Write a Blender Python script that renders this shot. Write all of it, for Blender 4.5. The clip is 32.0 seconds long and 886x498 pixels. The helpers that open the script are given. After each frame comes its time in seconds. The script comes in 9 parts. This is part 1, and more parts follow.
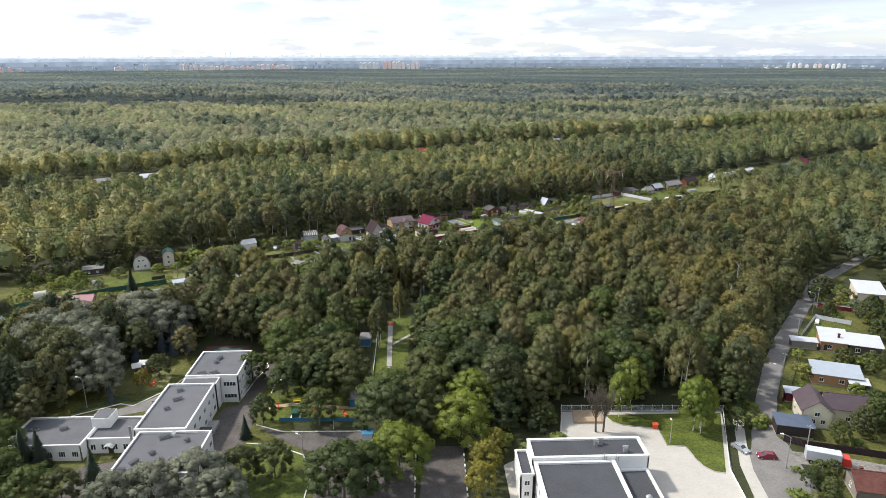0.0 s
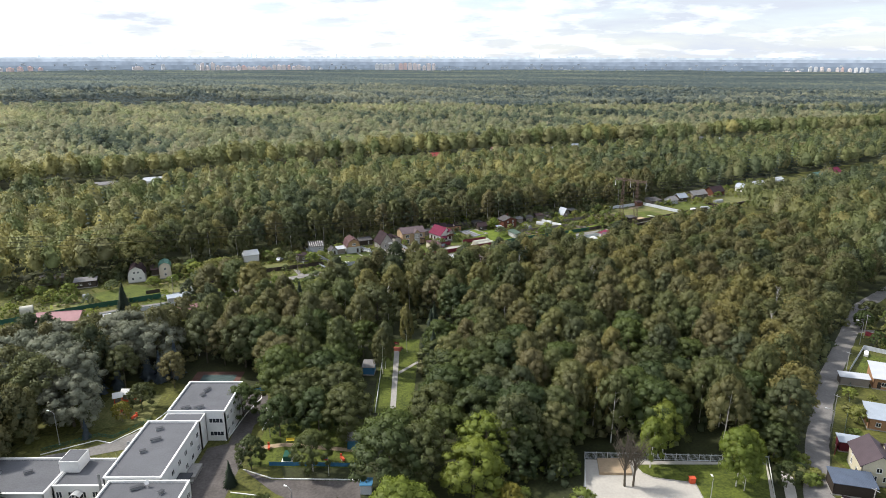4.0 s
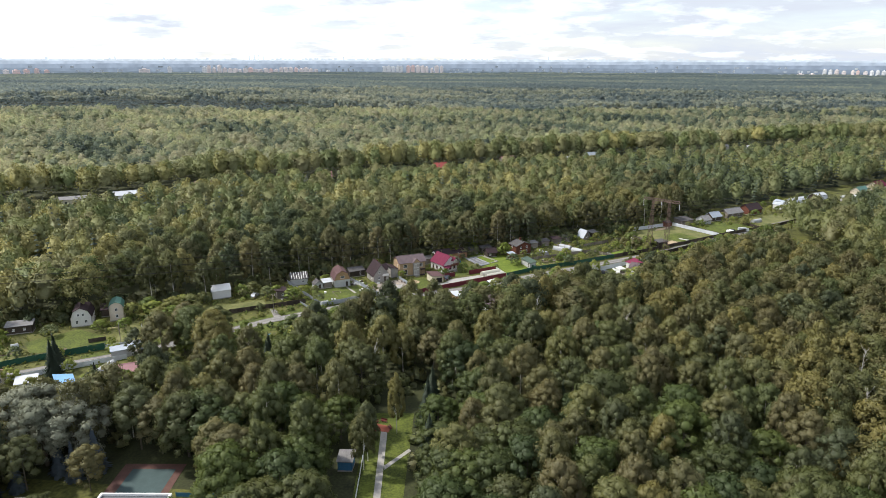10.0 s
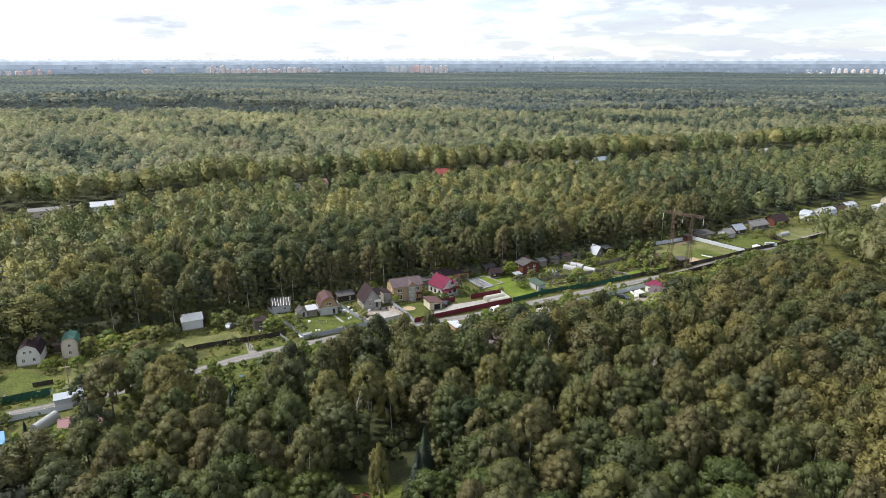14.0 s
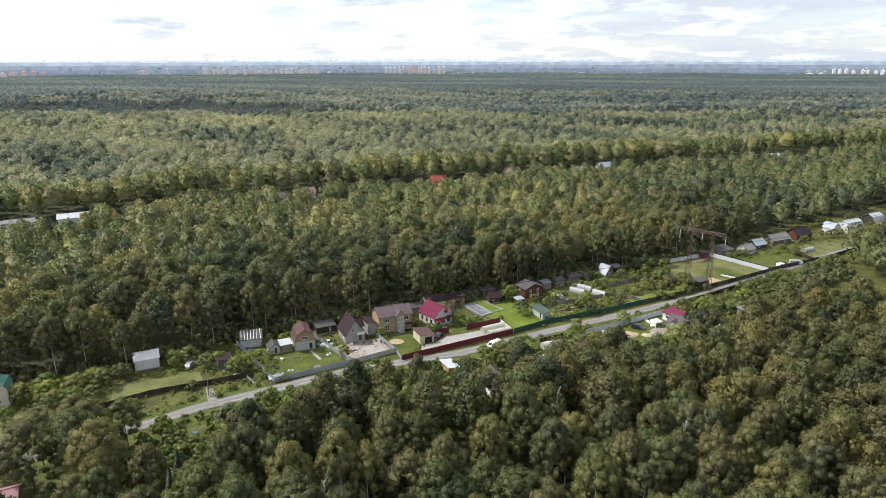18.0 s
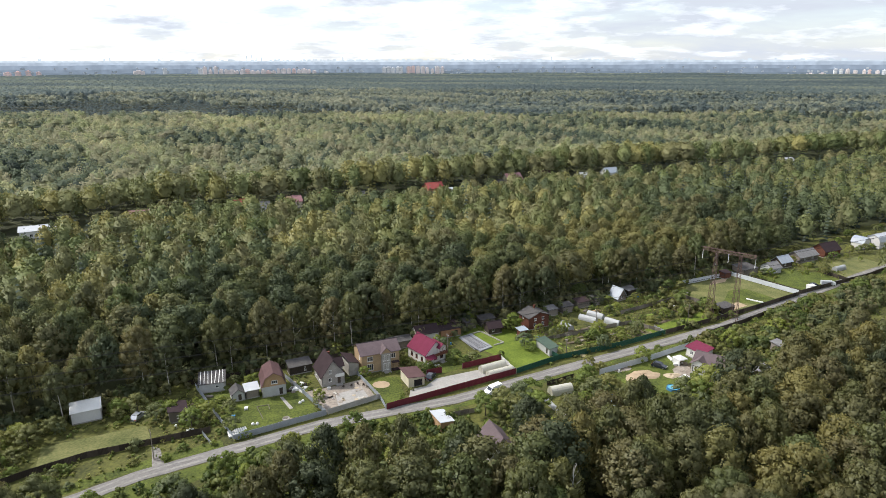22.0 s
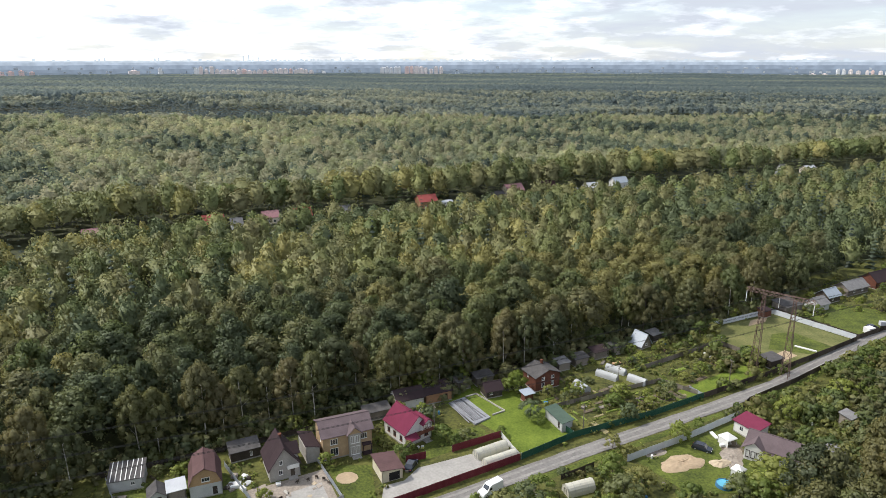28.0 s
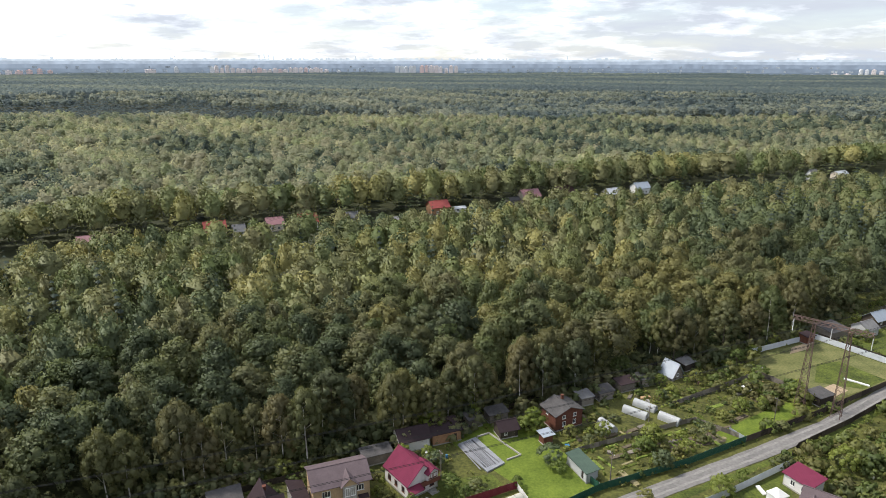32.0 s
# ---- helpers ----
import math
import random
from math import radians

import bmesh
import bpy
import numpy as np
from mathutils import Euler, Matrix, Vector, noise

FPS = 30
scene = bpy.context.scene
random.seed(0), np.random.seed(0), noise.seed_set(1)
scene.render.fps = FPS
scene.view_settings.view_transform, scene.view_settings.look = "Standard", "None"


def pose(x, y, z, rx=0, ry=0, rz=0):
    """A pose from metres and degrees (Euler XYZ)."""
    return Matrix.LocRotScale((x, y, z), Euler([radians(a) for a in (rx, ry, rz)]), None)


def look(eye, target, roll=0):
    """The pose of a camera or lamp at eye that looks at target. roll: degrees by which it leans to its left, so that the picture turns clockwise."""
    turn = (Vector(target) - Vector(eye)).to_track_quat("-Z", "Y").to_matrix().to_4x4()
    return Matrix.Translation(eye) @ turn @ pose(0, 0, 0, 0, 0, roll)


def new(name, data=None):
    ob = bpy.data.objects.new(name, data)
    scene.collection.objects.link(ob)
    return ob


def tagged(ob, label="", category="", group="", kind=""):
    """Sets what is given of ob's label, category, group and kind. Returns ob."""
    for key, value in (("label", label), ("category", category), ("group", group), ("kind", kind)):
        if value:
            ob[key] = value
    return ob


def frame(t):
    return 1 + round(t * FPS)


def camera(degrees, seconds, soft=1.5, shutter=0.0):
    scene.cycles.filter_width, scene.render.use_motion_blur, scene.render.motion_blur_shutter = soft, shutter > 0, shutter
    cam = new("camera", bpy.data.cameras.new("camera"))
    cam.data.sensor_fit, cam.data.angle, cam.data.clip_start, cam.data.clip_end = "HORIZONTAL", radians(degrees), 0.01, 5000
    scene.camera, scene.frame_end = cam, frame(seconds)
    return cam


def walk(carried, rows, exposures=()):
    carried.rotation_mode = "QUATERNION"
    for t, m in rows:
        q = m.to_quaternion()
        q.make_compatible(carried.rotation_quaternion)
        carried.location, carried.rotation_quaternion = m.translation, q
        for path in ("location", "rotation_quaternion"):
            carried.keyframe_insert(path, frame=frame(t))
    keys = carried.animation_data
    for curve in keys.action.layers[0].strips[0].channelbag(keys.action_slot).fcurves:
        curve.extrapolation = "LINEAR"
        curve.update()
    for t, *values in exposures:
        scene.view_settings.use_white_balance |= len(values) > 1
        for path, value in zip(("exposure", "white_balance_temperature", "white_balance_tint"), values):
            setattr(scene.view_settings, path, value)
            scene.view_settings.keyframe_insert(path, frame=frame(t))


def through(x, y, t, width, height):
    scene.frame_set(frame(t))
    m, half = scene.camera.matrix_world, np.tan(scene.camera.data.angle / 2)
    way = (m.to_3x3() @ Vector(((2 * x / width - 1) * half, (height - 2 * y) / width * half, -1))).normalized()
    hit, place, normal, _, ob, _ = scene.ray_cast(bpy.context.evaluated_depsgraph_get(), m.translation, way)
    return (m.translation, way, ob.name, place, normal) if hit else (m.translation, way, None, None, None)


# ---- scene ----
# ---- camera ----
cam = camera(69.0, 32.0, 0.6)
# seconds, x, y, z, pitch, roll, yaw
PATH = [
    (0, 0.00, 0.00, 90.56, -16.59, -0.23, -1.86),
    (0.5, -0.01, 1.71, 90.52, -16.58, -0.19, -1.69),
    (1, 0.06, 3.55, 90.48, -16.56, -0.17, -1.49),
    (1.5, 0.20, 5.59, 90.45, -16.53, -0.17, -1.29),
    (2, 0.37, 7.84, 90.46, -16.51, -0.13, -1.11),
    (2.5, 0.59, 10.21, 90.55, -16.50, -0.08, -0.93),
    (4.5, 1.39, 22.64, 91.02, -16.44, 0.12, -0.50),
    (5, 1.56, 26.55, 91.04, -16.40, 0.11, -0.42),
    (5.5, 1.74, 30.52, 91.01, -16.37, 0.13, -0.36),
    (6, 1.91, 34.50, 90.95, -16.35, 0.14, -0.30),
    (6.5, 2.10, 38.44, 90.93, -16.33, 0.14, -0.25),
    (7, 2.31, 42.32, 90.93, -16.32, 0.15, -0.19),
    (7.5, 2.52, 46.14, 90.94, -16.31, 0.16, -0.13),
    (8, 2.73, 49.93, 90.94, -16.28, 0.17, -0.08),
    (8.5, 2.93, 53.73, 90.96, -16.27, 0.16, -0.04),
    (9, 3.14, 57.53, 91.00, -16.27, 0.15, 0.01),
    (9.5, 3.32, 61.32, 91.01, -16.27, 0.14, 0.06),
    (10, 3.50, 65.10, 91.02, -16.28, 0.13, 0.12),
    (10.5, 3.71, 68.88, 91.04, -16.29, 0.12, 0.19),
    (11, 3.94, 72.69, 91.11, -16.32, 0.10, 0.28),
    (11.5, 4.18, 76.53, 91.22, -16.35, 0.07, 0.38),
    (12, 4.41, 80.35, 91.33, -16.36, 0.05, 0.45),
    (12.5, 4.67, 84.11, 91.39, -16.36, 0.03, 0.50),
    (13, 5.00, 87.80, 91.40, -16.34, -0.01, 0.53),
    (13.5, 5.40, 91.47, 91.39, -16.32, -0.04, 0.55),
    (14, 5.86, 95.12, 91.42, -16.30, -0.06, 0.57),
    (14.5, 6.32, 98.77, 91.50, -16.30, -0.09, 0.59),
    (16.5, 7.18, 113.72, 91.44, -16.25, -0.07, 0.48),
    (17, 7.42, 117.58, 91.35, -16.23, -0.09, 0.48),
    (17.5, 7.66, 121.44, 91.28, -16.23, -0.11, 0.47),
    (18, 7.87, 125.32, 91.26, -16.23, -0.11, 0.45),
    (18.5, 8.04, 129.22, 91.25, -16.23, -0.09, 0.42),
    (19, 8.22, 133.14, 91.23, -16.23, -0.08, 0.40),
    (19.5, 8.44, 137.02, 91.21, -16.23, -0.07, 0.39),
    (20, 8.70, 140.86, 91.19, -16.23, -0.07, 0.37),
    (20.5, 8.96, 144.69, 91.16, -16.23, -0.08, 0.37),
    (21, 9.21, 148.51, 91.11, -16.23, -0.08, 0.37),
    (21.5, 9.44, 152.29, 91.06, -16.24, -0.08, 0.36),
    (22, 9.67, 156.03, 91.02, -16.24, -0.09, 0.34),
    (22.5, 9.92, 159.73, 91.01, -16.24, -0.09, 0.33),
    (23, 10.24, 163.36, 91.02, -16.23, -0.09, 0.33),
    (23.5, 10.56, 166.96, 91.05, -16.23, -0.09, 0.32),
    (24, 10.84, 170.59, 91.09, -16.23, -0.08, 0.31),
    (24.5, 11.14, 174.24, 91.14, -16.23, -0.08, 0.30),
    (25, 11.49, 177.89, 91.19, -16.23, -0.10, 0.30),
    (25.5, 11.86, 181.51, 91.26, -16.23, -0.12, 0.30),
    (27.5, 12.71, 196.36, 91.06, -16.24, -0.03, 0.23),
    (28, 12.90, 200.16, 90.95, -16.23, -0.03, 0.25),
    (28.5, 13.13, 204.00, 90.87, -16.23, -0.01, 0.26),
    (29, 13.33, 207.78, 90.83, -16.22, 0.02, 0.26),
    (29.5, 13.43, 211.19, 90.85, -16.22, 0.07, 0.24),
    (30, 13.44, 213.93, 90.93, -16.22, 0.12, 0.34),
    (30.5, 13.41, 215.99, 91.04, -16.23, 0.19, 0.60),
    (31, 13.41, 217.56, 91.14, -16.26, 0.24, 0.92),
    (31.5, 13.54, 218.90, 91.18, -16.29, 0.21, 1.24),
    (32, 13.73, 220.16, 91.16, -16.30, 0.08, 1.53),
]
walk(cam, [(t, pose(x, y, z, 0, 0, yaw) @ pose(0, 0, 0, 90 + pitch) @ pose(0, 0, 0, 0, 0, roll)) for t, x, y, z, pitch, roll, yaw in PATH], [(0, 0.70), (12, 0.70), (20, 0.64), (32, 0.55)])

# ---- light ----
CLOUD, SUN_POWER = 1.55, 3.05
SUN = Vector((-0.64, 0.20, 0.80)).normalized()
world = bpy.data.worlds.new("sky")
scene.world = world
world.use_nodes = True
wt = world.node_tree
wt.nodes.clear()


def wnode(kind, **props):
    n = wt.nodes.new(kind)
    for k, v in props.items():
        n.inputs[k.replace("_", " ")].default_value = v
    return n


sky = wt.nodes.new("ShaderNodeTexSky")
sky.sky_type = "NISHITA"
sky.sun_disc = False
sky.sun_elevation = math.asin(SUN.z)
sky.sun_rotation = math.atan2(SUN.x, SUN.y)
sky.air_density, sky.dust_density, sky.altitude = 1.0, 0.6, 200
sky_bg = wnode("ShaderNodeBackground", Strength=0.14)
wt.links.new(sky.outputs[0], sky_bg.inputs[0])
# broken cloud deck: flattened noise over the whole sky
coord = wt.nodes.new("ShaderNodeTexCoord")
sep = wt.nodes.new("ShaderNodeSeparateXYZ")
wt.links.new(coord.outputs["Generated"], sep.inputs[0])
lift = wt.nodes.new("ShaderNodeMath")
lift.operation = "ADD"
lift.inputs[1].default_value = 0.16
wt.links.new(sep.outputs[2], lift.inputs[0])
flat = wt.nodes.new("ShaderNodeVectorMath")
flat.operation = "DIVIDE"
comb = wt.nodes.new("ShaderNodeCombineXYZ")
for k in range(3):
    wt.links.new(lift.outputs[0], comb.inputs[k])
wt.links.new(coord.outputs["Generated"], flat.inputs[0])
wt.links.new(comb.outputs[0], flat.inputs[1])
big = wnode("ShaderNodeTexNoise", Scale=0.9, Detail=7.0, Roughness=0.58, Distortion=0.4)
wt.links.new(flat.outputs[0], big.inputs["Vector"])
cover = wt.nodes.new("ShaderNodeValToRGB")
cover.color_ramp.elements[0].position, cover.color_ramp.elements[0].color = 0.36, (0.60, 0.60, 0.60, 1)
cover.color_ramp.elements[1].position, cover.color_ramp.elements[1].color = 0.60, (1, 1, 1, 1)
wt.links.new(big.outputs["Fac"], cover.inputs[0])
shade = wnode("ShaderNodeTexNoise", Scale=2.3, Detail=8.0, Roughness=0.6)
wt.links.new(flat.outputs[0], shade.inputs["Vector"])
# whiter towards the sun
toward = wt.nodes.new("ShaderNodeVectorMath")
toward.operation = "DOT_PRODUCT"
toward.inputs[1].default_value = Vector((SUN.x, SUN.y, 0)).normalized()
wt.links.new(coord.outputs["Generated"], toward.inputs[0])
whiter = wt.nodes.new("ShaderNodeMath")
whiter.operation = "MULTIPLY_ADD"
whiter.inputs[1].default_value = 0.20
wt.links.new(toward.outputs["Value"], whiter.inputs[0])
wt.links.new(shade.outputs["Fac"], whiter.inputs[2])
grey = wt.nodes.new("ShaderNodeValToRGB")
grey.color_ramp.elements[0].position, grey.color_ramp.elements[0].color = 0.48, (0.305, 0.330, 0.375, 1)
grey.color_ramp.elements[1].position, grey.color_ramp.elements[1].color = 0.70, (1.0, 1.0, 1.0, 1)
grey.color_ramp.elements.new(0.58).color = (0.41, 0.435, 0.48, 1)
wt.links.new(whiter.outputs[0], grey.inputs[0])
cloud_bg = wnode("ShaderNodeBackground", Strength=CLOUD)
wt.links.new(grey.outputs[0], cloud_bg.inputs[0])
mix = wt.nodes.new("ShaderNodeMixShader")
wt.links.new(cover.outputs[0], mix.inputs[0])
wt.links.new(sky_bg.outputs[0], mix.inputs[1])
wt.links.new(cloud_bg.outputs[0], mix.inputs[2])
out = wt.nodes.new("ShaderNodeOutputWorld")
wt.links.new(mix.outputs[0], out.inputs[0])

sun_data = bpy.data.lights.new("sun", "SUN")
sun_data.energy, sun_data.angle, sun_data.color = SUN_POWER, radians(4.0), (1.0, 0.945, 0.87)
sun = new("sun", sun_data)
sun.matrix_world = look(SUN * 500, (0, 0, 0))

# ---- materials ----
def mat(name, col, rough=0.85, metal=0.0, var=0.22, scale=0.6, fine=6.0, bump=0.15, col2=None, rib=None, spec=0.3, island=0.0):
    """Base colour varied at two scales, with grain and relief. rib: (axis, bands a metre) of a profiled sheet."""
    m = bpy.data.materials.new(name)
    m.use_nodes = True
    nt = m.node_tree
    bsdf = nt.nodes["Principled BSDF"]
    bsdf.inputs["Roughness"].default_value = rough
    bsdf.inputs["Metallic"].default_value = metal
    bsdf.inputs["Specular IOR Level"].default_value = spec
    geo = nt.nodes.new("ShaderNodeNewGeometry")
    n1 = nt.nodes.new("ShaderNodeTexNoise")
    n1.inputs["Scale"].default_value, n1.inputs["Detail"].default_value = scale, 5
    n2 = nt.nodes.new("ShaderNodeTexNoise")
    n2.inputs["Scale"].default_value, n2.inputs["Detail"].default_value = fine, 4
    for n in (n1, n2):
        nt.links.new(geo.outputs["Position"], n.inputs["Vector"])
    add = nt.nodes.new("ShaderNodeMath")
    add.operation = "MULTIPLY_ADD"
    add.inputs[1].default_value = 0.5
    half = nt.nodes.new("ShaderNodeMath")
    half.operation = "MULTIPLY"
    half.inputs[1].default_value = 0.5
    nt.links.new(n2.outputs["Fac"], half.inputs[0])
    nt.links.new(n1.outputs["Fac"], add.inputs[0])
    nt.links.new(half.outputs[0], add.inputs[2])
    fac = add.outputs[0]
    if island:
        more = nt.nodes.new("ShaderNodeMath")
        more.operation = "MULTIPLY_ADD"
        more.inputs[1].default_value = island
        oi = nt.nodes.new("ShaderNodeObjectInfo")
        sub = nt.nodes.new("ShaderNodeMath")
        sub.operation = "SUBTRACT"
        sub.inputs[1].default_value = 0.5
        nt.links.new(oi.outputs["Random"], sub.inputs[0])
        nt.links.new(sub.outputs[0], more.inputs[0])
        nt.links.new(fac, more.inputs[2])
        fac = more.outputs[0]
    ramp = nt.nodes.new("ShaderNodeValToRGB")
    a, b = ramp.color_ramp.elements
    a.position, b.position = 0.34, 0.66
    a.color = (*[c * (1 - var) for c in col], 1)
    b.color = (*(col2 or [min(1, c * (1 + var)) for c in col]), 1)
    nt.links.new(fac, ramp.inputs[0])
    nt.links.new(ramp.outputs[0], bsdf.inputs["Base Color"])
    height = n2.outputs["Fac"]
    bn = nt.nodes.new("ShaderNodeBump")
    bn.inputs["Strength"].default_value, bn.inputs["Distance"].default_value = bump, 0.05
    if rib:
        tc = nt.nodes.new("ShaderNodeTexCoord")
        w = nt.nodes.new("ShaderNodeTexWave")
        w.bands_direction = rib[0]
        w.inputs["Scale"].default_value = rib[1] * 0.31
        w.inputs["Distortion"].default_value = 0.0
        nt.links.new(tc.outputs["Object"], w.inputs["Vector"])
        height = w.outputs["Fac"]
        bn.inputs["Strength"].default_value = 0.18
    nt.links.new(height, bn.inputs["Height"])
    nt.links.new(bn.outputs[0], bsdf.inputs["Normal"])
    return m


def leaf_mat(name, cols, source, dark=0.88, lace=7.0, relief=0.3, through=0.42):
    """Foliage: palette along a value that each tree carries, broken up clump by clump, partly letting light through."""
    m = bpy.data.materials.new(name)
    m.use_nodes = True
    nt = m.node_tree
    nt.nodes.clear()
    if source == "tint":
        src = nt.nodes.new("ShaderNodeAttribute")
        src.attribute_name = "tint"
        val = src.outputs["Fac"]
    else:
        src = nt.nodes.new("ShaderNodeObjectInfo")
        val = src.outputs["Random"]
    ramp = nt.nodes.new("ShaderNodeValToRGB")
    els = ramp.color_ramp.elements
    while len(els) < len(cols):
        els.new(0.5)
    for i, c in enumerate(cols):
        els[i].position, els[i].color = i / (len(cols) - 1), (*c, 1)
    nt.links.new(val, ramp.inputs[0])
    geo = nt.nodes.new("ShaderNodeNewGeometry")
    rng = nt.nodes.new("ShaderNodeMapRange")
    rng.inputs["To Min"].default_value, rng.inputs["To Max"].default_value = dark, 2 - dark
    nt.links.new(geo.outputs["Random Per Island"], rng.inputs["Value"])
    noi = nt.nodes.new("ShaderNodeTexNoise")
    noi.inputs["Scale"].default_value, noi.inputs["Detail"].default_value = 1.6, 4
    nt.links.new(geo.outputs["Position"], noi.inputs["Vector"])
    r2 = nt.nodes.new("ShaderNodeMapRange")
    r2.inputs["From Min"].default_value, r2.inputs["From Max"].default_value = 0.3, 0.7
    r2.inputs["To Min"].default_value, r2.inputs["To Max"].default_value = 0.87, 1.13
    nt.links.new(noi.outputs["Fac"], r2.inputs["Value"])
    mul = nt.nodes.new("ShaderNodeMath")
    mul.operation = "MULTIPLY"
    nt.links.new(rng.outputs[0], mul.inputs[0])
    nt.links.new(r2.outputs[0], mul.inputs[1])
    hsv = nt.nodes.new("ShaderNodeHueSaturation")
    nt.links.new(ramp.outputs[0], hsv.inputs["Color"])
    nt.links.new(mul.outputs[0], hsv.inputs["Value"])
    dif = nt.nodes.new("ShaderNodeBsdfDiffuse")
    tra = nt.nodes.new("ShaderNodeBsdfTranslucent")
    glo = nt.nodes.new("ShaderNodeBsdfGlossy")
    glo.inputs["Roughness"].default_value = 0.55
    glo.inputs["Color"].default_value = (0.5, 0.55, 0.5, 1)
    mx = nt.nodes.new("ShaderNodeMixShader")
    mx.inputs[0].default_value = through
    m2 = nt.nodes.new("ShaderNodeMixShader")
    m2.inputs[0].default_value = 0.04
    o = nt.nodes.new("ShaderNodeOutputMaterial")
    nt.links.new(hsv.outputs[0], dif.inputs[0])
    nt.links.new(hsv.outputs[0], tra.inputs[0])
    nt.links.new(dif.outputs[0], mx.inputs[1])
    nt.links.new(tra.outputs[0], mx.inputs[2])
    nt.links.new(mx.outputs[0], m2.inputs[1])
    nt.links.new(glo.outputs[0], m2.inputs[2])
    fine = nt.nodes.new("ShaderNodeTexNoise")
    fine.inputs["Scale"].default_value, fine.inputs["Detail"].default_value = lace, 2
    nt.links.new(geo.outputs["Position"], fine.inputs["Vector"])
    bn = nt.nodes.new("ShaderNodeBump")
    bn.inputs["Strength"].default_value, bn.inputs["Distance"].default_value = relief, 1.0 / lace
    nt.links.new(fine.outputs["Fac"], bn.inputs["Height"])
    nt.links.new(bn.outputs[0], dif.inputs["Normal"])
    nt.links.new(m2.outputs[0], o.inputs[0])
    return m


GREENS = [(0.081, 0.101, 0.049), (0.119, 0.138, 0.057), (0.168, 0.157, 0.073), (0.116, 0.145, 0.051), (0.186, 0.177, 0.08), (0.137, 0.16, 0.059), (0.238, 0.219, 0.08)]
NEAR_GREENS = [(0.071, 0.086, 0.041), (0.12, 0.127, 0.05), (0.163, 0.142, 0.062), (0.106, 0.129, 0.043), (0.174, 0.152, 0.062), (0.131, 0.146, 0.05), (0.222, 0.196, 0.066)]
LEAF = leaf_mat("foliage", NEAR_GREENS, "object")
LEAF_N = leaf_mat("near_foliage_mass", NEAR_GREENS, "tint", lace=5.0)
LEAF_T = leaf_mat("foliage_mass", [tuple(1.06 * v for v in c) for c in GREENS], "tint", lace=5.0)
# brighter copy of GREENS: haze over the middle distance put into leaf colour
LEAF_MID = leaf_mat("haze_lifted_middle_foliage", [tuple(1.20 * v for v in c) for c in GREENS], "tint", lace=3.2, through=0.24)
OAKS = leaf_mat("broadleaf_foliage", [(0.050, 0.072, 0.024), (0.074, 0.102, 0.028), (0.106, 0.134, 0.032), (0.092, 0.098, 0.036), (0.064, 0.090, 0.026), (0.114, 0.118, 0.038)], "object")
SPRUCE = leaf_mat("spruce_needles", [(0.026, 0.040, 0.024), (0.044, 0.060, 0.034)], "object")
SPRUCE_BLUE = leaf_mat("blue_spruce_needles", [(0.062, 0.082, 0.100), (0.082, 0.106, 0.129)], "object")
WILLOW = leaf_mat("silver_willow_leaves", [(0.165, 0.180, 0.125), (0.235, 0.242, 0.175)], "object")
BUSH = leaf_mat("bush_leaves", [(0.130, 0.175, 0.042), (0.185, 0.235, 0.050), (0.255, 0.290, 0.060), (0.235, 0.230, 0.072), (0.135, 0.170, 0.085)], "object", lace=8.0)
BARK = mat("bark", (0.10, 0.085, 0.065), var=0.4, fine=8)
BIRCH = mat("birch_bark", (0.55, 0.53, 0.48), var=0.35, scale=2, fine=4)
FLOOR = mat("forest_floor", (0.030, 0.035, 0.015), var=0.45, scale=0.15, fine=1.6, bump=0.6, col2=(0.051, 0.059, 0.019))
GRASS = mat("lawn_grass", (0.046, 0.068, 0.010), var=0.45, scale=0.20, fine=1.6, bump=0.9, col2=(0.116, 0.142, 0.021))
FRESHGRASS = mat("fresh_mown_grass", (0.088, 0.135, 0.012), var=0.25, scale=0.25, fine=1.6, bump=0.8, col2=(0.150, 0.195, 0.024))
DRYGRASS = mat("dry_grass", (0.098, 0.122, 0.030), var=0.35, scale=0.16, fine=1.6, bump=0.5, col2=(0.185, 0.178, 0.068))
WILDGRASS = mat("wild_grass", (0.045, 0.055, 0.012), var=0.5, scale=0.14, fine=1.2, bump=1.0, col2=(0.130, 0.132, 0.030))
SOIL = mat("garden_soil", (0.120, 0.095, 0.065), var=0.35, scale=0.5, fine=1.6, bump=0.5)
SAND = mat("sand", (0.355, 0.271, 0.181), var=0.15, scale=0.5, fine=1.6, bump=0.4)
ASPHALT = mat("asphalt", (0.172, 0.164, 0.156), var=0.22, scale=0.25, fine=1.6, bump=0.1)
GRAVEL = mat("gravel_road", (0.150, 0.138, 0.124), var=0.35, scale=0.45, fine=1.6, bump=0.3, col2=(0.285, 0.270, 0.250))
LANE_GREY = mat("lane_gravel", (0.155, 0.147, 0.140), var=0.20, scale=0.12, fine=1.2, bump=0.15, col2=(0.225, 0.214, 0.203))
LANE_PALE = mat("lane_wheel_track", (0.205, 0.194, 0.183), var=0.16, scale=0.2, fine=1.4, bump=0.1, col2=(0.285, 0.270, 0.254))
DIRT = mat("yard_dirt", (0.245, 0.208, 0.172), var=0.25, scale=0.4, fine=1.8, bump=0.4, col2=(0.345, 0.300, 0.255))
SAND_PALE = mat("pale_sand", (0.420, 0.345, 0.245), var=0.12, scale=0.5, fine=1.6, bump=0.3)
YARD_ASPHALT = mat("old_dark_asphalt", (0.082, 0.072, 0.068), var=0.25, scale=0.3, fine=1.6, bump=0.1, col2=(0.125, 0.112, 0.105))
CONCRETE = mat("concrete", (0.310, 0.298, 0.279), var=0.16, scale=0.3, fine=1.6)
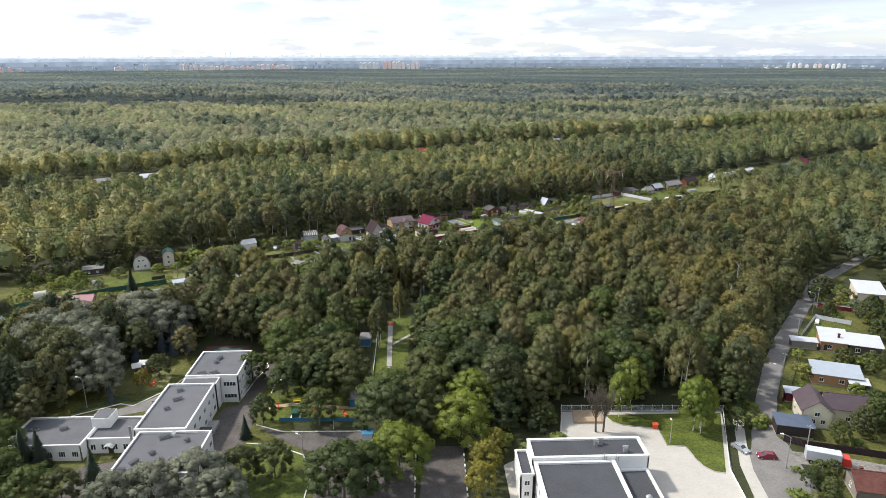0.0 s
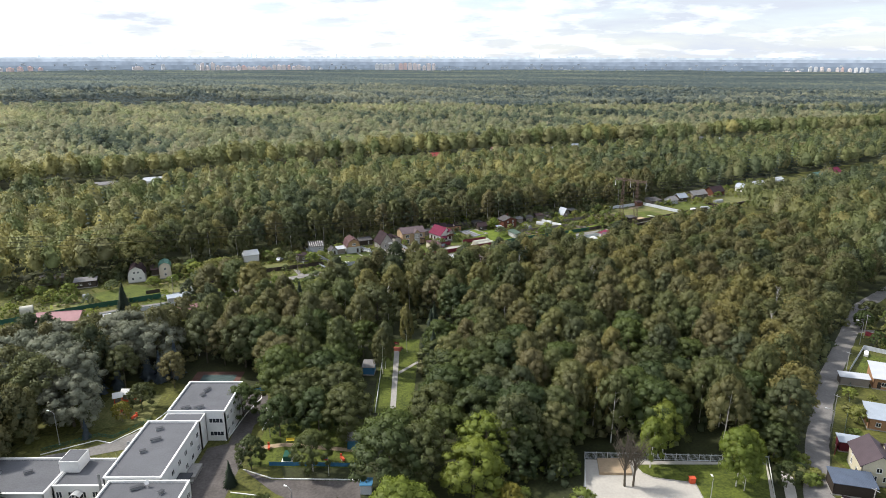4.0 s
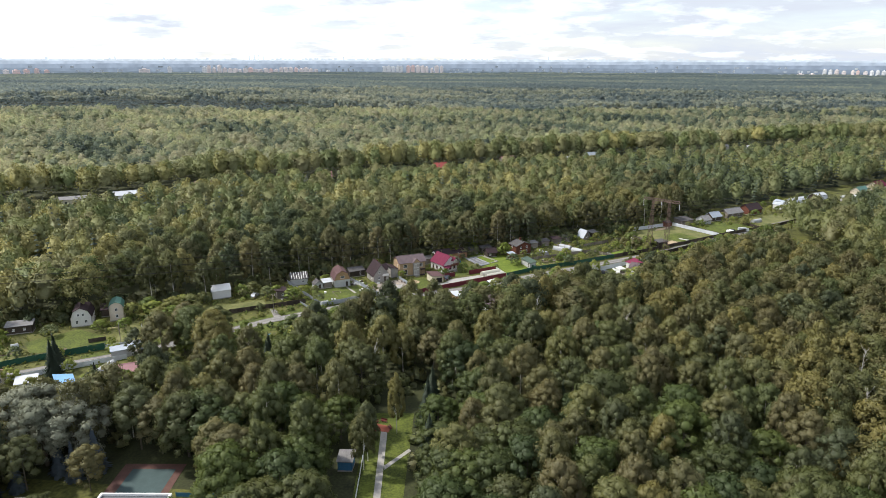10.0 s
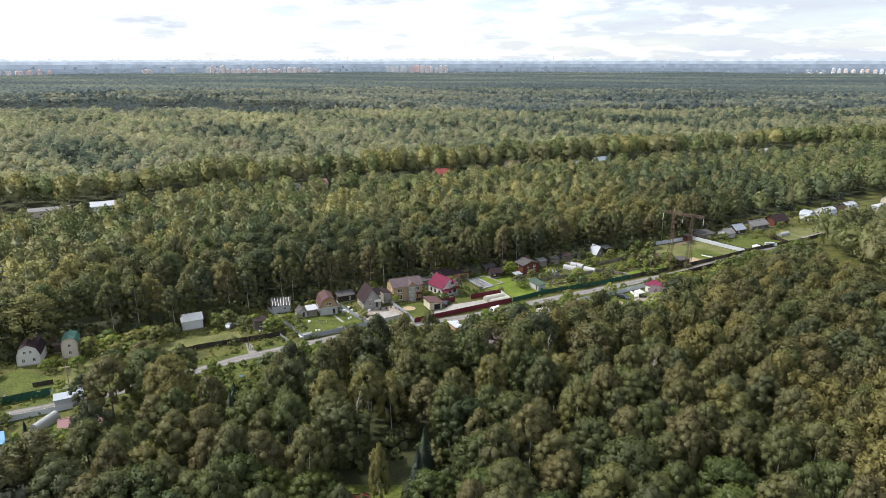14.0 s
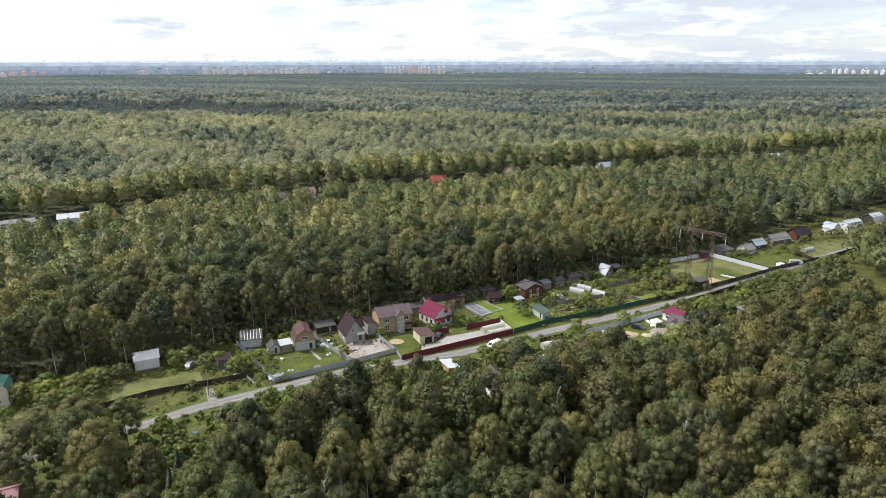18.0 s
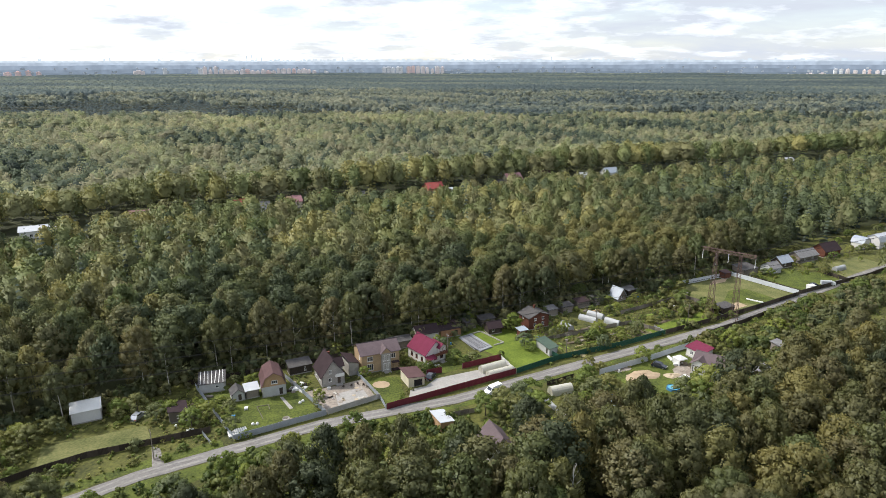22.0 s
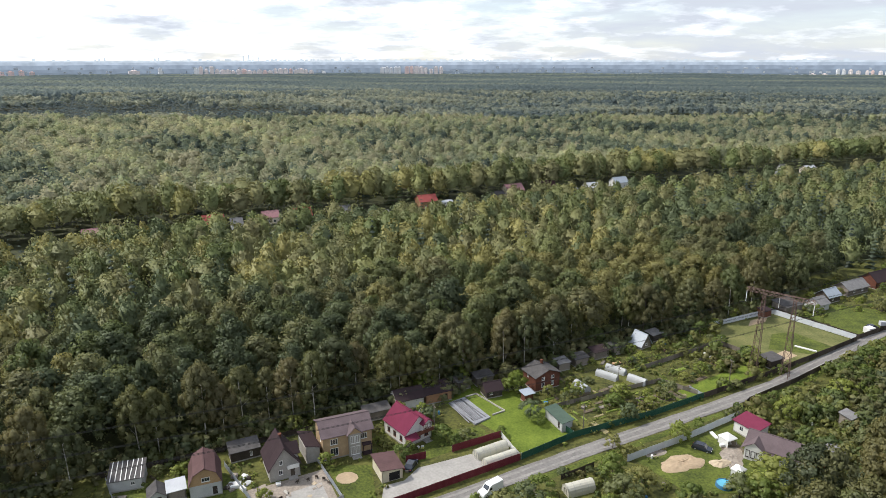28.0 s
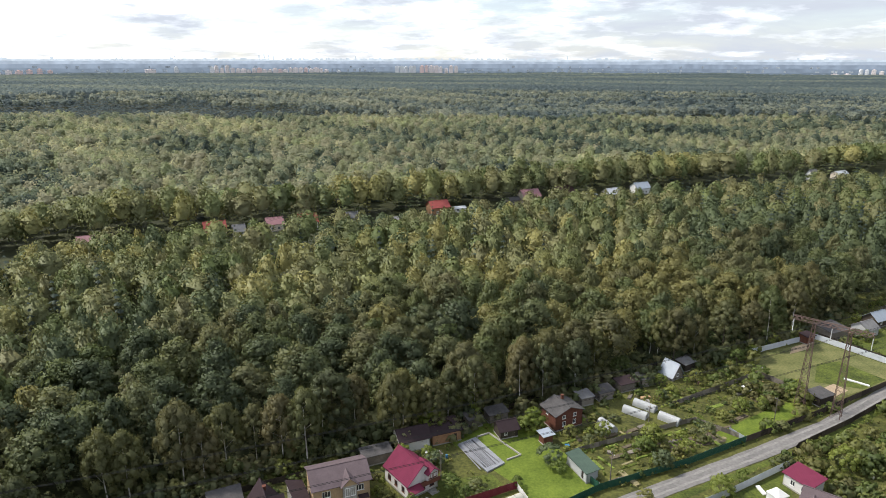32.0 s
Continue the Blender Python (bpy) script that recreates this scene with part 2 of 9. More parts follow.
PAVING = mat("paving", (0.409, 0.388, 0.351), var=0.10, scale=0.25, fine=1.6, bump=0.1)
WHITE = mat("white_paint", (0.686, 0.686, 0.669), var=0.06, fine=3)
ROOFGREY = mat("bitumen_roof", (0.105, 0.108, 0.118), var=0.16, scale=0.2, fine=3, bump=0.1)
ROOFDARK = mat("dark_bitumen_roof", (0.055, 0.058, 0.065), var=0.2, scale=0.2, fine=3, bump=0.1)
GLASS = mat("window_glass", (0.03, 0.035, 0.045), rough=0.08, var=0.3, spec=0.8, bump=0.0)

BRICK_TAN = mat("tan_brick", (0.391, 0.281, 0.170), var=0.18, scale=0.8, fine=7)
BRICK_RED = mat("red_brown_boards", (0.135, 0.052, 0.034), var=0.25, scale=0.8, fine=6)
BRICK_ORANGE = mat("orange_brick", (0.352, 0.200, 0.112), var=0.18, scale=0.8, fine=7)
CREAM = mat("cream_render", (0.561, 0.518, 0.391), var=0.10)
BEIGE = mat("beige_siding", (0.60, 0.53, 0.43), var=0.10)
SIDING = mat("white_siding", (0.629, 0.620, 0.595), var=0.08, rib=("Z", 6))
GREYWALL = mat("grey_rendered_wall", (0.336, 0.320, 0.296), var=0.18)
GREYBLOCK = mat("pale_grey_block_wall", (0.442, 0.451, 0.451), var=0.14)
WOOD = mat("honey_wood", (0.38, 0.25, 0.14), var=0.2, rib=("X", 7))
DARKWOOD = mat("dark_boards", (0.060, 0.048, 0.038), var=0.35, rib=("X", 7), island=0.5)
OLDWOOD = mat("weathered_grey_boards", (0.20, 0.175, 0.15), var=0.3, rib=("X", 7), island=0.5)
R_CRIMSON = mat("crimson_metal_roof", (0.150, 0.028, 0.056), rough=0.85, var=0.12, rib=("X", 4), spec=0.12)
R_PINK = mat("faded_pink_roof", (0.30, 0.155, 0.165), rough=0.6, var=0.14, rib=("X", 4))
R_MAUVE = mat("mauve_brown_roof_tiles", (0.122, 0.094, 0.100), rough=0.85, var=0.16, rib=("X", 4), spec=0.12)
R_BROWN = mat("dark_brown_roof", (0.042, 0.029, 0.032), rough=0.85, var=0.15, rib=("X", 4), spec=0.12)
R_REDBROWN = mat("red_brown_roof", (0.104, 0.062, 0.062), rough=0.85, var=0.15, rib=("X", 4), spec=0.12)
R_SLATE = mat("grey_fibre_cement_roof", (0.192, 0.188, 0.188), var=0.25, scale=0.8, rib=("X", 5))
R_DARKSLATE = mat("mossy_dark_slate_roof", (0.075, 0.071, 0.071), var=0.35, scale=0.8, rib=("X", 5))
R_WHITE = mat("white_metal_roof", (0.46, 0.48, 0.51), rough=0.4, var=0.08, rib=("X", 4), spec=0.5)
R_BLUEGREY = mat("blue_grey_metal_roof", (0.31, 0.35, 0.40), rough=0.4, var=0.10, rib=("X", 4), spec=0.5)
R_GREENGREY = mat("green_grey_metal_roof", (0.20, 0.27, 0.26), rough=0.45, var=0.12, rib=("X", 4))
R_GREEN = mat("green_metal_roof", (0.07, 0.16, 0.13), rough=0.45, var=0.12, rib=("X", 4))
R_DKGREEN = mat("dark_green_felt_roof", (0.055, 0.085, 0.065), var=0.2)
R_BLUE = mat("bright_blue_tarp", (0.18, 0.36, 0.62), rough=0.5, var=0.12)
R_RUST = mat("rust_red_roof", (0.105, 0.045, 0.038), var=0.3, scale=0.7, rib=("X", 3), spec=0.12)
POLY = mat("milky_polycarbonate", (0.380, 0.392, 0.392), rough=0.25, var=0.08, spec=0.6, rib=("X", 2))
FOIL = mat("cream_greenhouse_film", (0.476, 0.459, 0.383), rough=0.35, var=0.12, spec=0.5)
F_RED = mat("maroon_sheet_fence", (0.135, 0.022, 0.034), rough=0.45, var=0.12)
F_GREEN = mat("dark_green_sheet_fence", (0.022, 0.085, 0.058), rough=0.45, var=0.12)
F_GREY = mat("blue_grey_sheet_fence", (0.33, 0.36, 0.40), rough=0.5, var=0.12)
F_WHITE = mat("pale_grey_sheet_fence", (0.58, 0.61, 0.65), rough=0.5, var=0.10)
F_CONC = mat("concrete_fence", (0.40, 0.39, 0.37), var=0.18)
STEEL = mat("galvanised_steel", (0.38, 0.39, 0.40), rough=0.45, metal=0.6, var=0.1)
RUSTY = mat("rusty_brown_steel", (0.13, 0.085, 0.07), rough=0.7, var=0.25)
RUBBER = mat("black_rubber", (0.015, 0.015, 0.015), rough=0.7)
CAR_WHITE = mat("white_car_paint", (0.78, 0.79, 0.80), rough=0.25, var=0.03, spec=0.6, bump=0.0)
CAR_SILVER = mat("silver_car_paint", (0.45, 0.47, 0.50), rough=0.25, metal=0.5, var=0.04, bump=0.0)
CAR_RED = mat("dark_red_car_paint", (0.17, 0.02, 0.035), rough=0.25, var=0.04, spec=0.6, bump=0.0)
CAR_DARK = mat("dark_blue_car_paint", (0.02, 0.026, 0.04), rough=0.2, var=0.04, spec=0.6, bump=0.0)
CAB_RED = mat("red_cab_paint", (0.55, 0.05, 0.04), rough=0.3, var=0.04, bump=0.0)
YELLOW = mat("yellow_paint", (0.65, 0.50, 0.06), var=0.08)
ORANGE = mat("orange_red_paint", (0.55, 0.09, 0.04), var=0.1)
BLUE = mat("blue_paint", (0.05, 0.17, 0.30), var=0.15)
TEALCOURT = mat("dark_teal_court", (0.055, 0.085, 0.085), var=0.12)
REDCOURT = mat("brick_red_court", (0.28, 0.085, 0.055), var=0.12)
WATER = mat("pool_water", (0.10, 0.38, 0.52), rough=0.08, var=0.08, spec=0.6)

# ---- building blocks ----
class Geo:
    """Collects vertices and faces of one part."""

    def __init__(self):
        self.v, self.f = [], []

    def face(self, pts):
        n = len(self.v)
        self.v += [tuple(p) for p in pts]
        self.f.append(tuple(range(n, n + len(pts))))
        return self

    def box(self, x0, y0, z0, x1, y1, z1, m=None):
        n = len(self.v)
        pts = [(x, y, z) for z in (z0, z1) for x, y in ((x0, y0), (x1, y0), (x1, y1), (x0, y1))]
        self.v += [tuple(m @ Vector(p)) if m else p for p in pts]
        self.f += [tuple(n + i for i in q) for q in ((3, 2, 1, 0), (4, 5, 6, 7), (0, 1, 5, 4), (1, 2, 6, 5), (2, 3, 7, 6), (3, 0, 4, 7))]
        return self

    def cyl(self, a, b, r0, r1=None, n=8, caps=True):
        a, b = Vector(a), Vector(b)
        r1 = r0 if r1 is None else r1
        q = (b - a).to_track_quat("Z", "Y").to_matrix()
        k = len(self.v)
        for c, r in ((a, r0), (b, r1)):
            self.v += [tuple(c + q @ Vector((r * math.cos(2 * math.pi * i / n), r * math.sin(2 * math.pi * i / n), 0))) for i in range(n)]
        self.f += [(k + i, k + (i + 1) % n, k + n + (i + 1) % n, k + n + i) for i in range(n)]
        if caps:
            self.f += [tuple(k + n - 1 - i for i in range(n)), tuple(k + n + i for i in range(n))]
        return self

    def prism(self, pts, z0, z1):
        """An upright prism on a polygon of (x, y)."""
        area = sum(a[0] * b[1] - b[0] * a[1] for a, b in zip(pts, pts[1:] + pts[:1]))
        if area < 0:
            pts = pts[::-1]
        k, n = len(self.v), len(pts)
        self.v += [(x, y, z0) for x, y in pts] + [(x, y, z1) for x, y in pts]
        self.f += [tuple(k + n + i for i in range(n)), tuple(k + n - 1 - i for i in range(n))]
        self.f += [(k + i, k + (i + 1) % n, k + n + (i + 1) % n, k + n + i) for i in range(n)]
        return self

    def sweep(self, prof, x0, x1, thick, axis="x"):
        """A sheet of that thickness along a profile of (s, z), drawn from x0 to x1."""
        k, n = len(self.v), len(prof)
        put = (lambda x, s, z: (x, s, z)) if axis == "x" else (lambda x, s, z: (-s, x, z))
        for x in (x0, x1):
            self.v += [put(x, s, z) for s, z in prof] + [put(x, s, z - thick) for s, z in prof]
        for i in range(n - 1):
            a, b = k + i, k + 2 * n + i
            self.f += [(a + 1, a, b, b + 1), (a + n, a + n + 1, b + n + 1, b + n)]
            self.f += [(a, a + 1, a + 1 + n, a + n), (b + 1, b, b + n, b + n + 1)]
        e, g = k, k + n - 1
        self.f += [(e, e + n, e + 3 * n, e + 2 * n), (g + n, g, g + 2 * n, g + 3 * n)]
        return self

    def mesh(self, name):
        me = bpy.data.meshes.new(name)
        me.from_pydata(self.v, [], self.f)
        return me


def part(name, g, material, parent=None, label="", m=None):
    """Links a Geo or a mesh as one object under a thing or a part."""
    me = g.mesh(name) if isinstance(g, Geo) else g
    if not me.materials:
        me.materials.append(material)
    ob = new(name, me)
    if parent:
        ob.parent = parent
    if m is not None:
        ob.matrix_basis = m
    if label:
        ob["label"] = label
    return ob


def thing(name, x, y, rot, label, category, group="", kind="", z=0.0):
    ob = new(name)
    ob.empty_display_size = 0.5
    ob.matrix_basis = pose(x, y, z, 0, 0, rot)
    return tagged(ob, label, category, group, kind)


def lone(name, g, material, label, category, group="", kind="", m=None):
    ob = part(name, g, material, None, "", m)
    return tagged(ob, label, category, group, kind)


def bulk_mesh(name, verts, quads, tris=None, attr=None, normals=None):
    """A large mesh straight from arrays."""
    me = bpy.data.meshes.new(name)
    nq, nt = len(quads), 0 if tris is None else len(tris)
    me.vertices.add(len(verts))
    me.vertices.foreach_set("co", np.ascontiguousarray(verts, np.float32).ravel())
    loops = np.concatenate([np.ravel(quads)] + ([np.ravel(tris)] if nt else [])).astype(np.int32)
    me.loops.add(len(loops))
    me.loops.foreach_set("vertex_index", loops)
    me.polygons.add(nq + nt)
    start = np.concatenate([np.arange(nq) * 4, nq * 4 + np.arange(nt) * 3]).astype(np.int32)
    me.polygons.foreach_set("loop_start", start)
    if attr is not None:
        a = me.attributes.new("tint", "FLOAT", "POINT")
        a.data.foreach_set("value", np.ascontiguousarray(attr, np.float32))
    me.update(calc_edges=True)
    if normals is not None:
        n = np.ascontiguousarray(normals, np.float32)
        a = me.attributes.new("custom_normal", "FLOAT_VECTOR", "POINT")
        a.data.foreach_set("vector", n.ravel())
    return me


def slab(name, pts, z0, z1, material, label, category="ground", kind="structure"):
    return lone(name, Geo().prism(list(pts), z0, z1), material, label, category, "", kind)


def ribbon(name, pts, width, z, material, label, category="road", ragged=0.0, step=4.0, parent=None):
    """A strip of ground along a line, with uneven edges."""
    rnd = random.Random(len(pts) * 7 + int(width * 10))
    line = []
    for (ax, ay), (bx, by) in zip(pts, pts[1:]):
        n = max(1, int(math.hypot(bx - ax, by - ay) / step))
        line += [(ax + (bx - ax) * i / n, ay + (by - ay) * i / n) for i in range(n)]
    line.append(pts[-1])
    g = Geo()
    for i, (x, y) in enumerate(line):
        ax, ay = line[max(0, i - 1)]
        bx, by = line[min(len(line) - 1, i + 1)]
        d = math.hypot(bx - ax, by - ay) or 1
        nx, ny = -(by - ay) / d, (bx - ax) / d
        l, r = (width / 2 + rnd.uniform(-ragged, ragged) for _ in range(2))
        g.v += [(x + nx * l, y + ny * l, z), (x - nx * r, y - ny * r, z), (x + nx * l, y + ny * l, z - 0.3), (x - nx * r, y - ny * r, z - 0.3)]
    for i in range(len(line) - 1):
        k = 4 * i
        g.f += [(k, k + 1, k + 5, k + 4), (k + 2, k, k + 4, k + 6), (k + 1, k + 3, k + 7, k + 5)]
    if parent:
        return part(name, g, material, parent)
    return lone(name, g, material, label, category, "", "structure")

# ---- the ground and the village lane ----
LANE = [(-420, 88), (-260, 170), (-170, 217), (-122, 242.5), (-93, 258), (-70, 275), (-61, 282.5), (-23, 304.5), (12, 317.5), (45, 336), (85, 357), (110, 371), (140, 391.5), (153, 400.5), (200, 432), (256, 466), (420, 570)]
BACK = [(-500, 355), (-224, 488), (-168, 524), (-115, 548), (-70, 566), (2, 600), (62, 634), (142, 670), (294, 728), (700, 900)]


def lane_y(x):
    return np.interp(x, [p[0] for p in LANE], [p[1] for p in LANE])


def back_y(x):
    return np.interp(x, [p[0] for p in BACK], [p[1] for p in BACK])


def ground_z(r):
    """The plain is flat."""
    return 0.0 * r


rr = np.concatenate([np.linspace(0, 3300, 34), np.linspace(3380, 5000, 24)])
aa = np.linspace(0, 2 * np.pi, 145)[:-1]
gv = np.array([[r * np.sin(a), 110 + r * np.cos(a), ground_z(r)] for r in rr for a in aa])
na = len(aa)
gq = np.array([(i * na + j, (i + 1) * na + j, (i + 1) * na + (j + 1) % na, i * na + (j + 1) % na) for i in range(len(rr) - 1) for j in range(na)])[:, ::-1]
ground = new("ground", bulk_mesh("ground", gv, gq))
ground.data.materials.append(FLOOR)
tagged(ground, "dark green and brown woodland ground with low growth", "ground", "", "structure")

# ---- trees ----
def leaf_quads(centres, normals, size, rng, stretch=1.35, droop=0.0):
    """Folded four-cornered leaf clumps at the given places."""
    n = len(centres)
    up = rng.normal(size=(n, 3))
    t = np.cross(normals, up)
    if droop:
        t = t * (1 - droop) + np.array([0, 0, -1.0]) * droop + rng.normal(size=(n, 3)) * 0.15
    t /= np.linalg.norm(t, axis=1, keepdims=True) + 1e-9
    b = np.cross(normals, t)
    s = size * rng.uniform(0.6, 1.35, (n, 1))
    fold = normals * s * rng.uniform(0.05, 0.35, (n, 1))
    v = np.stack([centres - t * s * 0.5 * stretch, centres - b * s * 0.5 + fold, centres + t * s * 0.5 * stretch, centres + b * s * 0.5 + fold], 1)
    return v.reshape(-1, 3)


FORMS = {
    # height, foot of the crown, radius, squareness of the dome, lobes, lobe radius, lobe stretch
    "birch": (18.6, 0.27, 4.5, 2.2, 56, (0.65, 1.20), 1.35),
    "aspen": (19.0, 0.31, 5.5, 2.5, 58, (0.80, 1.45), 1.00),
    "maple": (18.2, 0.29, 6.3, 2.7, 64, (0.90, 1.60), 0.90),
    "oak": (14.0, 0.24, 6.2, 2.7, 70, (0.80, 1.45), 0.85),
    "fruit": (4.1, 0.28, 2.1, 2.4, 22, (0.36, 0.62), 0.85),
    "bush": (1.65, 0.05, 1.15, 2.4, 12, (0.26, 0.45), 0.90),
}


def lobes_of(kind, rng, count=0, grow=1.0):
    """A crown as lobes (x, y, z, radius, half height) over a tapering outline, and the way that each one faces."""
    h, foot, rad, full, n, (r0, r1), tall = FORMS[kind]
    n = count or n
    L, out = [], []
    squash, turn = rng.uniform(0.85, 1.0), rng.uniform(0, 6.28)
    for i in range(n):
        f = ((i + 0.5) / n) ** 0.62
        w = rad * (1 - abs((f - 0.42) / 0.60) ** full) ** (1 / full) * rng.uniform(0.80, 1.10)
        if f > 0.80:
            w *= math.sqrt(rng.uniform(0.05, 1.0))
        r = rng.uniform(r0, r1) * grow
        off = max(0.0, w - r * 0.75)
        a = i * 2.39996 + rng.uniform(-0.35, 0.35)
        x, y = off * math.cos(a), off * math.sin(a) * squash
        c, sn = math.cos(turn), math.sin(turn)
        z = h * (foot + (0.97 - foot) * f) - r * tall * 0.55 + rng.uniform(-0.03, 0.03) * h
        L.append((x * c - y * sn, x * sn + y * c, z, r, r * tall))
        o = np.array([math.cos(a + turn), math.sin(a + turn), 0.25 + 1.5 * f])
        out.append(o / np.linalg.norm(o))
    return np.array(L), np.array(out)


def crown_points(lobes, out, n, rng, spread=0.45):
    """Places on the outer side of the lobes, the way each clump faces there, and the lobe's own direction."""
    w = lobes[:, 3] * lobes[:, 4]
    P, D, O = [], [], []
    have = 0
    while have < n:
        k = rng.choice(len(lobes), n * 2, p=w / w.sum())
        d = rng.normal(size=(n * 2, 3))
        d /= np.linalg.norm(d, axis=1, keepdims=True)
        ok = ((d * out[k]).sum(1) > -0.2) & (d[:, 2] > -0.75)
        L = lobes[k]
        rad = np.stack([L[:, 3], L[:, 3], L[:, 4]], 1)
        p = L[:, :3] + d * rad * rng.uniform(0.80, 1.22, (n * 2, 1))
        P.append(p[ok]), D.append(d[ok]), O.append(out[k][ok])
        have += ok.sum()
    p, d, o = np.concatenate(P)[:n], np.concatenate(D)[:n], np.concatenate(O)[:n]
    e = d + rng.normal(size=d.shape) * spread
    e /= np.linalg.norm(e, axis=1, keepdims=True)
    soft = d * 0.50 + o * 0.45 + e * 0.30
    return p, e, soft / np.linalg.norm(soft, axis=1, keepdims=True)


def core_of(lobes, out, shrink, rng, sides=6, rings=((-0.72, 0.66), (-0.05, 1.0), (0.58, 0.80), (0.92, 0.38))):
    """Closed, slightly uneven balls inside the lobes, with their directions."""
    V, Q, N = [], [], []
    for (x, y, z, rx, rz), o in zip(lobes, out):
        k = len(V)
        for zz, r in rings:
            for i in range(sides):
                w, a = rng.uniform(0.84, 1.14) * shrink, 6.2832 * (i + 0.5 * (zz > 0)) / sides
                d = np.array([r * math.cos(a), r * math.sin(a), zz])
                V.append((x + rx * d[0] * w, y + rx * d[1] * w, z + rz * d[2] * w))
                m = d * 0.6 + o * 0.5
                N.append(m / np.linalg.norm(m))
        for ring in range(len(rings) - 1):
            Q += [(k + ring * sides + i, k + ring * sides + (i + 1) % sides, k + (ring + 1) * sides + (i + 1) % sides, k + (ring + 1) * sides + i) for i in range(sides)]
        t = k + (len(rings) - 1) * sides
        Q += [(t, t + 1, t + 2, t + 3)] + ([(t, t + 3, t + 4, t + 5)] if sides == 6 else [(t, t + 3, t + 4, t + 4)] if sides == 5 else [])
    return np.array(V), np.array(Q), np.array(N)


def crown_arrays(kind, n, size, seed, core=0.74, count=0, grow=1.0, sides=6, rings=((-0.72, 0.66), (-0.05, 1.0), (0.58, 0.80), (0.92, 0.38)), lift=0.0):
    """One crown: leaf clumps over lobes, closed inside by uneven balls."""
    rng = np.random.default_rng(seed)
    lobes, out = lobes_of(kind, rng, count, grow)
    p, d, soft = crown_points(lobes, out, n, rng)
    hang = kind == "birch"
    v = leaf_quads(p, d, size, rng, 1.7 if hang else 1.3, 0.6 if hang else 0.0)
    q = np.arange(len(v)).reshape(-1, 4)
    soft = np.repeat(soft, 4, axis=0)
    if core:
        cv, cq, cn = core_of(lobes, out, core, rng, sides, rings)
        q = np.concatenate([q, cq + len(v)])
        v, soft = np.concatenate([v, cv]), np.concatenate([soft, cn])
    soft = soft + np.array([0, 0, lift])
    return v, q, soft / np.linalg.norm(soft, axis=1, keepdims=True)


LOW = ((-0.75, 0.75), (0.15, 1.0), (0.80, 0.55))
FLAT = ((-0.60, 0.90), (0.62, 0.75))


def far_arrays(kind, lobes, leaves, size, seed):
    """A crown for trees seen from far: clumps over a few large lobes, round one closed heart."""
    v, q, n = crown_arrays(kind, leaves, size, seed, 0, lobes, {5: 2.6, 9: 2.1, 18: 1.6}[lobes], lift=0.12)
    h, foot, rad = FORMS[kind][:3]
    heart = np.array([(0, 0, h * (0.47 + 0.5 * foot), rad * 0.66, h * (1 - foot) * 0.40)])
    cv, cq, cn = core_of(heart, np.array([(0, 0, 1.0)]), 1.0, np.random.default_rng(seed + 900), 5, ((-0.80, 0.60), (-0.20, 1.0), (0.45, 0.90), (0.88, 0.48)))
    return np.concatenate([v, cv]), np.concatenate([q, cq + len(v)]), np.concatenate([n, cn])


def spruce_arrays(h, r, tiers, per, size, seed):
    """Whorls of hanging boughs, wide below and pointed above."""
    rng = np.random.default_rng(seed)
    V = []
    for t in range(tiers):
        f = t / (tiers - 1)
        z, rad = h * (0.07 + 0.91 * f), r * (1 - f) ** 0.85 + 0.12
        m = max(4, int(per * (1 - 0.6 * f)))
        for i in range(m):
            a = 6.283 * (i + rng.uniform(-0.3, 0.3)) / m + t
            q = rad * rng.uniform(0.6, 1.25)
            c, s, w = math.cos(a), math.sin(a), size * (0.5 + 0.7 * (1 - f))
            drop = q * 0.28 + 0.2
            V += [(0, 0, z + 0.35), (q * 0.6 * c - w * s, q * 0.6 * s + w * c, z - drop * 0.5), (q * c, q * s, z - drop), (q * 0.6 * c + w * s, q * 0.6 * s - w * c, z - drop * 0.5)]
    v = np.array(V)
    n = np.stack([v[:, 0], v[:, 1], np.full(len(v), r * 0.45)], 1)
    return v, np.arange(len(v)).reshape(-1, 4)[:, ::-1], n / np.linalg.norm(n, axis=1, keepdims=True)


def trunk_geo(h, r, limbs, seed, lean=0.03):
    rnd = random.Random(seed)
    g = Geo()
    tip = (h * lean * rnd.uniform(-1, 1), h * lean * rnd.uniform(-1, 1), h * 0.88)
    mid = (tip[0] * 0.4, tip[1] * 0.4, h * 0.45)
    g.cyl((0, 0, -0.2), mid, r, r * 0.62, 6, False).cyl(mid, tip, r * 0.62, r * 0.12, 6, False)
    for i in range(limbs):
        f = 0.36 + 0.5 * i / max(1, limbs)
        a = i * 2.4 + rnd.uniform(-0.4, 0.4)
        b = (tip[0] * f, tip[1] * f, h * 0.88 * f)
        l = h * 0.16 * (1.25 - f)
        g.cyl(b, (b[0] + l * math.cos(a), b[1] + l * math.sin(a), b[2] + l * 0.8), r * 0.3, r * 0.06, 4, False)
    return g


KINDS = {}


def make_kind(key, arrays, trunk, leaf, bark):
    cm = bulk_mesh(key + "_crown", arrays[0], arrays[1], normals=arrays[2])
    cm.materials.append(leaf)
    tm = trunk.mesh(key + "_trunk")
    tm.materials.append(bark)
    KINDS[key] = (cm, tm)


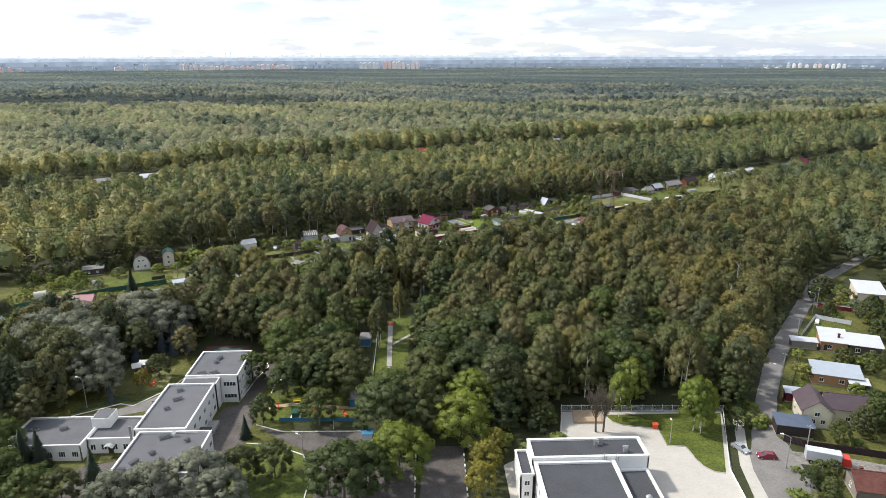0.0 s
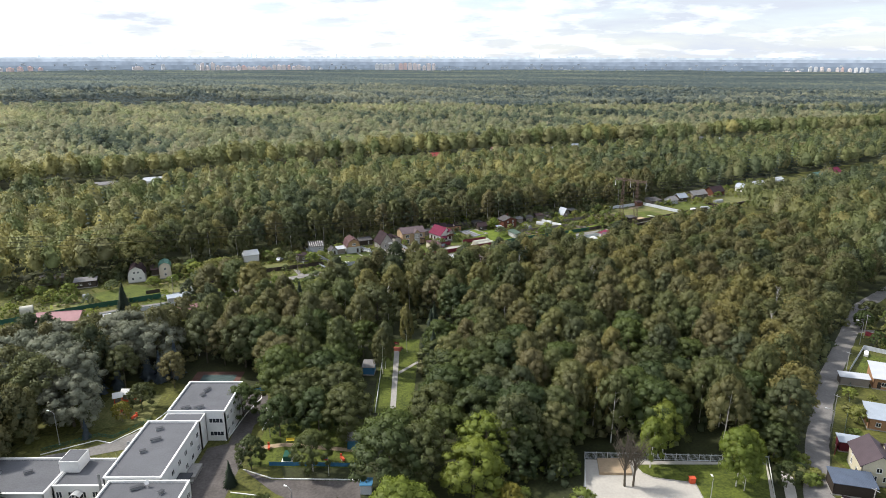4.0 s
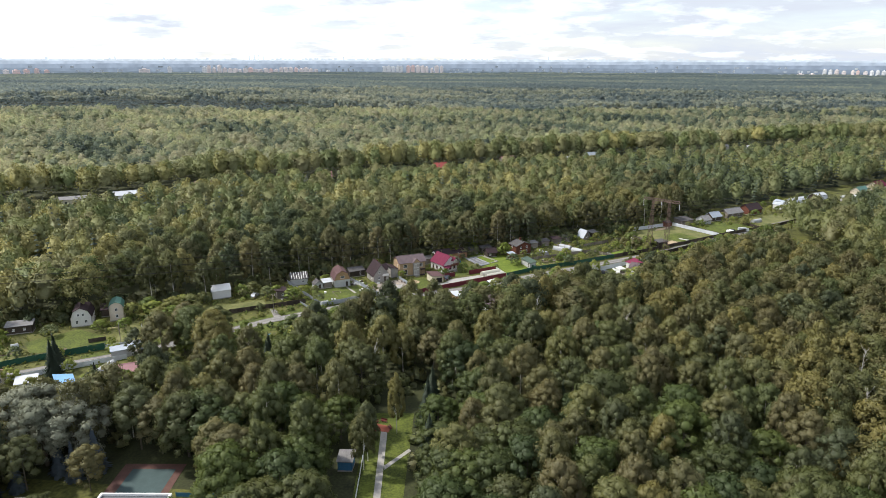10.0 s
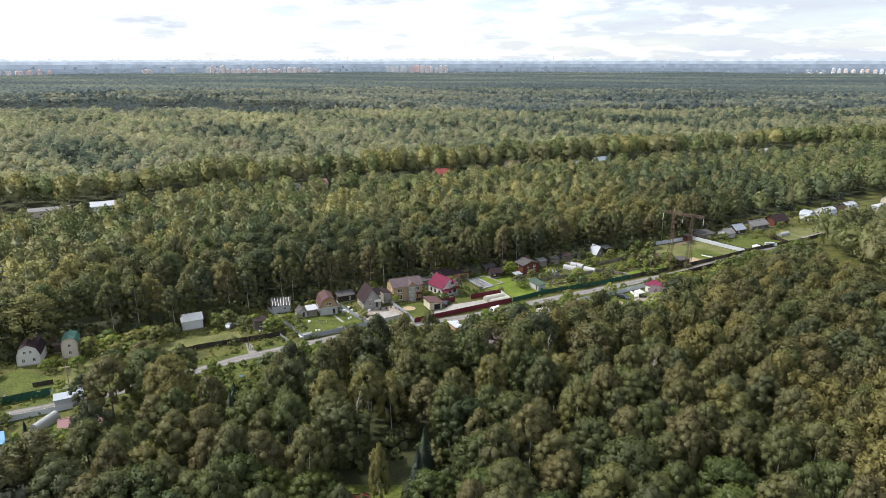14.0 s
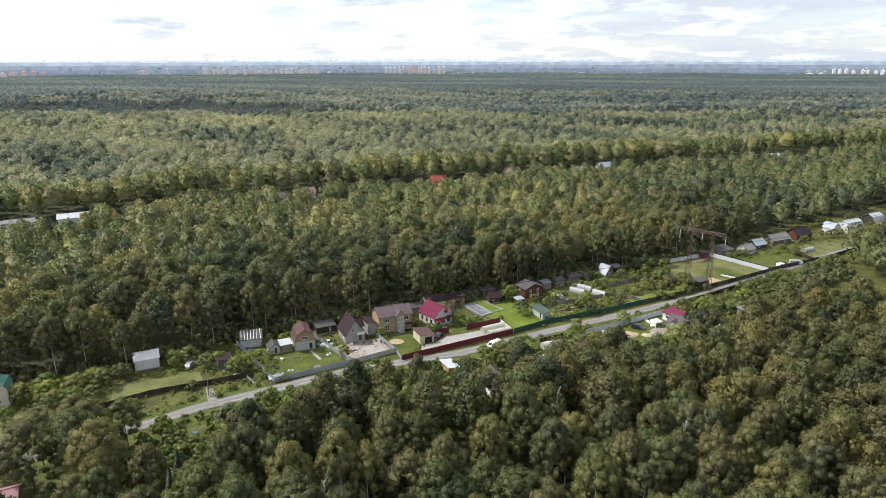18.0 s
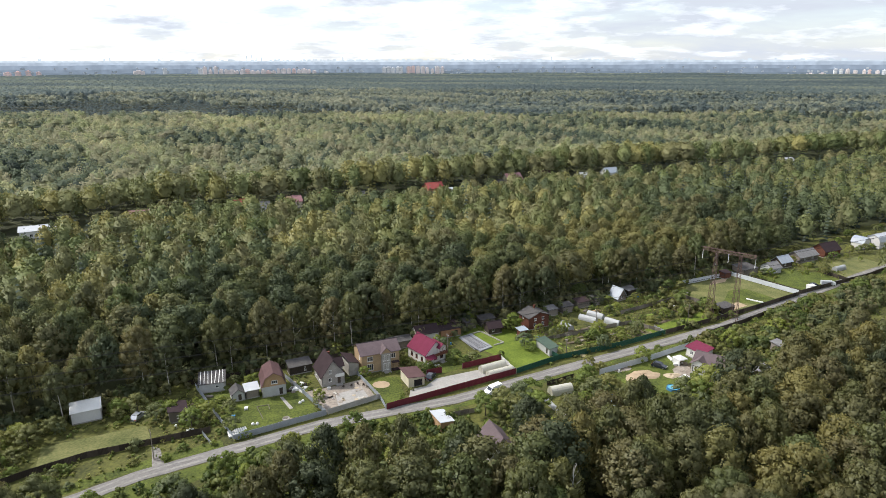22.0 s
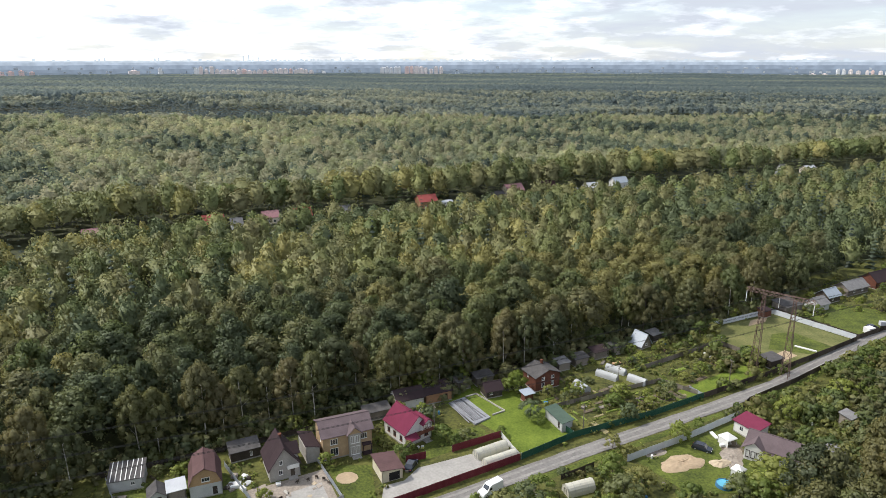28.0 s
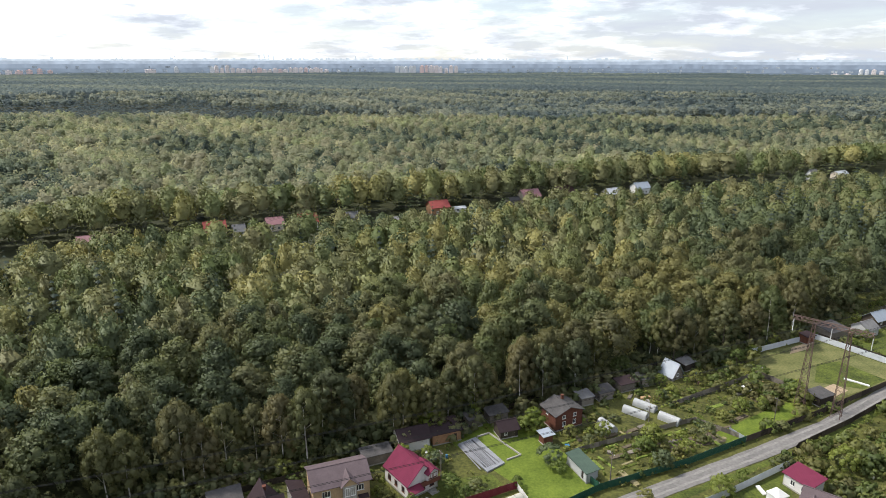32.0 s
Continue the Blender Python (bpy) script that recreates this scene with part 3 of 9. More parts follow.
for s in range(6):
    make_kind(f"birch{s}", crown_arrays("birch", 5200, 0.26, 10 + s, sides=5, rings=LOW), trunk_geo(19, 0.17, 6, s), LEAF, BIRCH)
    make_kind(f"aspen{s}", crown_arrays("aspen", 5200, 0.28, 30 + s, sides=5, rings=LOW), trunk_geo(20, 0.22, 6, s), LEAF, BARK)
for s in range(4):
    make_kind(f"oak{s}", crown_arrays("oak", 5800, 0.29, 50 + s, sides=5, rings=LOW), trunk_geo(13, 0.28, 8, s), OAKS, BARK)
    make_kind(f"willow{s}", crown_arrays("oak", 5800, 0.29, 70 + s, sides=5, rings=LOW), trunk_geo(13, 0.35, 8, s), WILLOW, BARK)
    make_kind(f"fruit{s}", crown_arrays("fruit", 760, 0.19, 90 + s, 0.74, sides=5, rings=LOW), trunk_geo(3.2, 0.09, 6, s, 0.08), BUSH, BARK)
    make_kind(f"bush{s}", crown_arrays("bush", 330, 0.16, 110 + s, 0.76, sides=5, rings=LOW), trunk_geo(0.9, 0.04, 5, s, 0.1), BUSH, BARK)
for s in range(3):
    make_kind(f"spruce{s}", spruce_arrays(15, 3.6, 34, 22, 0.42, 130 + s), trunk_geo(15, 0.2, 0, s, 0.0), SPRUCE, BARK)
    make_kind(f"blue{s}", spruce_arrays(9, 2.1, 18, 13, 0.45, 140 + s), trunk_geo(9, 0.14, 0, s, 0.0), SPRUCE_BLUE, BARK)

NAMES = {
    "birch": ("birch_tree", "tall slender birch with a white trunk and olive crown", "tree", "woodland trees"),
    "aspen": ("aspen_tree", "tall green deciduous tree in the mixed wood", "tree", "woodland trees"),
    "oak": ("broadleaf_tree", "full fresh-green broadleaf tree with a rounded crown", "tree", "broadleaf trees"),
    "willow": ("willow_tree", "large silvery willow with a spreading pale crown", "tree", "silver willows"),
    "fruit": ("fruit_tree", "low leafy fruit tree in a garden plot", "fruit tree", "garden fruit trees"),
    "bush": ("bush", "leafy green garden bush growing on the grass", "bush", "garden bushes"),
    "spruce": ("spruce_tree", "dark green conical spruce with hanging boughs", "tree", "spruces"),
    "blue": ("blue_spruce", "bluish young spruce with dense boughs", "tree", "blue spruces"),
}


def tree(key, x, y, size=1.0, rot=0.0, label="", wide=1.0, z=0.0, leaf=None):
    base = key.rstrip("0123456789")
    name, text, cat, group = NAMES[base]
    ob = thing(name, x, y, math.degrees(rot), label or text, cat, group, "", z)
    ob.scale = (size * wide, size * wide, size)
    crown, trunk = KINDS[key]
    part("trunk", trunk, None, ob)
    c = part("crown", crown, None, ob)
    if leaf:
        c.material_slots[0].link = "OBJECT"
        c.material_slots[0].material = leaf
    return ob

# ---- the woods ----
NEAR_W = [(-400, 46), (-130, 46), (-75, 47), (-64, 41), (-36, 37), (-12, 31), (-4, 31), (30, 34), (40, 47), (108, 45), (125, 29), (170, 15), (420, 12)]
ROAD_R = [(60, 80), (72.7, 114), (84, 138), (95, 157), (107.7, 177), (120, 193.6), (135, 212.5), (163.7, 248), (230, 300)]


def wooded(x, y):
    """Whether forest stands at (x, y): arrays in, mask out."""
    lane, back = lane_y(x), back_y(x)
    near = (y < lane - np.interp(x, [p[0] for p in NEAR_W], [p[1] for p in NEAR_W]))
    mid = (y > lane + 45) & (y < back - np.where(x < 30, 39, 44))
    far = y > back + 15
    right = np.interp(y, [p[1] for p in ROAD_R], [p[0] for p in ROAD_R])
    near &= np.where(y < 262, x < right - 7, True)
    near &= ~((x > 15) & (y < np.where(x < 34, 143, 152)))                      # the yard of the white block
    near &= ~((x > -47) & (x <= 15) & (y < 176))         # the playground
    near &= ~((x > -95) & (x <= -47) & (y < 198))        # the kindergarten
    near &= ~((x > -170) & (x <= -95) & (y < 143))
    near &= ~(((np.abs(x + 12.0) < 8.6) & (y < 219)) | ((np.abs(x + 20) < 6) & (y > 178) & (y < 204)))      # the straight path
    near &= ~(((x - 93) / 13) ** 2 + ((y - 326) / 11) ** 2 < 1)    # round the mauve-roofed house
    mid &= ~(((x + 222) / 42) ** 2 + ((y - 458) / 30) ** 2 < 1)    # open ground before the long white building
    near &= ~(((x - 22) / 7) ** 2 + ((y - 284) / 10) ** 2 < 1)    # round a garden house
    return near | mid | far


def scatter(x0, x1, y0, y1, gap, rng):
    nx, ny = int((x1 - x0) / gap), int((y1 - y0) / gap)
    gx, gy = np.meshgrid(np.arange(nx), np.arange(ny))
    x = x0 + (gx.ravel() + rng.uniform(0, 1, nx * ny) * 0.9) * gap
    y = y0 + (gy.ravel() + rng.uniform(0, 1, nx * ny) * 0.9) * gap
    return x, y


def grove(x, y):
    """Slow change of species and tint over the woods, 0 to 1."""
    return 0.5 + 0.25 * (np.sin(x * 0.021 + 1.3 * np.sin(y * 0.013)) + np.sin(y * 0.027 + x * 0.011 + 2))


def mass(name, x, y, s, tint, variants, label, rng, kind="stuff", material=None, spread=1.0):
    """Many trees joined into one mesh of woodland."""
    V, Q, T, N = [], [], [], []
    k = 0
    which = rng.integers(0, len(variants), len(x))
    for j, (v, q, nn) in enumerate(variants):
        sel = np.nonzero(which == j)[0]
        if not len(sel):
            continue
        a = rng.uniform(0, 6.283, len(sel))
        c, sn = np.cos(a)[:, None], np.sin(a)[:, None]
        sc = s[sel][:, None]
        wd = sc * spread * rng.uniform(0.85, 1.2, (len(sel), 1))
        X = (v[None, :, 0] * c - v[None, :, 1] * sn) * wd + x[sel][:, None]
        Y = (v[None, :, 0] * sn + v[None, :, 1] * c) * wd + y[sel][:, None]
        Z = v[None, :, 2] * sc + ground_z(np.hypot(x[sel], y[sel] - 110))[:, None]
        V.append(np.stack([X, Y, Z], -1).reshape(-1, 3))
        Q.append((q[None] + (np.arange(len(sel)) * len(v))[:, None, None] + k).reshape(-1, 4))
        N.append(np.stack([nn[None, :, 0] * c - nn[None, :, 1] * sn, nn[None, :, 0] * sn + nn[None, :, 1] * c, np.broadcast_to(nn[None, :, 2], X.shape)], -1).reshape(-1, 3))
        T.append(np.repeat(tint[sel], len(v)))
        k += len(sel) * len(v)
    if not V:
        return None
    ob = new(name, bulk_mesh(name, np.concatenate(V), np.concatenate(Q), None, np.concatenate(T), np.concatenate(N)))
    ob.data.materials.append(material or LEAF_T)
    return tagged(ob, label, "woodland", "", kind)


rng = np.random.default_rng(5)
# near wood: the trees that the camera passes lowest over are things, the rest one mass
x, y = scatter(-190, 190, 120, 345, 8.2, rng)
ok = wooded(x, y) & (y < lane_y(x)) & (np.abs(x) < 0.74 * y + 30)
thin = (((x - 14) / 15) ** 2 + ((y - 244) / 13) ** 2 < 1) | (((x + 8) / 9) ** 2 + ((y - 228) / 10) ** 2 < 1)
ok &= ~thin | (rng.random(len(x)) < 0.18)
x, y = x[ok], y[ok]
single = (np.abs(x - 5) < 82) & (y > 150) & (y < 262)
order = np.nonzero(single)[0]
rng.shuffle(order)
pick = np.zeros(len(x), bool)
pick[order[:360]] = True
for px_, py_ in zip(x[pick], y[pick]):
    u = random.random()
    g = float(grove(px_, py_))
    if u < 0.04:
        tree(f"spruce{random.randrange(3)}", px_, py_, random.uniform(0.72, 0.98), random.uniform(0, 6.28))
    elif u < 0.18 + 0.26 * (py_ < 206) + 0.08 * (py_ < 226):
        tree(f"oak{random.randrange(4)}", px_, py_, random.uniform(0.85, 1.25), random.uniform(0, 6.28))
    elif u < 0.60 + 0.25 * g:
        tree(f"birch{random.randrange(6)}", px_, py_, random.uniform(0.85, 1.08), random.uniform(0, 6.28))
    else:
        tree(f"aspen{random.randrange(6)}", px_, py_, random.uniform(0.80, 1.02), random.uniform(0, 6.28))
MIX = ["birch", "aspen", "maple", "aspen", "maple", "birch", "aspen", "birch"]
V0 = [crown_arrays(k, 2000, 0.42, 180 + i, 0.68, 46, 1.10, 4, FLAT) for i, k in enumerate(MIX)]
V1 = [crown_arrays(k, 1250, 0.50, 200 + i, 0.66, 34, 1.30, 4, FLAT) for i, k in enumerate(MIX)]
V2 = [far_arrays(k, 18, 340, 0.80, 220 + i) for i, k in enumerate(MIX)]
V3 = [far_arrays(k, 9, 105, 1.10, 240 + i) for i, k in enumerate(["birch", "aspen", "maple", "maple", "aspen", "maple", "aspen", "aspen"])]
V3S = [spruce_arrays(20, 3.0, 6, 6, 1.1, 255 + i) for i in range(3)]
V4 = [far_arrays(k, 5, 22, 2.0, 270 + i) for i, k in enumerate(["maple", "aspen", "maple", "aspen"])]
V4S = [spruce_arrays(21, 3.2, 3, 5, 1.6, 285 + i) for i in range(3)]
rest = ~pick
mass("near_woodland", x[rest], y[rest], rng.uniform(0.84, 1.06, rest.sum()), np.clip(grove(x[rest], y[rest]) + rng.normal(0, 0.3, rest.sum()), 0, 1), V0, "dense mixed birch and aspen wood beside the gardens", rng, "stuff", LEAF_N)

# the wood beyond the bend of the road
x, y = scatter(190, 470, 225, 560, 8.4, rng)
ok = (y < lane_y(x) - 11) & (y > 238 + 0.25 * (x - 190)) & (np.abs(x) < 0.74 * y + 30)
x, y = x[ok], y[ok]
mass("roadside_woodland", x, y, rng.uniform(0.65, 1.1, len(x)), np.clip(grove(x, y) + rng.normal(0, 0.3, len(x)), 0, 1), V2, "mixed wood beyond the bend of the road", rng, "stuff", LEAF_T)

# upper tones are far paler than leaves: distance haze painted into the palette
FAR_HAZE_COLS = [(0.042, 0.057, 0.046), (0.073, 0.099, 0.077), (0.17, 0.207, 0.133), (0.276, 0.293, 0.171), (0.346, 0.328, 0.207), (0.309, 0.346, 0.175), (0.458, 0.442, 0.246)]
LEAF_FAR = leaf_mat("haze_paled_far_foliage", FAR_HAZE_COLS, "tint", lace=1.5, relief=0.9, through=0.52)
# second belt between the gardens and the far row of houses
x, y = scatter(-520, 620, 250, 900, 8.8, rng)
ok = wooded(x, y) & (y > lane_y(x)) & (y < back_y(x)) & (np.abs(x) < 0.74 * y + 30)
x, y = x[ok], y[ok]
front = (y < lane_y(x) + 120) & (np.abs(x - 20) < 160)
tint = np.clip(grove(x, y) + rng.normal(0, 0.34, len(x)), 0, 1)
size = np.clip(rng.normal(0.97, 0.075, len(x)) + 0.05 * np.sin(x * 0.05 + 2 * np.sin(y * 0.03)), 0.6, 1.25)
edge = (y < lane_y(x) + 58) & (x > -125) & (x < 150)
ids = np.nonzero(edge)[0]
rng.shuffle(ids)
lone_trees = np.zeros(len(x), bool)
lone_trees[ids[:230]] = True
for px_, py_ in zip(x[lone_trees], y[lone_trees]):
    key = f"birch{random.randrange(6)}" if random.random() < 0.6 else f"aspen{random.randrange(6)}"
    tree(key, px_, py_, random.uniform(0.78, 1.15), random.uniform(0, 6.28))
a = front & ~lone_trees
mass("belt_woodland", x[a], y[a], size[a], tint[a], V1, "tall dark birch and aspen wood behind the gardens", rng)
# crowns right of x = 120 tinted darker, as under cloud shade
tint = np.clip(tint - 0.22 * (x > 120), 0, 1)
dark = rng.random(len(x)) < np.where(x > 150, 0.34, 0.10)
b = ~front & dark
VS = [spruce_arrays(20, 3.1, 10, 9, 0.8, 250 + i) for i in range(3)]
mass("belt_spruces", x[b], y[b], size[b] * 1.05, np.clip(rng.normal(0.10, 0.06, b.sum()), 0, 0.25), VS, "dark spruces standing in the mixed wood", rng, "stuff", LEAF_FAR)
b = ~front & ~dark
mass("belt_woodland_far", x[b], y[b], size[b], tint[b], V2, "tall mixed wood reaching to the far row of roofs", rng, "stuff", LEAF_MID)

# crowns beyond 1150 m: leaf colours carry blue haze
LEAF_DIST = leaf_mat("haze_blued_distant_foliage", [(0.092, 0.122, 0.136), (0.128, 0.164, 0.164), (0.212, 0.244, 0.200), (0.296, 0.315, 0.232), (0.365, 0.368, 0.262)], "tint", lace=0.8, relief=0.9, through=0.52)
STANDS = [(-620, 1330, 330, 190, 1.0), (-240, 1260, 190, 120, 0.9), (-820, 1650, 500, 130, 0.8), (470, 1230, 330, 70, 0.9), (640, 1090, 160, 60, 0.8), (-230, 815, 120, 22, 0.5), (150, 1480, 700, 60, 0.6), (-300, 1730, 900, 70, 0.8), (700, 1560, 500, 60, 0.7), (90, 850, 110, 26, 0.35)]
RIDES = [(247, 712, 330, 742, 11), (330, 742, 392, 776, 13), (-330, 660, -285, 684, 12), (-420, 930, -120, 985, 8), (60, 940, 420, 1010, 9), (-700, 900, -430, 1010, 10)]


def conifers(x, y):
    """Share of spruce at (x, y): dense stands and a sprinkling elsewhere."""
    c = 0.05 + 0.22 * np.clip(np.sin(x * 0.013 + 2.2 * np.sin(y * 0.006)) * np.sin(y * 0.017 + 1.1) - 0.2, 0, 1)
    for cx, cy, rx, ry, p in STANDS:
        wob = 1 + 0.25 * np.sin(x * 0.03 + cy) + 0.2 * np.sin(y * 0.04 + cx)
        c = np.maximum(c, p * (((x - cx) / rx) ** 2 + ((y - cy) / ry) ** 2 < wob))
    return c


def ride(x, y):
    """Narrow open strips through the far forest."""
    m = np.zeros(len(x), bool)
    for ax, ay, bx, by, w in RIDES:
        l2 = (bx - ax) ** 2 + (by - ay) ** 2
        f = np.clip(((x - ax) * (bx - ax) + (y - ay) * (by - ay)) / l2, 0, 1)
        m |= np.hypot(x - ax - f * (bx - ax), y - ay - f * (by - ay)) < w
    return m


def forest(name, x, y, broad, spruce, material, wide, label, rng):
    """A mixed far forest: broadleaf crowns and spruces, each kind in one mass."""
    keep = ~ride(x, y)
    x, y = x[keep], y[keep]
    con = rng.random(len(x)) < conifers(x, y)
    tall = 0.93 + 0.13 * np.sin(x * 0.019 + 2 * np.sin(y * 0.012)) * np.sin(y * 0.023 + x * 0.007)
    size = np.clip(tall + rng.normal(0, 0.085, len(x)) + 0.24 * (y < back_y(x) + 42), 0.5, 1.45)
    # patch: broad tones for mixed species and for cloud shade alike
    patch = np.sin(x * 0.011 + 2.1 * np.sin(y * 0.007 + 1)) * np.sin(y * 0.019 + 0.006 * x) + 0.6 * np.sin(x * 0.031 + y * 0.022)
    # tanh term paints a sunlit left and cloud-shaded right into the tint
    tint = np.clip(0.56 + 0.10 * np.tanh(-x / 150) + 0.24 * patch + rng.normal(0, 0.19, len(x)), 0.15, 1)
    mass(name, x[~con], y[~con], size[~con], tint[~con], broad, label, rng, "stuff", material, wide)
    mass(name + "_spruces", x[con], y[con], size[con] * rng.uniform(0.85, 1.15, con.sum()), np.clip(rng.normal(0.08, 0.09, con.sum()), 0, 0.3), spruce, "dark spruces standing among the far broadleaf forest", rng, "stuff", material, wide)


# the forest beyond, coarser with distance
x, y = scatter(-1000, 1150, 380, 1180, 10.2, rng)
ok = wooded(x, y) & (y > back_y(x)) & (np.abs(x) < 0.72 * y + 30)
fringe = ok & (y < back_y(x) + 42)
ok &= ~fringe
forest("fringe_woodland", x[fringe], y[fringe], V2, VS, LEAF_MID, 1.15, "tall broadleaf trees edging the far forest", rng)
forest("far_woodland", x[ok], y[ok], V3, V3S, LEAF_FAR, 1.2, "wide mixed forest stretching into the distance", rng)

# undergrowth along the forest edges
VB = [crown_arrays("bush", 64, 0.20, 260 + i, 0.84, 5, 1.4, 4, FLAT) for i in range(3)]
x, y = scatter(-170, 190, 120, 460, 2.6, rng)
ln = lane_y(x)
w_near = np.interp(x, [p[0] for p in NEAR_W], [p[1] for p in NEAR_W])
edge = ((y > ln + 43) & (y < ln + 58)) | ((y < ln - w_near + 4) & (y > ln - w_near - 12))
right = np.interp(y, [p[1] for p in ROAD_R], [p[0] for p in ROAD_R])
edge |= (y < 250) & (x < right - 5.5) & (x > right - 16) & (y > 150)
inner = wooded(x, y) & (rng.random(len(x)) < 0.10) & (y < ln)
ok = (edge & (rng.random(len(x)) < 0.62) & (wooded(x, y - 9) | wooded(x, y + 9) | wooded(x - 9, y))) | inner
ok &= (np.abs(x) < 0.74 * y + 30)
x, y = x[ok], y[ok]
mass("undergrowth", x, y, rng.uniform(1.2, 3.2, len(x)), np.clip(rng.normal(0.35, 0.25, len(x)), 0, 1), VB, "dark leafy undergrowth at the edge of the wood", rng)

# farther still
x, y = scatter(-1500, 1600, 1150, 2050, 11.6, rng)
ok = (np.abs(x) < 0.72 * y + 30) & (np.hypot(x, y - 110) < 1960)
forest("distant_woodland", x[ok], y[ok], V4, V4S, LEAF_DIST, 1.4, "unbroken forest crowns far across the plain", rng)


def canopy(name, r0, r1, nr, nang, label, material, seed):
    """A closed, lumpy forest roof over a sector of the plain."""
    rng = np.random.default_rng(seed)
    r = r0 * (r1 / r0) ** (np.arange(nr) / (nr - 1))
    a = np.linspace(-0.68, 0.68, nang)
    R, A = np.meshgrid(r, a, indexing="ij")
    R = R + rng.uniform(-0.4, 0.4, R.shape) * (r[1] - r[0]) * R / r0
    A = A + rng.uniform(-0.4, 0.4, A.shape) * (a[1] - a[0])
    X, Y = R * np.sin(A), 110 + R * np.cos(A)
    soft = np.sin(X * 0.006 + 1.7 * np.sin(Y * 0.004)) + np.sin(Y * 0.0085 + X * 0.003)
    Z = 16.0 + 1.6 * soft + rng.uniform(-5.5, 5.5, X.shape)
    Z[0, :] = -2
    v = np.stack([X, Y, Z], -1).reshape(-1, 3)
    i, j = np.meshgrid(np.arange(nr - 1), np.arange(nang - 1), indexing="ij")
    k = (i * nang + j).ravel()
    q = np.stack([k, k + 1, k + nang + 1, k + nang], 1)
    patch = np.sin(X * 0.0045 + 2.0 * np.sin(Y * 0.003)) * np.sin(Y * 0.011 + 0.002 * X)
    t = np.clip(0.42 + 0.38 * patch + rng.normal(0, 0.20, X.shape), 0, 1).ravel()
    ob = new(name, bulk_mesh(name, v, q, None, t))
    ob.data.materials.append(material)
    return tagged(ob, label, "forest", "", "stuff")


# outermost forest roof, its greens shifted to blue to stand for haze
FAR_LEAF = leaf_mat("haze_blued_far_forest", [(0.090, 0.120, 0.132), (0.120, 0.156, 0.158), (0.170, 0.205, 0.178), (0.265, 0.285, 0.208)], "tint", lace=0.4, through=0.5)
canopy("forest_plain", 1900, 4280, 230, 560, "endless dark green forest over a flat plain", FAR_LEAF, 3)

# ---- how houses, fences and vehicles are made ----
def wall_with_holes(g, length, height, thick, holes, m):
    """A wall from boxes round its openings: x along it, y inwards, z up."""
    cuts = sorted({0.0, length, *[u for a, b, _, _ in holes for u in (a, b)]})
    for a, b in zip(cuts, cuts[1:]):
        if b - a < 1e-4:
            continue
        z = 0.0
        for h in sorted([h for h in holes if h[0] < (a + b) / 2 < h[1]], key=lambda h: h[2]):
            if h[2] > z:
                g.box(a, 0, z, b, thick, h[2], m)
            z = max(z, h[3])
        if z < height:
            g.box(a, 0, z, b, thick, height, m)


def window(parent, m, a, b, z0, z1, frame, bars=1, name="window"):
    """Frame in the wall's opening, with glass and bars."""
    g = Geo()
    t = 0.09
    for q in ((a, z0, b, z0 + t), (a, z1 - t, b, z1), (a, z0 + t, a + t, z1 - t), (b - t, z0 + t, b, z1 - t)):
        g.box(q[0], -0.05, q[1], q[2], 0.10, q[3], m)
    for i in range(bars):
        u = a + (b - a) * (i + 1) / (bars + 1)
        g.box(u - 0.035, -0.03, z0 + t, u + 0.035, 0.08, z1 - t, m)
    w = part(name, g, frame, parent)
    part("pane", Geo().box(a + t * 0.5, 0.03, z0 + t * 0.5, b - t * 0.5, 0.05, z1 - t * 0.5, m), GLASS, w)
    part("window_sill", Geo().box(a - 0.06, -0.12, z0 - 0.06, b + 0.06, 0.0, z0 - 0.003, m), frame, w)
    return w


def side_matrix(side, w, d, z=0.0):
    return {
        "f": Matrix.Translation((-w / 2, -d / 2, z)),
        "r": Matrix.Translation((w / 2, -d / 2, z)) @ pose(0, 0, 0, 0, 0, 90),
        "b": Matrix.Translation((w / 2, d / 2, z)) @ pose(0, 0, 0, 0, 0, 180),
        "l": Matrix.Translation((-w / 2, d / 2, z)) @ pose(0, 0, 0, 0, 0, 270),
    }[side]


FOOT = []


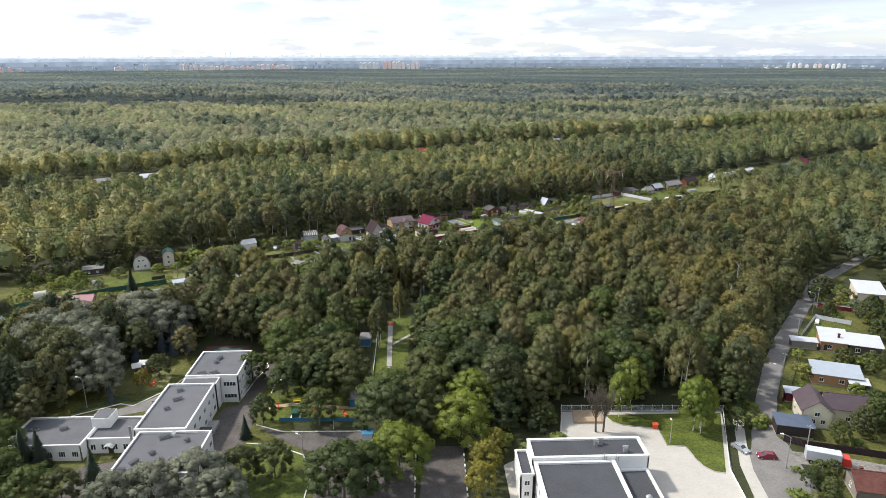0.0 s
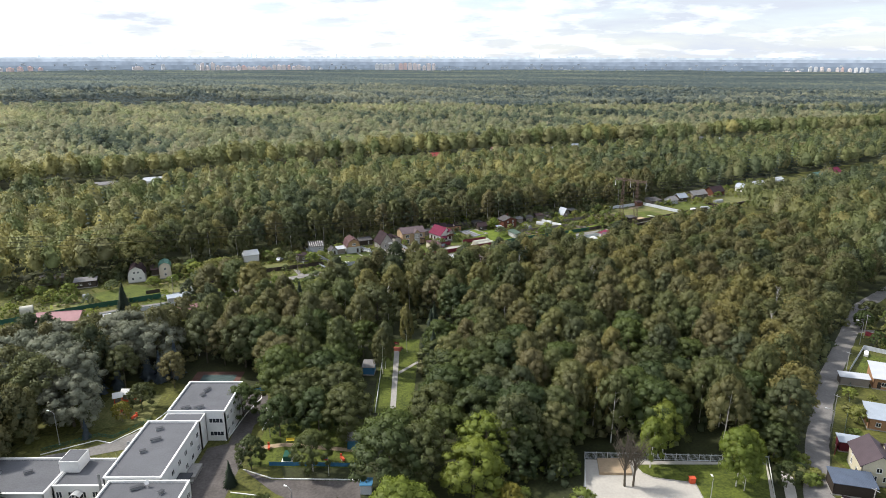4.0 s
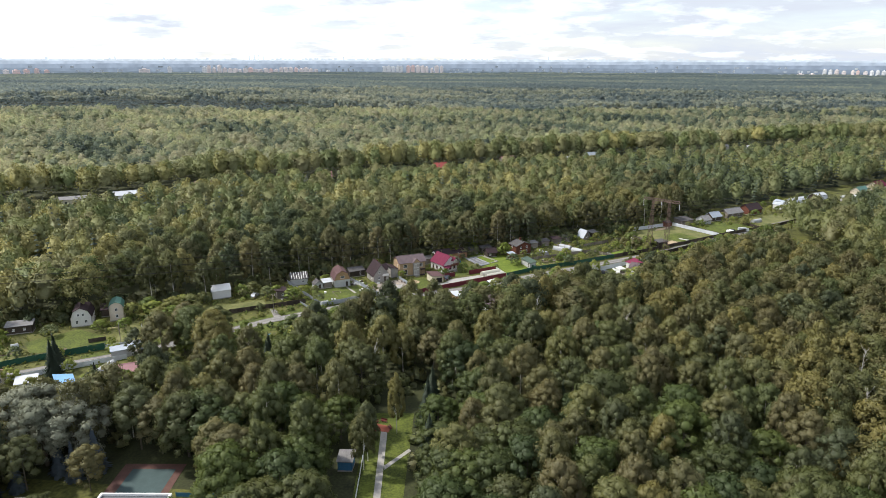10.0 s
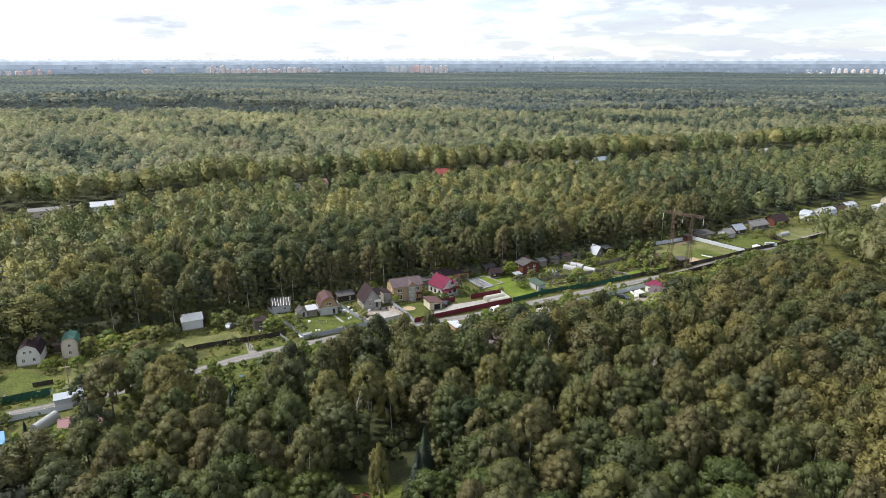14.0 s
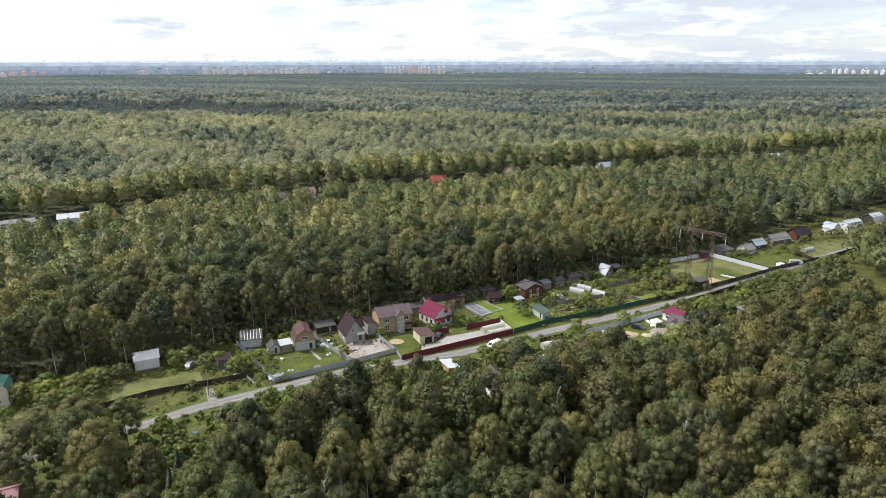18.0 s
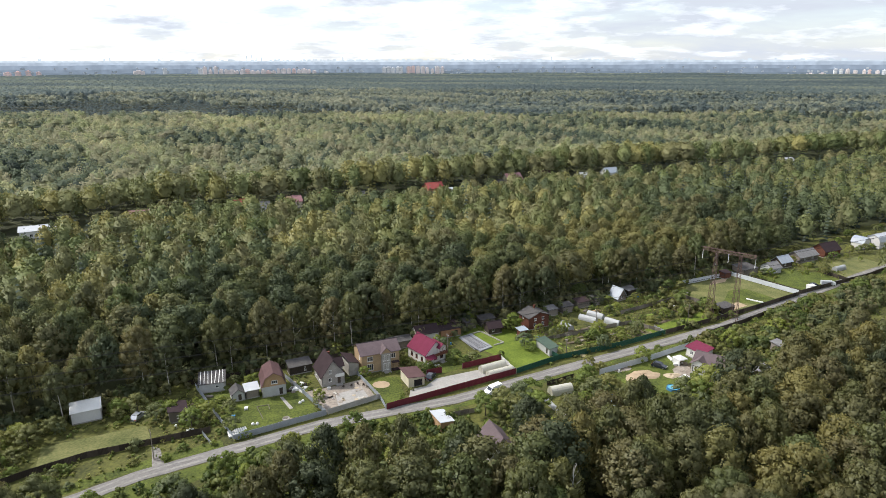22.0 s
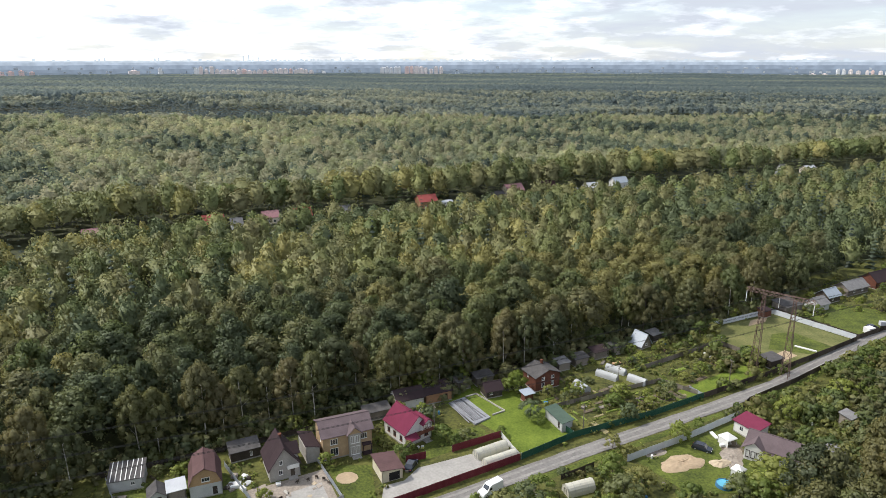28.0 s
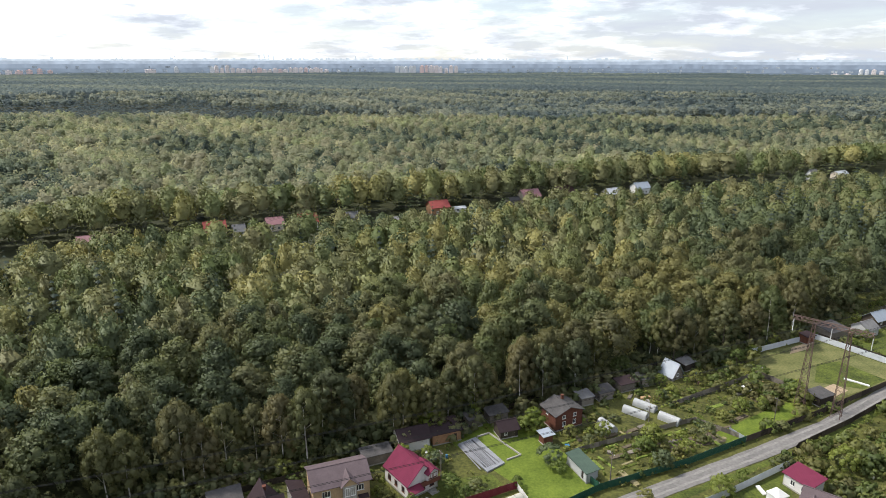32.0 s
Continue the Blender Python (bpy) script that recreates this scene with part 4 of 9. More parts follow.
def house(name, label, ab, d, h, rise, wall, roof, ridge="x", style="gable", over=0.35, wins=(), doors=(), frame=None, gable=None, plinth=0.35, chimney=None, category="house", group="village houses", doormat=None, back=0.0):
    """A house whose front foot runs from a to b. wins and doors: (side, middle along the side 0..1, sill height, width, height)."""
    (ax, ay), (bx, by) = ab
    w = math.hypot(bx - ax, by - ay)
    rot = math.degrees(math.atan2(by - ay, bx - ax))
    n = (-(by - ay) / w, (bx - ax) / w)
    cx, cy = (ax + bx) / 2 + n[0] * d / 2, (ay + by) / 2 + n[1] * d / 2
    FOOT.append((cx, cy, math.hypot(w, d) / 2))
    frame = frame or WHITE
    t = thing(name, cx, cy, rot, label, category, group)
    if plinth:
        part("plinth", Geo().box(-w / 2 - 0.05, -d / 2 - 0.05, -0.2, w / 2 + 0.05, d / 2 + 0.05, plinth), CONCRETE, t)
    for s in "frbl":
        length = w if s in "fb" else d
        m = side_matrix(s, w, d, plinth)
        holes = [(length * u - ww / 2, length * u + ww / 2, z, z + hh) for q, u, z, ww, hh in [*wins, *doors] if q == s and z + hh <= h]
        g = Geo()
        wall_with_holes(g, length, h, 0.25, holes, m)
        part("wall", g, wall, t)
    for q, u, z, ww, hh in wins:
        length = w if q in "fb" else d
        m = side_matrix(q, w, d, plinth)
        window(t, m if z + hh <= h else m @ Matrix.Translation((0, -0.04, 0)), length * u - ww / 2, length * u + ww / 2, z, z + hh, frame, 1 if ww < 1.6 else 2)
    for q, u, z, ww, hh in doors:
        length = w if q in "fb" else d
        m = side_matrix(q, w, d, plinth)
        dr = part("door", Geo().box(length * u - ww / 2 + 0.02, 0.06, z + 0.02, length * u + ww / 2 - 0.02, 0.12, z + hh - 0.02, m), doormat or DARKWOOD, t)
        part("handle", Geo().box(length * u + ww * 0.32, 0.0, z + 1.0, length * u + ww * 0.36, 0.06, z + 1.12, m), STEEL, dr)
    half, run = (d / 2, w / 2) if ridge == "x" else (w / 2, d / 2)
    z0 = plinth + h
    if style == "gable":
        k = rise / half
        prof = [(-half - over, z0 - over * k), (0, z0 + rise), (half + over, z0 - over * k)]
        tri = [(-half, z0), (half, z0), (0, z0 + rise - 0.05)]
    elif style == "gambrel":
        prof = [(-half - over * 0.6, z0 - 0.15), (-half * 0.72, z0 + rise * 0.66), (0, z0 + rise), (half * 0.72, z0 + rise * 0.66), (half + over * 0.6, z0 - 0.15)]
        tri = [(-half, z0), (half, z0), (half * 0.71, z0 + rise * 0.63), (0, z0 + rise - 0.08), (-half * 0.71, z0 + rise * 0.63)]
    else:
        prof = [(-half - over, z0 + 0.1), (half + over, z0 + rise + 0.1)]
        tri = [(-half, z0), (half, z0), (half, z0 + rise)]
    prof = [(s, z + 0.12) for s, z in prof]
    r = part("roof", Geo().sweep(prof, -run - over, run + over, 0.12, ridge), roof, t)
    put = (lambda x, s, z: (x, s, z)) if ridge == "x" else (lambda x, s, z: (-s, x, z))
    for e in (-1, 1):
        g = Geo()
        k = len(tri)
        g.v = [put(e * (run - 0.01), s, z) for s, z in tri] + [put(e * (run - 0.22), s, z) for s, z in tri]
        g.f = [tuple(range(k)), tuple(range(2 * k - 1, k - 1, -1))] + [(i, i + k, (i + 1) % k + k, (i + 1) % k) for i in range(k)]
        part("gable", g, gable or wall, t)
    if style != "shed":
        top = max(p[1] for p in prof)
        g = Geo()
        if ridge == "x":
            g.box(-run - over, -0.14, top - 0.05, run + over, 0.14, top + 0.05)
        else:
            g.box(-0.14, -run - over, top - 0.05, 0.14, run + over, top + 0.05)
        part("ridge_cap", g, roof, r)
    if chimney:
        cx_, cy_, ch = chimney
        part("chimney", Geo().box(cx_ - 0.3, cy_ - 0.3, z0, cx_ + 0.3, cy_ + 0.3, z0 + ch).box(cx_ - 0.38, cy_ - 0.38, z0 + ch, cx_ + 0.38, cy_ + 0.38, z0 + ch + 0.1), BRICK_RED, t)
    return t


PANELS = {}


BARS = {}


def fence(label, pts, h, material, posts=None, step=2.5, name="fence", ribs=8, gap=0.06, posth=0.08, thick=0.05, rails=False):
    """Posts with panels between them; panels of profiled sheet share one mesh, stretched to their bay."""
    t = thing(name, pts[0][0], pts[0][1], 0, label, "fence", "garden fences")
    posts = posts or STEEL
    key = (material.name, ribs, thick, round(h, 2), rails)
    if key not in PANELS:
        g = Geo()
        if rails:
            g.box(0, -0.03, 0.88 * h - 0.03, 1, 0.03, 0.88 * h + 0.03)
            bar = Geo().box(-0.02, -0.02, gap, 0.02, 0.02, h).mesh("bar")
            bar.materials.append(material)
            BARS[material.name, round(h, 2)] = bar
        else:
            line = [(i / (2 * ribs), thick * (0.5 if i % 2 else -0.5)) for i in range(2 * ribs + 1)]
            n_ = len(line)
            g.v = [(x, y + o, z) for o, z in ((0, gap), (0, h), (0.02, h), (0.02, gap)) for x, y in line]
            for k in range(4):
                k2 = (k + 1) % 4
                g.f += [(k * n_ + i, k * n_ + i + 1, k2 * n_ + i + 1, k2 * n_ + i) for i in range(n_ - 1)]
            g.f += [(0, n_, 2 * n_, 3 * n_), (4 * n_ - 1, 3 * n_ - 1, 2 * n_ - 1, n_ - 1)]
        me = g.mesh("panel")
        me.materials.append(material)
        pm = Geo().box(-posth / 2, -posth / 2 + 0.05, -0.2, posth / 2, posth / 2 + 0.05, h + 0.06).mesh("post")
        pm.materials.append(posts)
        PANELS[key] = (me, pm)
    me, pm = PANELS[key]
    ox, oy = pts[0]
    for i, ((ax, ay), (bx, by)) in enumerate(zip(pts, pts[1:])):
        L = math.hypot(bx - ax, by - ay)
        n = max(1, round(L / step))
        a = math.degrees(math.atan2(by - ay, bx - ax))
        for j in range(n):
            x, y = ax + (bx - ax) * j / n - ox, ay + (by - ay) * j / n - oy
            part("post", pm, None, t, "", pose(x, y, 0, 0, 0, a))
            if rails:
                part("rail", me, None, t, "", pose(x, y, 0, 0, 0, a) @ Matrix.Diagonal((L / n, 1, 1, 1)))
                part("rail", me, None, t, "", pose(x, y, -0.76 * h, 0, 0, a) @ Matrix.Diagonal((L / n, 1, 1, 1)))
                for k in range(10):
                    part("bar", BARS[material.name, round(h, 2)], None, t, "", pose(x, y, 0, 0, 0, a) @ Matrix.Translation((L / n * (k + 0.5) / 10, 0, 0)))
                continue
            part("panel", me, None, t, "", pose(x, y, random.uniform(-0.03, 0.03), 0, random.uniform(-0.4, 0.4), a) @ Matrix.Diagonal((L / n, 1, 1, 1)))
    part("post", pm, None, t, "", pose(pts[-1][0] - ox, pts[-1][1] - oy, 0))
    return t


def greenhouse(label, a, b, width, h, material, ends=None):
    """An arched tunnel from a to b with hoops."""
    (ax, ay), (bx, by) = a, b
    L = math.hypot(bx - ax, by - ay)
    t = thing("greenhouse", (ax + bx) / 2, (ay + by) / 2, math.degrees(math.atan2(by - ay, bx - ax)), label, "greenhouse", "greenhouses")
    FOOT.append(((ax + bx) / 2, (ay + by) / 2, L / 2))
    prof = [(-width / 2 * math.cos(math.pi * i / 10), h * math.sin(math.pi * i / 10) ** 0.8) for i in range(11)]
    part("cover", Geo().sweep(prof, -L / 2, L / 2, 0.05), material, t)
    for e in (-1, 1):
        g = Geo()
        n = len(prof)
        g.v = [(e * (L / 2 - 0.05), s, z) for s, z in prof] + [(e * (L / 2 - 0.1), s, z) for s, z in prof]
        g.f = [tuple(range(n)), tuple(range(2 * n - 1, n - 1, -1))]
        part("end_wall", g, material, t)
        part("door_frame", Geo().box(e * L / 2 - 0.03, -0.45, 0, e * L / 2 + 0.03, -0.38, 1.7).box(e * L / 2 - 0.03, 0.38, 0, e * L / 2 + 0.03, 0.45, 1.7).box(e * L / 2 - 0.03, -0.38, 1.63, e * L / 2 + 0.03, 0.38, 1.7), STEEL, t)
    for i in range(int(L / 1.5) + 1):
        x = -L / 2 + 0.1 + i * (L - 0.2) / int(L / 1.5)
        part("hoop", Geo().sweep([(s * 1.01, z * 1.01 + 0.02) for s, z in prof], x - 0.03, x + 0.03, 0.03), STEEL, t)
    return t


def car(label, x, y, rot, paint, kind="car"):
    """A car with cabin, glass, lights and wheels; it faces local +x."""
    L, W, H = {"car": (4.3, 1.75, 1.48), "suv": (4.6, 1.85, 1.7), "van": (5.8, 2.0, 2.5)}[kind]
    t = thing("van" if kind == "van" else "car", x, y, rot, label, "van" if kind == "van" else "car", "parked vehicles")
    if kind == "van":
        side = [(-L / 2, 0.35), (L / 2, 0.35), (L / 2, 0.85), (L / 2 - 0.25, 1.15), (L / 2 - 1.25, 1.4), (L / 2 - 1.95, 2.3), (L / 2 - 2.4, H), (-L / 2 + 0.05, H), (-L / 2, 1.2)]
        glass = [(L / 2 - 1.32, 1.42), (L / 2 - 1.93, 2.22)]
    else:
        side = [(-L / 2, 0.3), (L / 2, 0.3), (L / 2, 0.65), (L / 2 - 0.2, 0.85), (L / 2 - 1.15, 0.98), (L / 2 - 1.9, H), (-L / 2 + 0.95, H), (-L / 2 + 0.12, 0.98), (-L / 2, 0.8)]
        glass = [(L / 2 - 1.2, 1.0), (L / 2 - 1.87, H - 0.06)]
    g = Geo()
    n = len(side)
    g.v = [(x_, (-W / 2 + (0.12 if z_ > H * 0.7 else 0)), z_) for x_, z_ in side] + [(x_, (W / 2 - (0.12 if z_ > H * 0.7 else 0)), z_) for x_, z_ in side]
    g.f = [tuple(range(n)), tuple(range(2 * n - 1, n - 1, -1))] + [(i, i + n, (i + 1) % n + n, (i + 1) % n) for i in range(n)]
    part("body", g, paint, t)
    (x0, z0), (x1, z1) = glass
    k = W / 2 - 0.2
    part("windscreen", Geo().face([(x0 + 0.03, -k, z0 + 0.03), (x0 + 0.03, k, z0 + 0.03), (x1 + 0.03, k - 0.05, z1 + 0.03), (x1 + 0.03, -k + 0.05, z1 + 0.03)]), GLASS, t)
    for e in (-1, 1):
        if kind == "van":
            part("side_window", Geo().box(L / 2 - 2.5, e * (W / 2 - 0.02) - 0.02, 1.45, L / 2 - 1.75, e * (W / 2 - 0.02) + 0.02, 2.05), GLASS, t)
        else:
            part("side_window", Geo().box(-L / 2 + 1.0, e * (W / 2 - 0.09) - 0.03, 1.0, L / 2 - 1.85, e * (W / 2 - 0.09) + 0.03, H - 0.1), GLASS, t)
        part("headlight", Geo().box(L / 2 - 0.12, e * W * 0.36 - 0.18, 0.62, L / 2 + 0.02, e * W * 0.36 + 0.18, 0.76), WHITE, t)
        part("tail_light", Geo().box(-L / 2 - 0.02, e * W * 0.38 - 0.15, 0.72, -L / 2 + 0.08, e * W * 0.38 + 0.15, 0.9), CAB_RED, t)
        for wx in (-L * 0.31, L * 0.31):
            wh = part("wheel", Geo().cyl((wx, e * (W / 2 - 0.2), 0.33), (wx, e * (W / 2 + 0.01), 0.33), 0.33, None, 12), RUBBER, t)
            part("rim", Geo().cyl((wx, e * (W / 2 - 0.02), 0.33), (wx, e * (W / 2 + 0.02), 0.33), 0.2, None, 8), STEEL, wh)
    if kind != "van":
        part("rear_window", Geo().face([(-L / 2 + 0.2, k, 1.03), (-L / 2 + 0.2, -k, 1.03), (-L / 2 + 0.9, -k + 0.05, H - 0.04), (-L / 2 + 0.9, k - 0.05, H - 0.04)]), GLASS, t)
    return t


def box_truck(label, x, y, rot, cab):
    t = thing("box_truck", x, y, rot, label, "truck", "parked vehicles")
    part("cargo_box", Geo().box(-4.6, -1.2, 1.0, 2.6, 1.2, 3.4), R_WHITE, t)
    part("chassis", Geo().box(-4.5, -0.5, 0.7, 4.4, 0.5, 1.0), RUBBER, t)
    g = Geo()
    s = [(2.75, 0.5), (4.7, 0.5), (4.7, 1.6), (4.35, 2.7), (2.75, 2.8)]
    g.v = [(a, -1.1, b) for a, b in s] + [(a, 1.1, b) for a, b in s]
    g.f = [tuple(range(5)), tuple(range(9, 4, -1))] + [(i, i + 5, (i + 1) % 5 + 5, (i + 1) % 5) for i in range(5)]
    c = part("cab", g, cab, t)
    part("windscreen", Geo().face([(4.72, -0.95, 1.68), (4.72, 0.95, 1.68), (4.4, 0.95, 2.6), (4.4, -0.95, 2.6)]), GLASS, c)
    for wx in (-3.4, -2.2, 3.7):
        for e in (-1, 1):
            w = part("wheel", Geo().cyl((wx, e * 0.8, 0.48), (wx, e * 1.12, 0.48), 0.48, None, 12), RUBBER, t)
            part("rim", Geo().cyl((wx, e * 1.1, 0.48), (wx, e * 1.13, 0.48), 0.26, None, 8), STEEL, w)
    return t


def street_lamp(x, y, h, rot, label="grey steel street lamp with a curved arm", arm=1.6):
    t = thing("street_lamp", x, y, rot, label, "street lamp", "street lamps")
    part("base", Geo().cyl((0, 0, -0.2), (0, 0, 0.9), 0.16, 0.14), CONCRETE, t)
    part("pole", Geo().cyl((0, 0, 0.9), (0, 0, h), 0.10, 0.06), STEEL, t)
    part("arm", Geo().cyl((0, 0, h - 0.05), (arm * 0.5, 0, h + 0.35), 0.045).cyl((arm * 0.5, 0, h + 0.35), (arm, 0, h + 0.45), 0.045), STEEL, t)
    hd = part("lamp_head", Geo().box(arm - 0.1, -0.16, h + 0.38, arm + 0.65, 0.16, h + 0.54), WHITE, t)
    part("lens", Geo().box(arm + 0.1, -0.12, h + 0.34, arm + 0.6, 0.12, h + 0.377), POLY, hd)
    return t


def flat_block(t, x0, y0, x1, y1, z0, z1, wall, roof, wins=(), cap=0.35, rise=0.45, z_win=1.0):
    """A flat-roofed volume under a thing: walls with openings, roof sheet and white parapet. wins: (side, count, sills, width, height)."""
    w, d = x1 - x0, y1 - y0
    c = Matrix.Translation(((x0 + x1) / 2, (y0 + y1) / 2, z0))
    for s in "frbl":
        length = w if s in "fb" else d
        m = c @ side_matrix(s, w, d)
        holes = []
        for q, n, sills, ww, hh in wins:
            if q == s:
                holes += [(length * (i + 0.5) / n - ww / 2, length * (i + 0.5) / n + ww / 2, z, z + hh) for i in range(n) for z in sills]
        g = Geo()
        wall_with_holes(g, length, z1 - z0, 0.3, holes, m)
        part("wall", g, wall, t)
        for a, b, za, zb in holes:
            window(t, m, a, b, za, zb, WHITE, 2 if b - a > 1.5 else 1)
    part("roof", Geo().box(x0 + 0.3, y0 + 0.3, z1 - 0.25, x1 - 0.3, y1 - 0.3, z1 - 0.02), roof, t)
    p = Geo()
    p.box(x0 - 0.06, y0 - 0.06, z1 + 0.003, x1 + 0.06, y0 + cap, z1 + rise)
    p.box(x0 - 0.06, y1 - cap, z1 + 0.003, x1 + 0.06, y1 + 0.06, z1 + rise)
    p.box(x0 - 0.06, y0 + cap, z1 + 0.003, x0 + cap, y1 - cap, z1 + rise)
    p.box(x1 - cap, y0 + cap, z1 + 0.003, x1 + 0.06, y1 - cap, z1 + rise)
    part("parapet", p, WHITE, t)

# ---- the village: lane, plots and houses ----


def plot(pts, material, label, z=0.06, name="lawn"):
    return slab(name, pts, -0.2, z, material, label)


ribbon("verge", [(x, y + 0.5) for x, y in LANE], 90, 0.03, WILDGRASS, "rough green grass along the village lane", "grass", 1.5)
lane_road = ribbon("lane", LANE, 4.4, 0.12, LANE_GREY, "pale worn gravel lane running between the garden fences", "road", 0.12, 3)
ribbon("lane_track", [(x - 0.5, y + 0.9) for x, y in LANE], 0.7, 0.126, LANE_PALE, "pale wheel track worn in the lane", "road", 0.16, 2)
ribbon("lane_track", [(x + 0.45, y - 0.85) for x, y in LANE], 0.7, 0.126, LANE_PALE, "pale wheel track worn in the lane", "road", 0.16, 2)
ribbon("lane_verge", [(-112, 252.5), (-95, 262.8), (-72, 279.5), (-62, 286.6), (-46, 296)], 3.6, 0.055, GRASS, "bright green grass between the board fence and the lane", "grass", 0.5, 3)
ribbon("lane_verge", [(-66, 272), (-40, 288), (-23, 297), (6, 308)], 6.0, 0.052, GRASS, "bright rough grass on the near side of the lane", "grass", 1.2, 3)
ribbon("lane_verge", [(x + 1.6, y - 3.1) for x, y in LANE[3:]], 1.7, 0.05, GRASS, "bright green grass verge beside the lane", "grass", 0.4, 3)

plot([(-44, 298), (-23.5, 309.5), (-37.5, 328), (-59, 321)], GRASS, "mown lawn in front of a small gabled house")
plot([(-86, 285), (-64, 296.5), (-68.5, 304), (-90, 294)], DRYGRASS, "yellowed grass in front of a white barn")
plot([(-22.3, 311), (-10, 318.2), (-15.5, 329.5), (-27.5, 323)], DIRT, "sandy dirt yard with pale rubble", 0.06, "yard")
plot([(-20, 313.5), (-12, 318.2), (-15, 324.5), (-22, 320.5)], CONCRETE, "broken concrete slabs in the yard", 0.09, "yard")
plot([(-9, 318.5), (-6.6, 313), (-1.4, 316), (-4.5, 331), (-15, 331)], GRASS, "green lawn before the tan brick house")
plot([(-9.5 + 2.6 * math.cos(a * 0.63), 326.2 + 2.2 * math.sin(a * 0.63)) for a in range(10)], SAND, "round sandy patch in a lawn", 0.09, "sand_patch")
plot([(-1, 315.5), (23, 329.2), (20, 336), (6.5, 330), (3.6, 325.3), (-0.8, 323.4)], CONCRETE, "pale concrete drive with a worn surface", 0.07, "paving")
plot([(5.5, 331.5), (25, 343), (21.5, 348), (9.7, 345)], GRASS, "garden grass between the maroon fence and the house")
plot([(27.5, 343.5), (31, 334.5), (44.6, 343.5), (40, 356), (33, 366), (20, 372), (8, 366), (13, 359)], FRESHGRASS, "bright green lawn behind a dark green fence")
plot([(46.5, 345), (84, 363.5), (82, 372), (73, 380), (60, 386), (45, 375), (41, 357)], WILDGRASS, "kitchen garden with beds and rough grass", 0.05, "garden")
plot([(78.3, 365.9), (81.5, 360.5), (112.8, 381.5), (104.5, 382.8)], FRESHGRASS, "bright mown grass strip behind a wooden fence", 0.07)
plot([(104.5, 399), (107, 411.5), (130, 422.5), (135, 425.5), (151, 402.2), (138.5, 394.5), (116, 383)], DRYGRASS, "bare yellow-green grass plot inside pale fences")
plot([(119, 395), (126, 407), (134, 409), (141, 397), (131, 391)], GRASS, "greener grass in the middle of a bare plot", 0.075)
plot([(129, 418), (133, 424), (124, 419), (121, 414)], SAND, "bare sandy ground in a grass plot", 0.09, "sand_patch")
plot([(118, 385), (126, 390), (124, 394), (116, 389)], SAND, "bare sandy ground beside a shed", 0.09, "sand_patch")
plot([(58, 333), (90, 351), (86, 340), (88, 330), (80, 321), (66, 321)], GRASS, "trampled lawn in a building plot")


def mound(name, x, y, rx, ry, h, rot, material, label, seed):
    """A low heap with an uneven outline and surface."""
    rnd = random.Random(seed)
    g = Geo()
    n, rings = 30, 7
    ph = [rnd.uniform(0, 6.28) for _ in range(4)]
    for k in range(rings):
        f = k / (rings - 1)
        for i in range(n):
            a = 6.2832 * i / n
            e = 1 + 0.13 * math.sin(2 * a + ph[0]) + 0.09 * math.sin(3 * a + ph[1]) + 0.06 * math.sin(7 * a + ph[2]) + rnd.uniform(-0.04, 0.04)
            z = h * (1 - f * f) * (1 + 0.35 * math.sin(3 * a + ph[3]) * f) + rnd.uniform(-0.09, 0.09) * (f < 1)
            g.v.append((rx * f * e * math.cos(a), ry * f * e * math.sin(a), max(z, 0.02) if f < 1 else -0.1))
    for k in range(rings - 1):
        g.f += [(k * n + i, (k + 1) * n + i, (k + 1) * n + (i + 1) % n, k * n + (i + 1) % n) for i in range(n)]
    return lone(name, g, material, label, "heap", "heaps", "", pose(x, y, 0.06, 0, 0, rot))


mound("sand_mound", 68.6, 332.0, 5.6, 3.6, 0.5, 20, SAND, "wide heap of pale sand spread on the lawn", 3)
mound("sand_mound", 77.6, 332.0, 2.6, 1.9, 0.5, 10, SAND_PALE, "small heap of pale sand", 4)
mound("earth_patch", 81.5, 334.5, 3.2, 5.0, 0.12, -30, DIRT, "trodden earth around the tent", 5)
mound("earth_patch", 64.0, 336.5, 4.0, 1.6, 0.10, 30, DIRT, "worn dirt along the fence of the plot", 6)
plot([(80, 337), (86, 336), (85, 341), (81.5, 343)], SOIL, "trodden earth by the house", 0.08, "yard")
plot([(-130, 255), (-108, 260.5), (-112, 268), (-125, 274.5), (-137, 263)], GRASS, "bright lawn before a white gambrel house")
plot([(-106, 261.5), (-97.5, 265), (-104, 277), (-113, 281)], DRYGRASS, "garden plot with yellowing grass")
plot([(-150, 237), (-131, 248), (-138, 258), (-158, 248)], DRYGRASS, "garden plot with rough grass")
plot([(-102, 241), (-92, 246), (-88, 240), (-97, 236)], GRASS, "small bright lawn among roofs")
plot([(153.5, 403.5), (180, 418), (177, 430), (162, 436), (143, 424)], GRASS, "green lawn before low grey houses")
plot([(183, 419), (215, 440), (208, 455), (185, 443)], DRYGRASS, "rough grass plot beside the lane")
plot([(64, 357.5), (81, 363), (79, 367.5), (66.5, 362)], SOIL, "dug potato bed with rows", 0.08, "bed")
plot([(-63, 294.5), (-60.5, 293.5), (-55.5, 285), (-58.5, 284.5)], GRAVEL, "short gravel drive from the lane", 0.10, "drive")
for i in range(6):
    x_, y_ = 66 + i * 2.4, 358.6 + i * 0.95
    lone("crop_row", Geo().box(-1.6, -0.25, -0.05, 1.6, 0.25, 0.35), BUSH, "row of low green potato plants", "crops", "crop rows", "", pose(x_ + 1, y_ + 1.5, 0.05, 0, 0, 115))
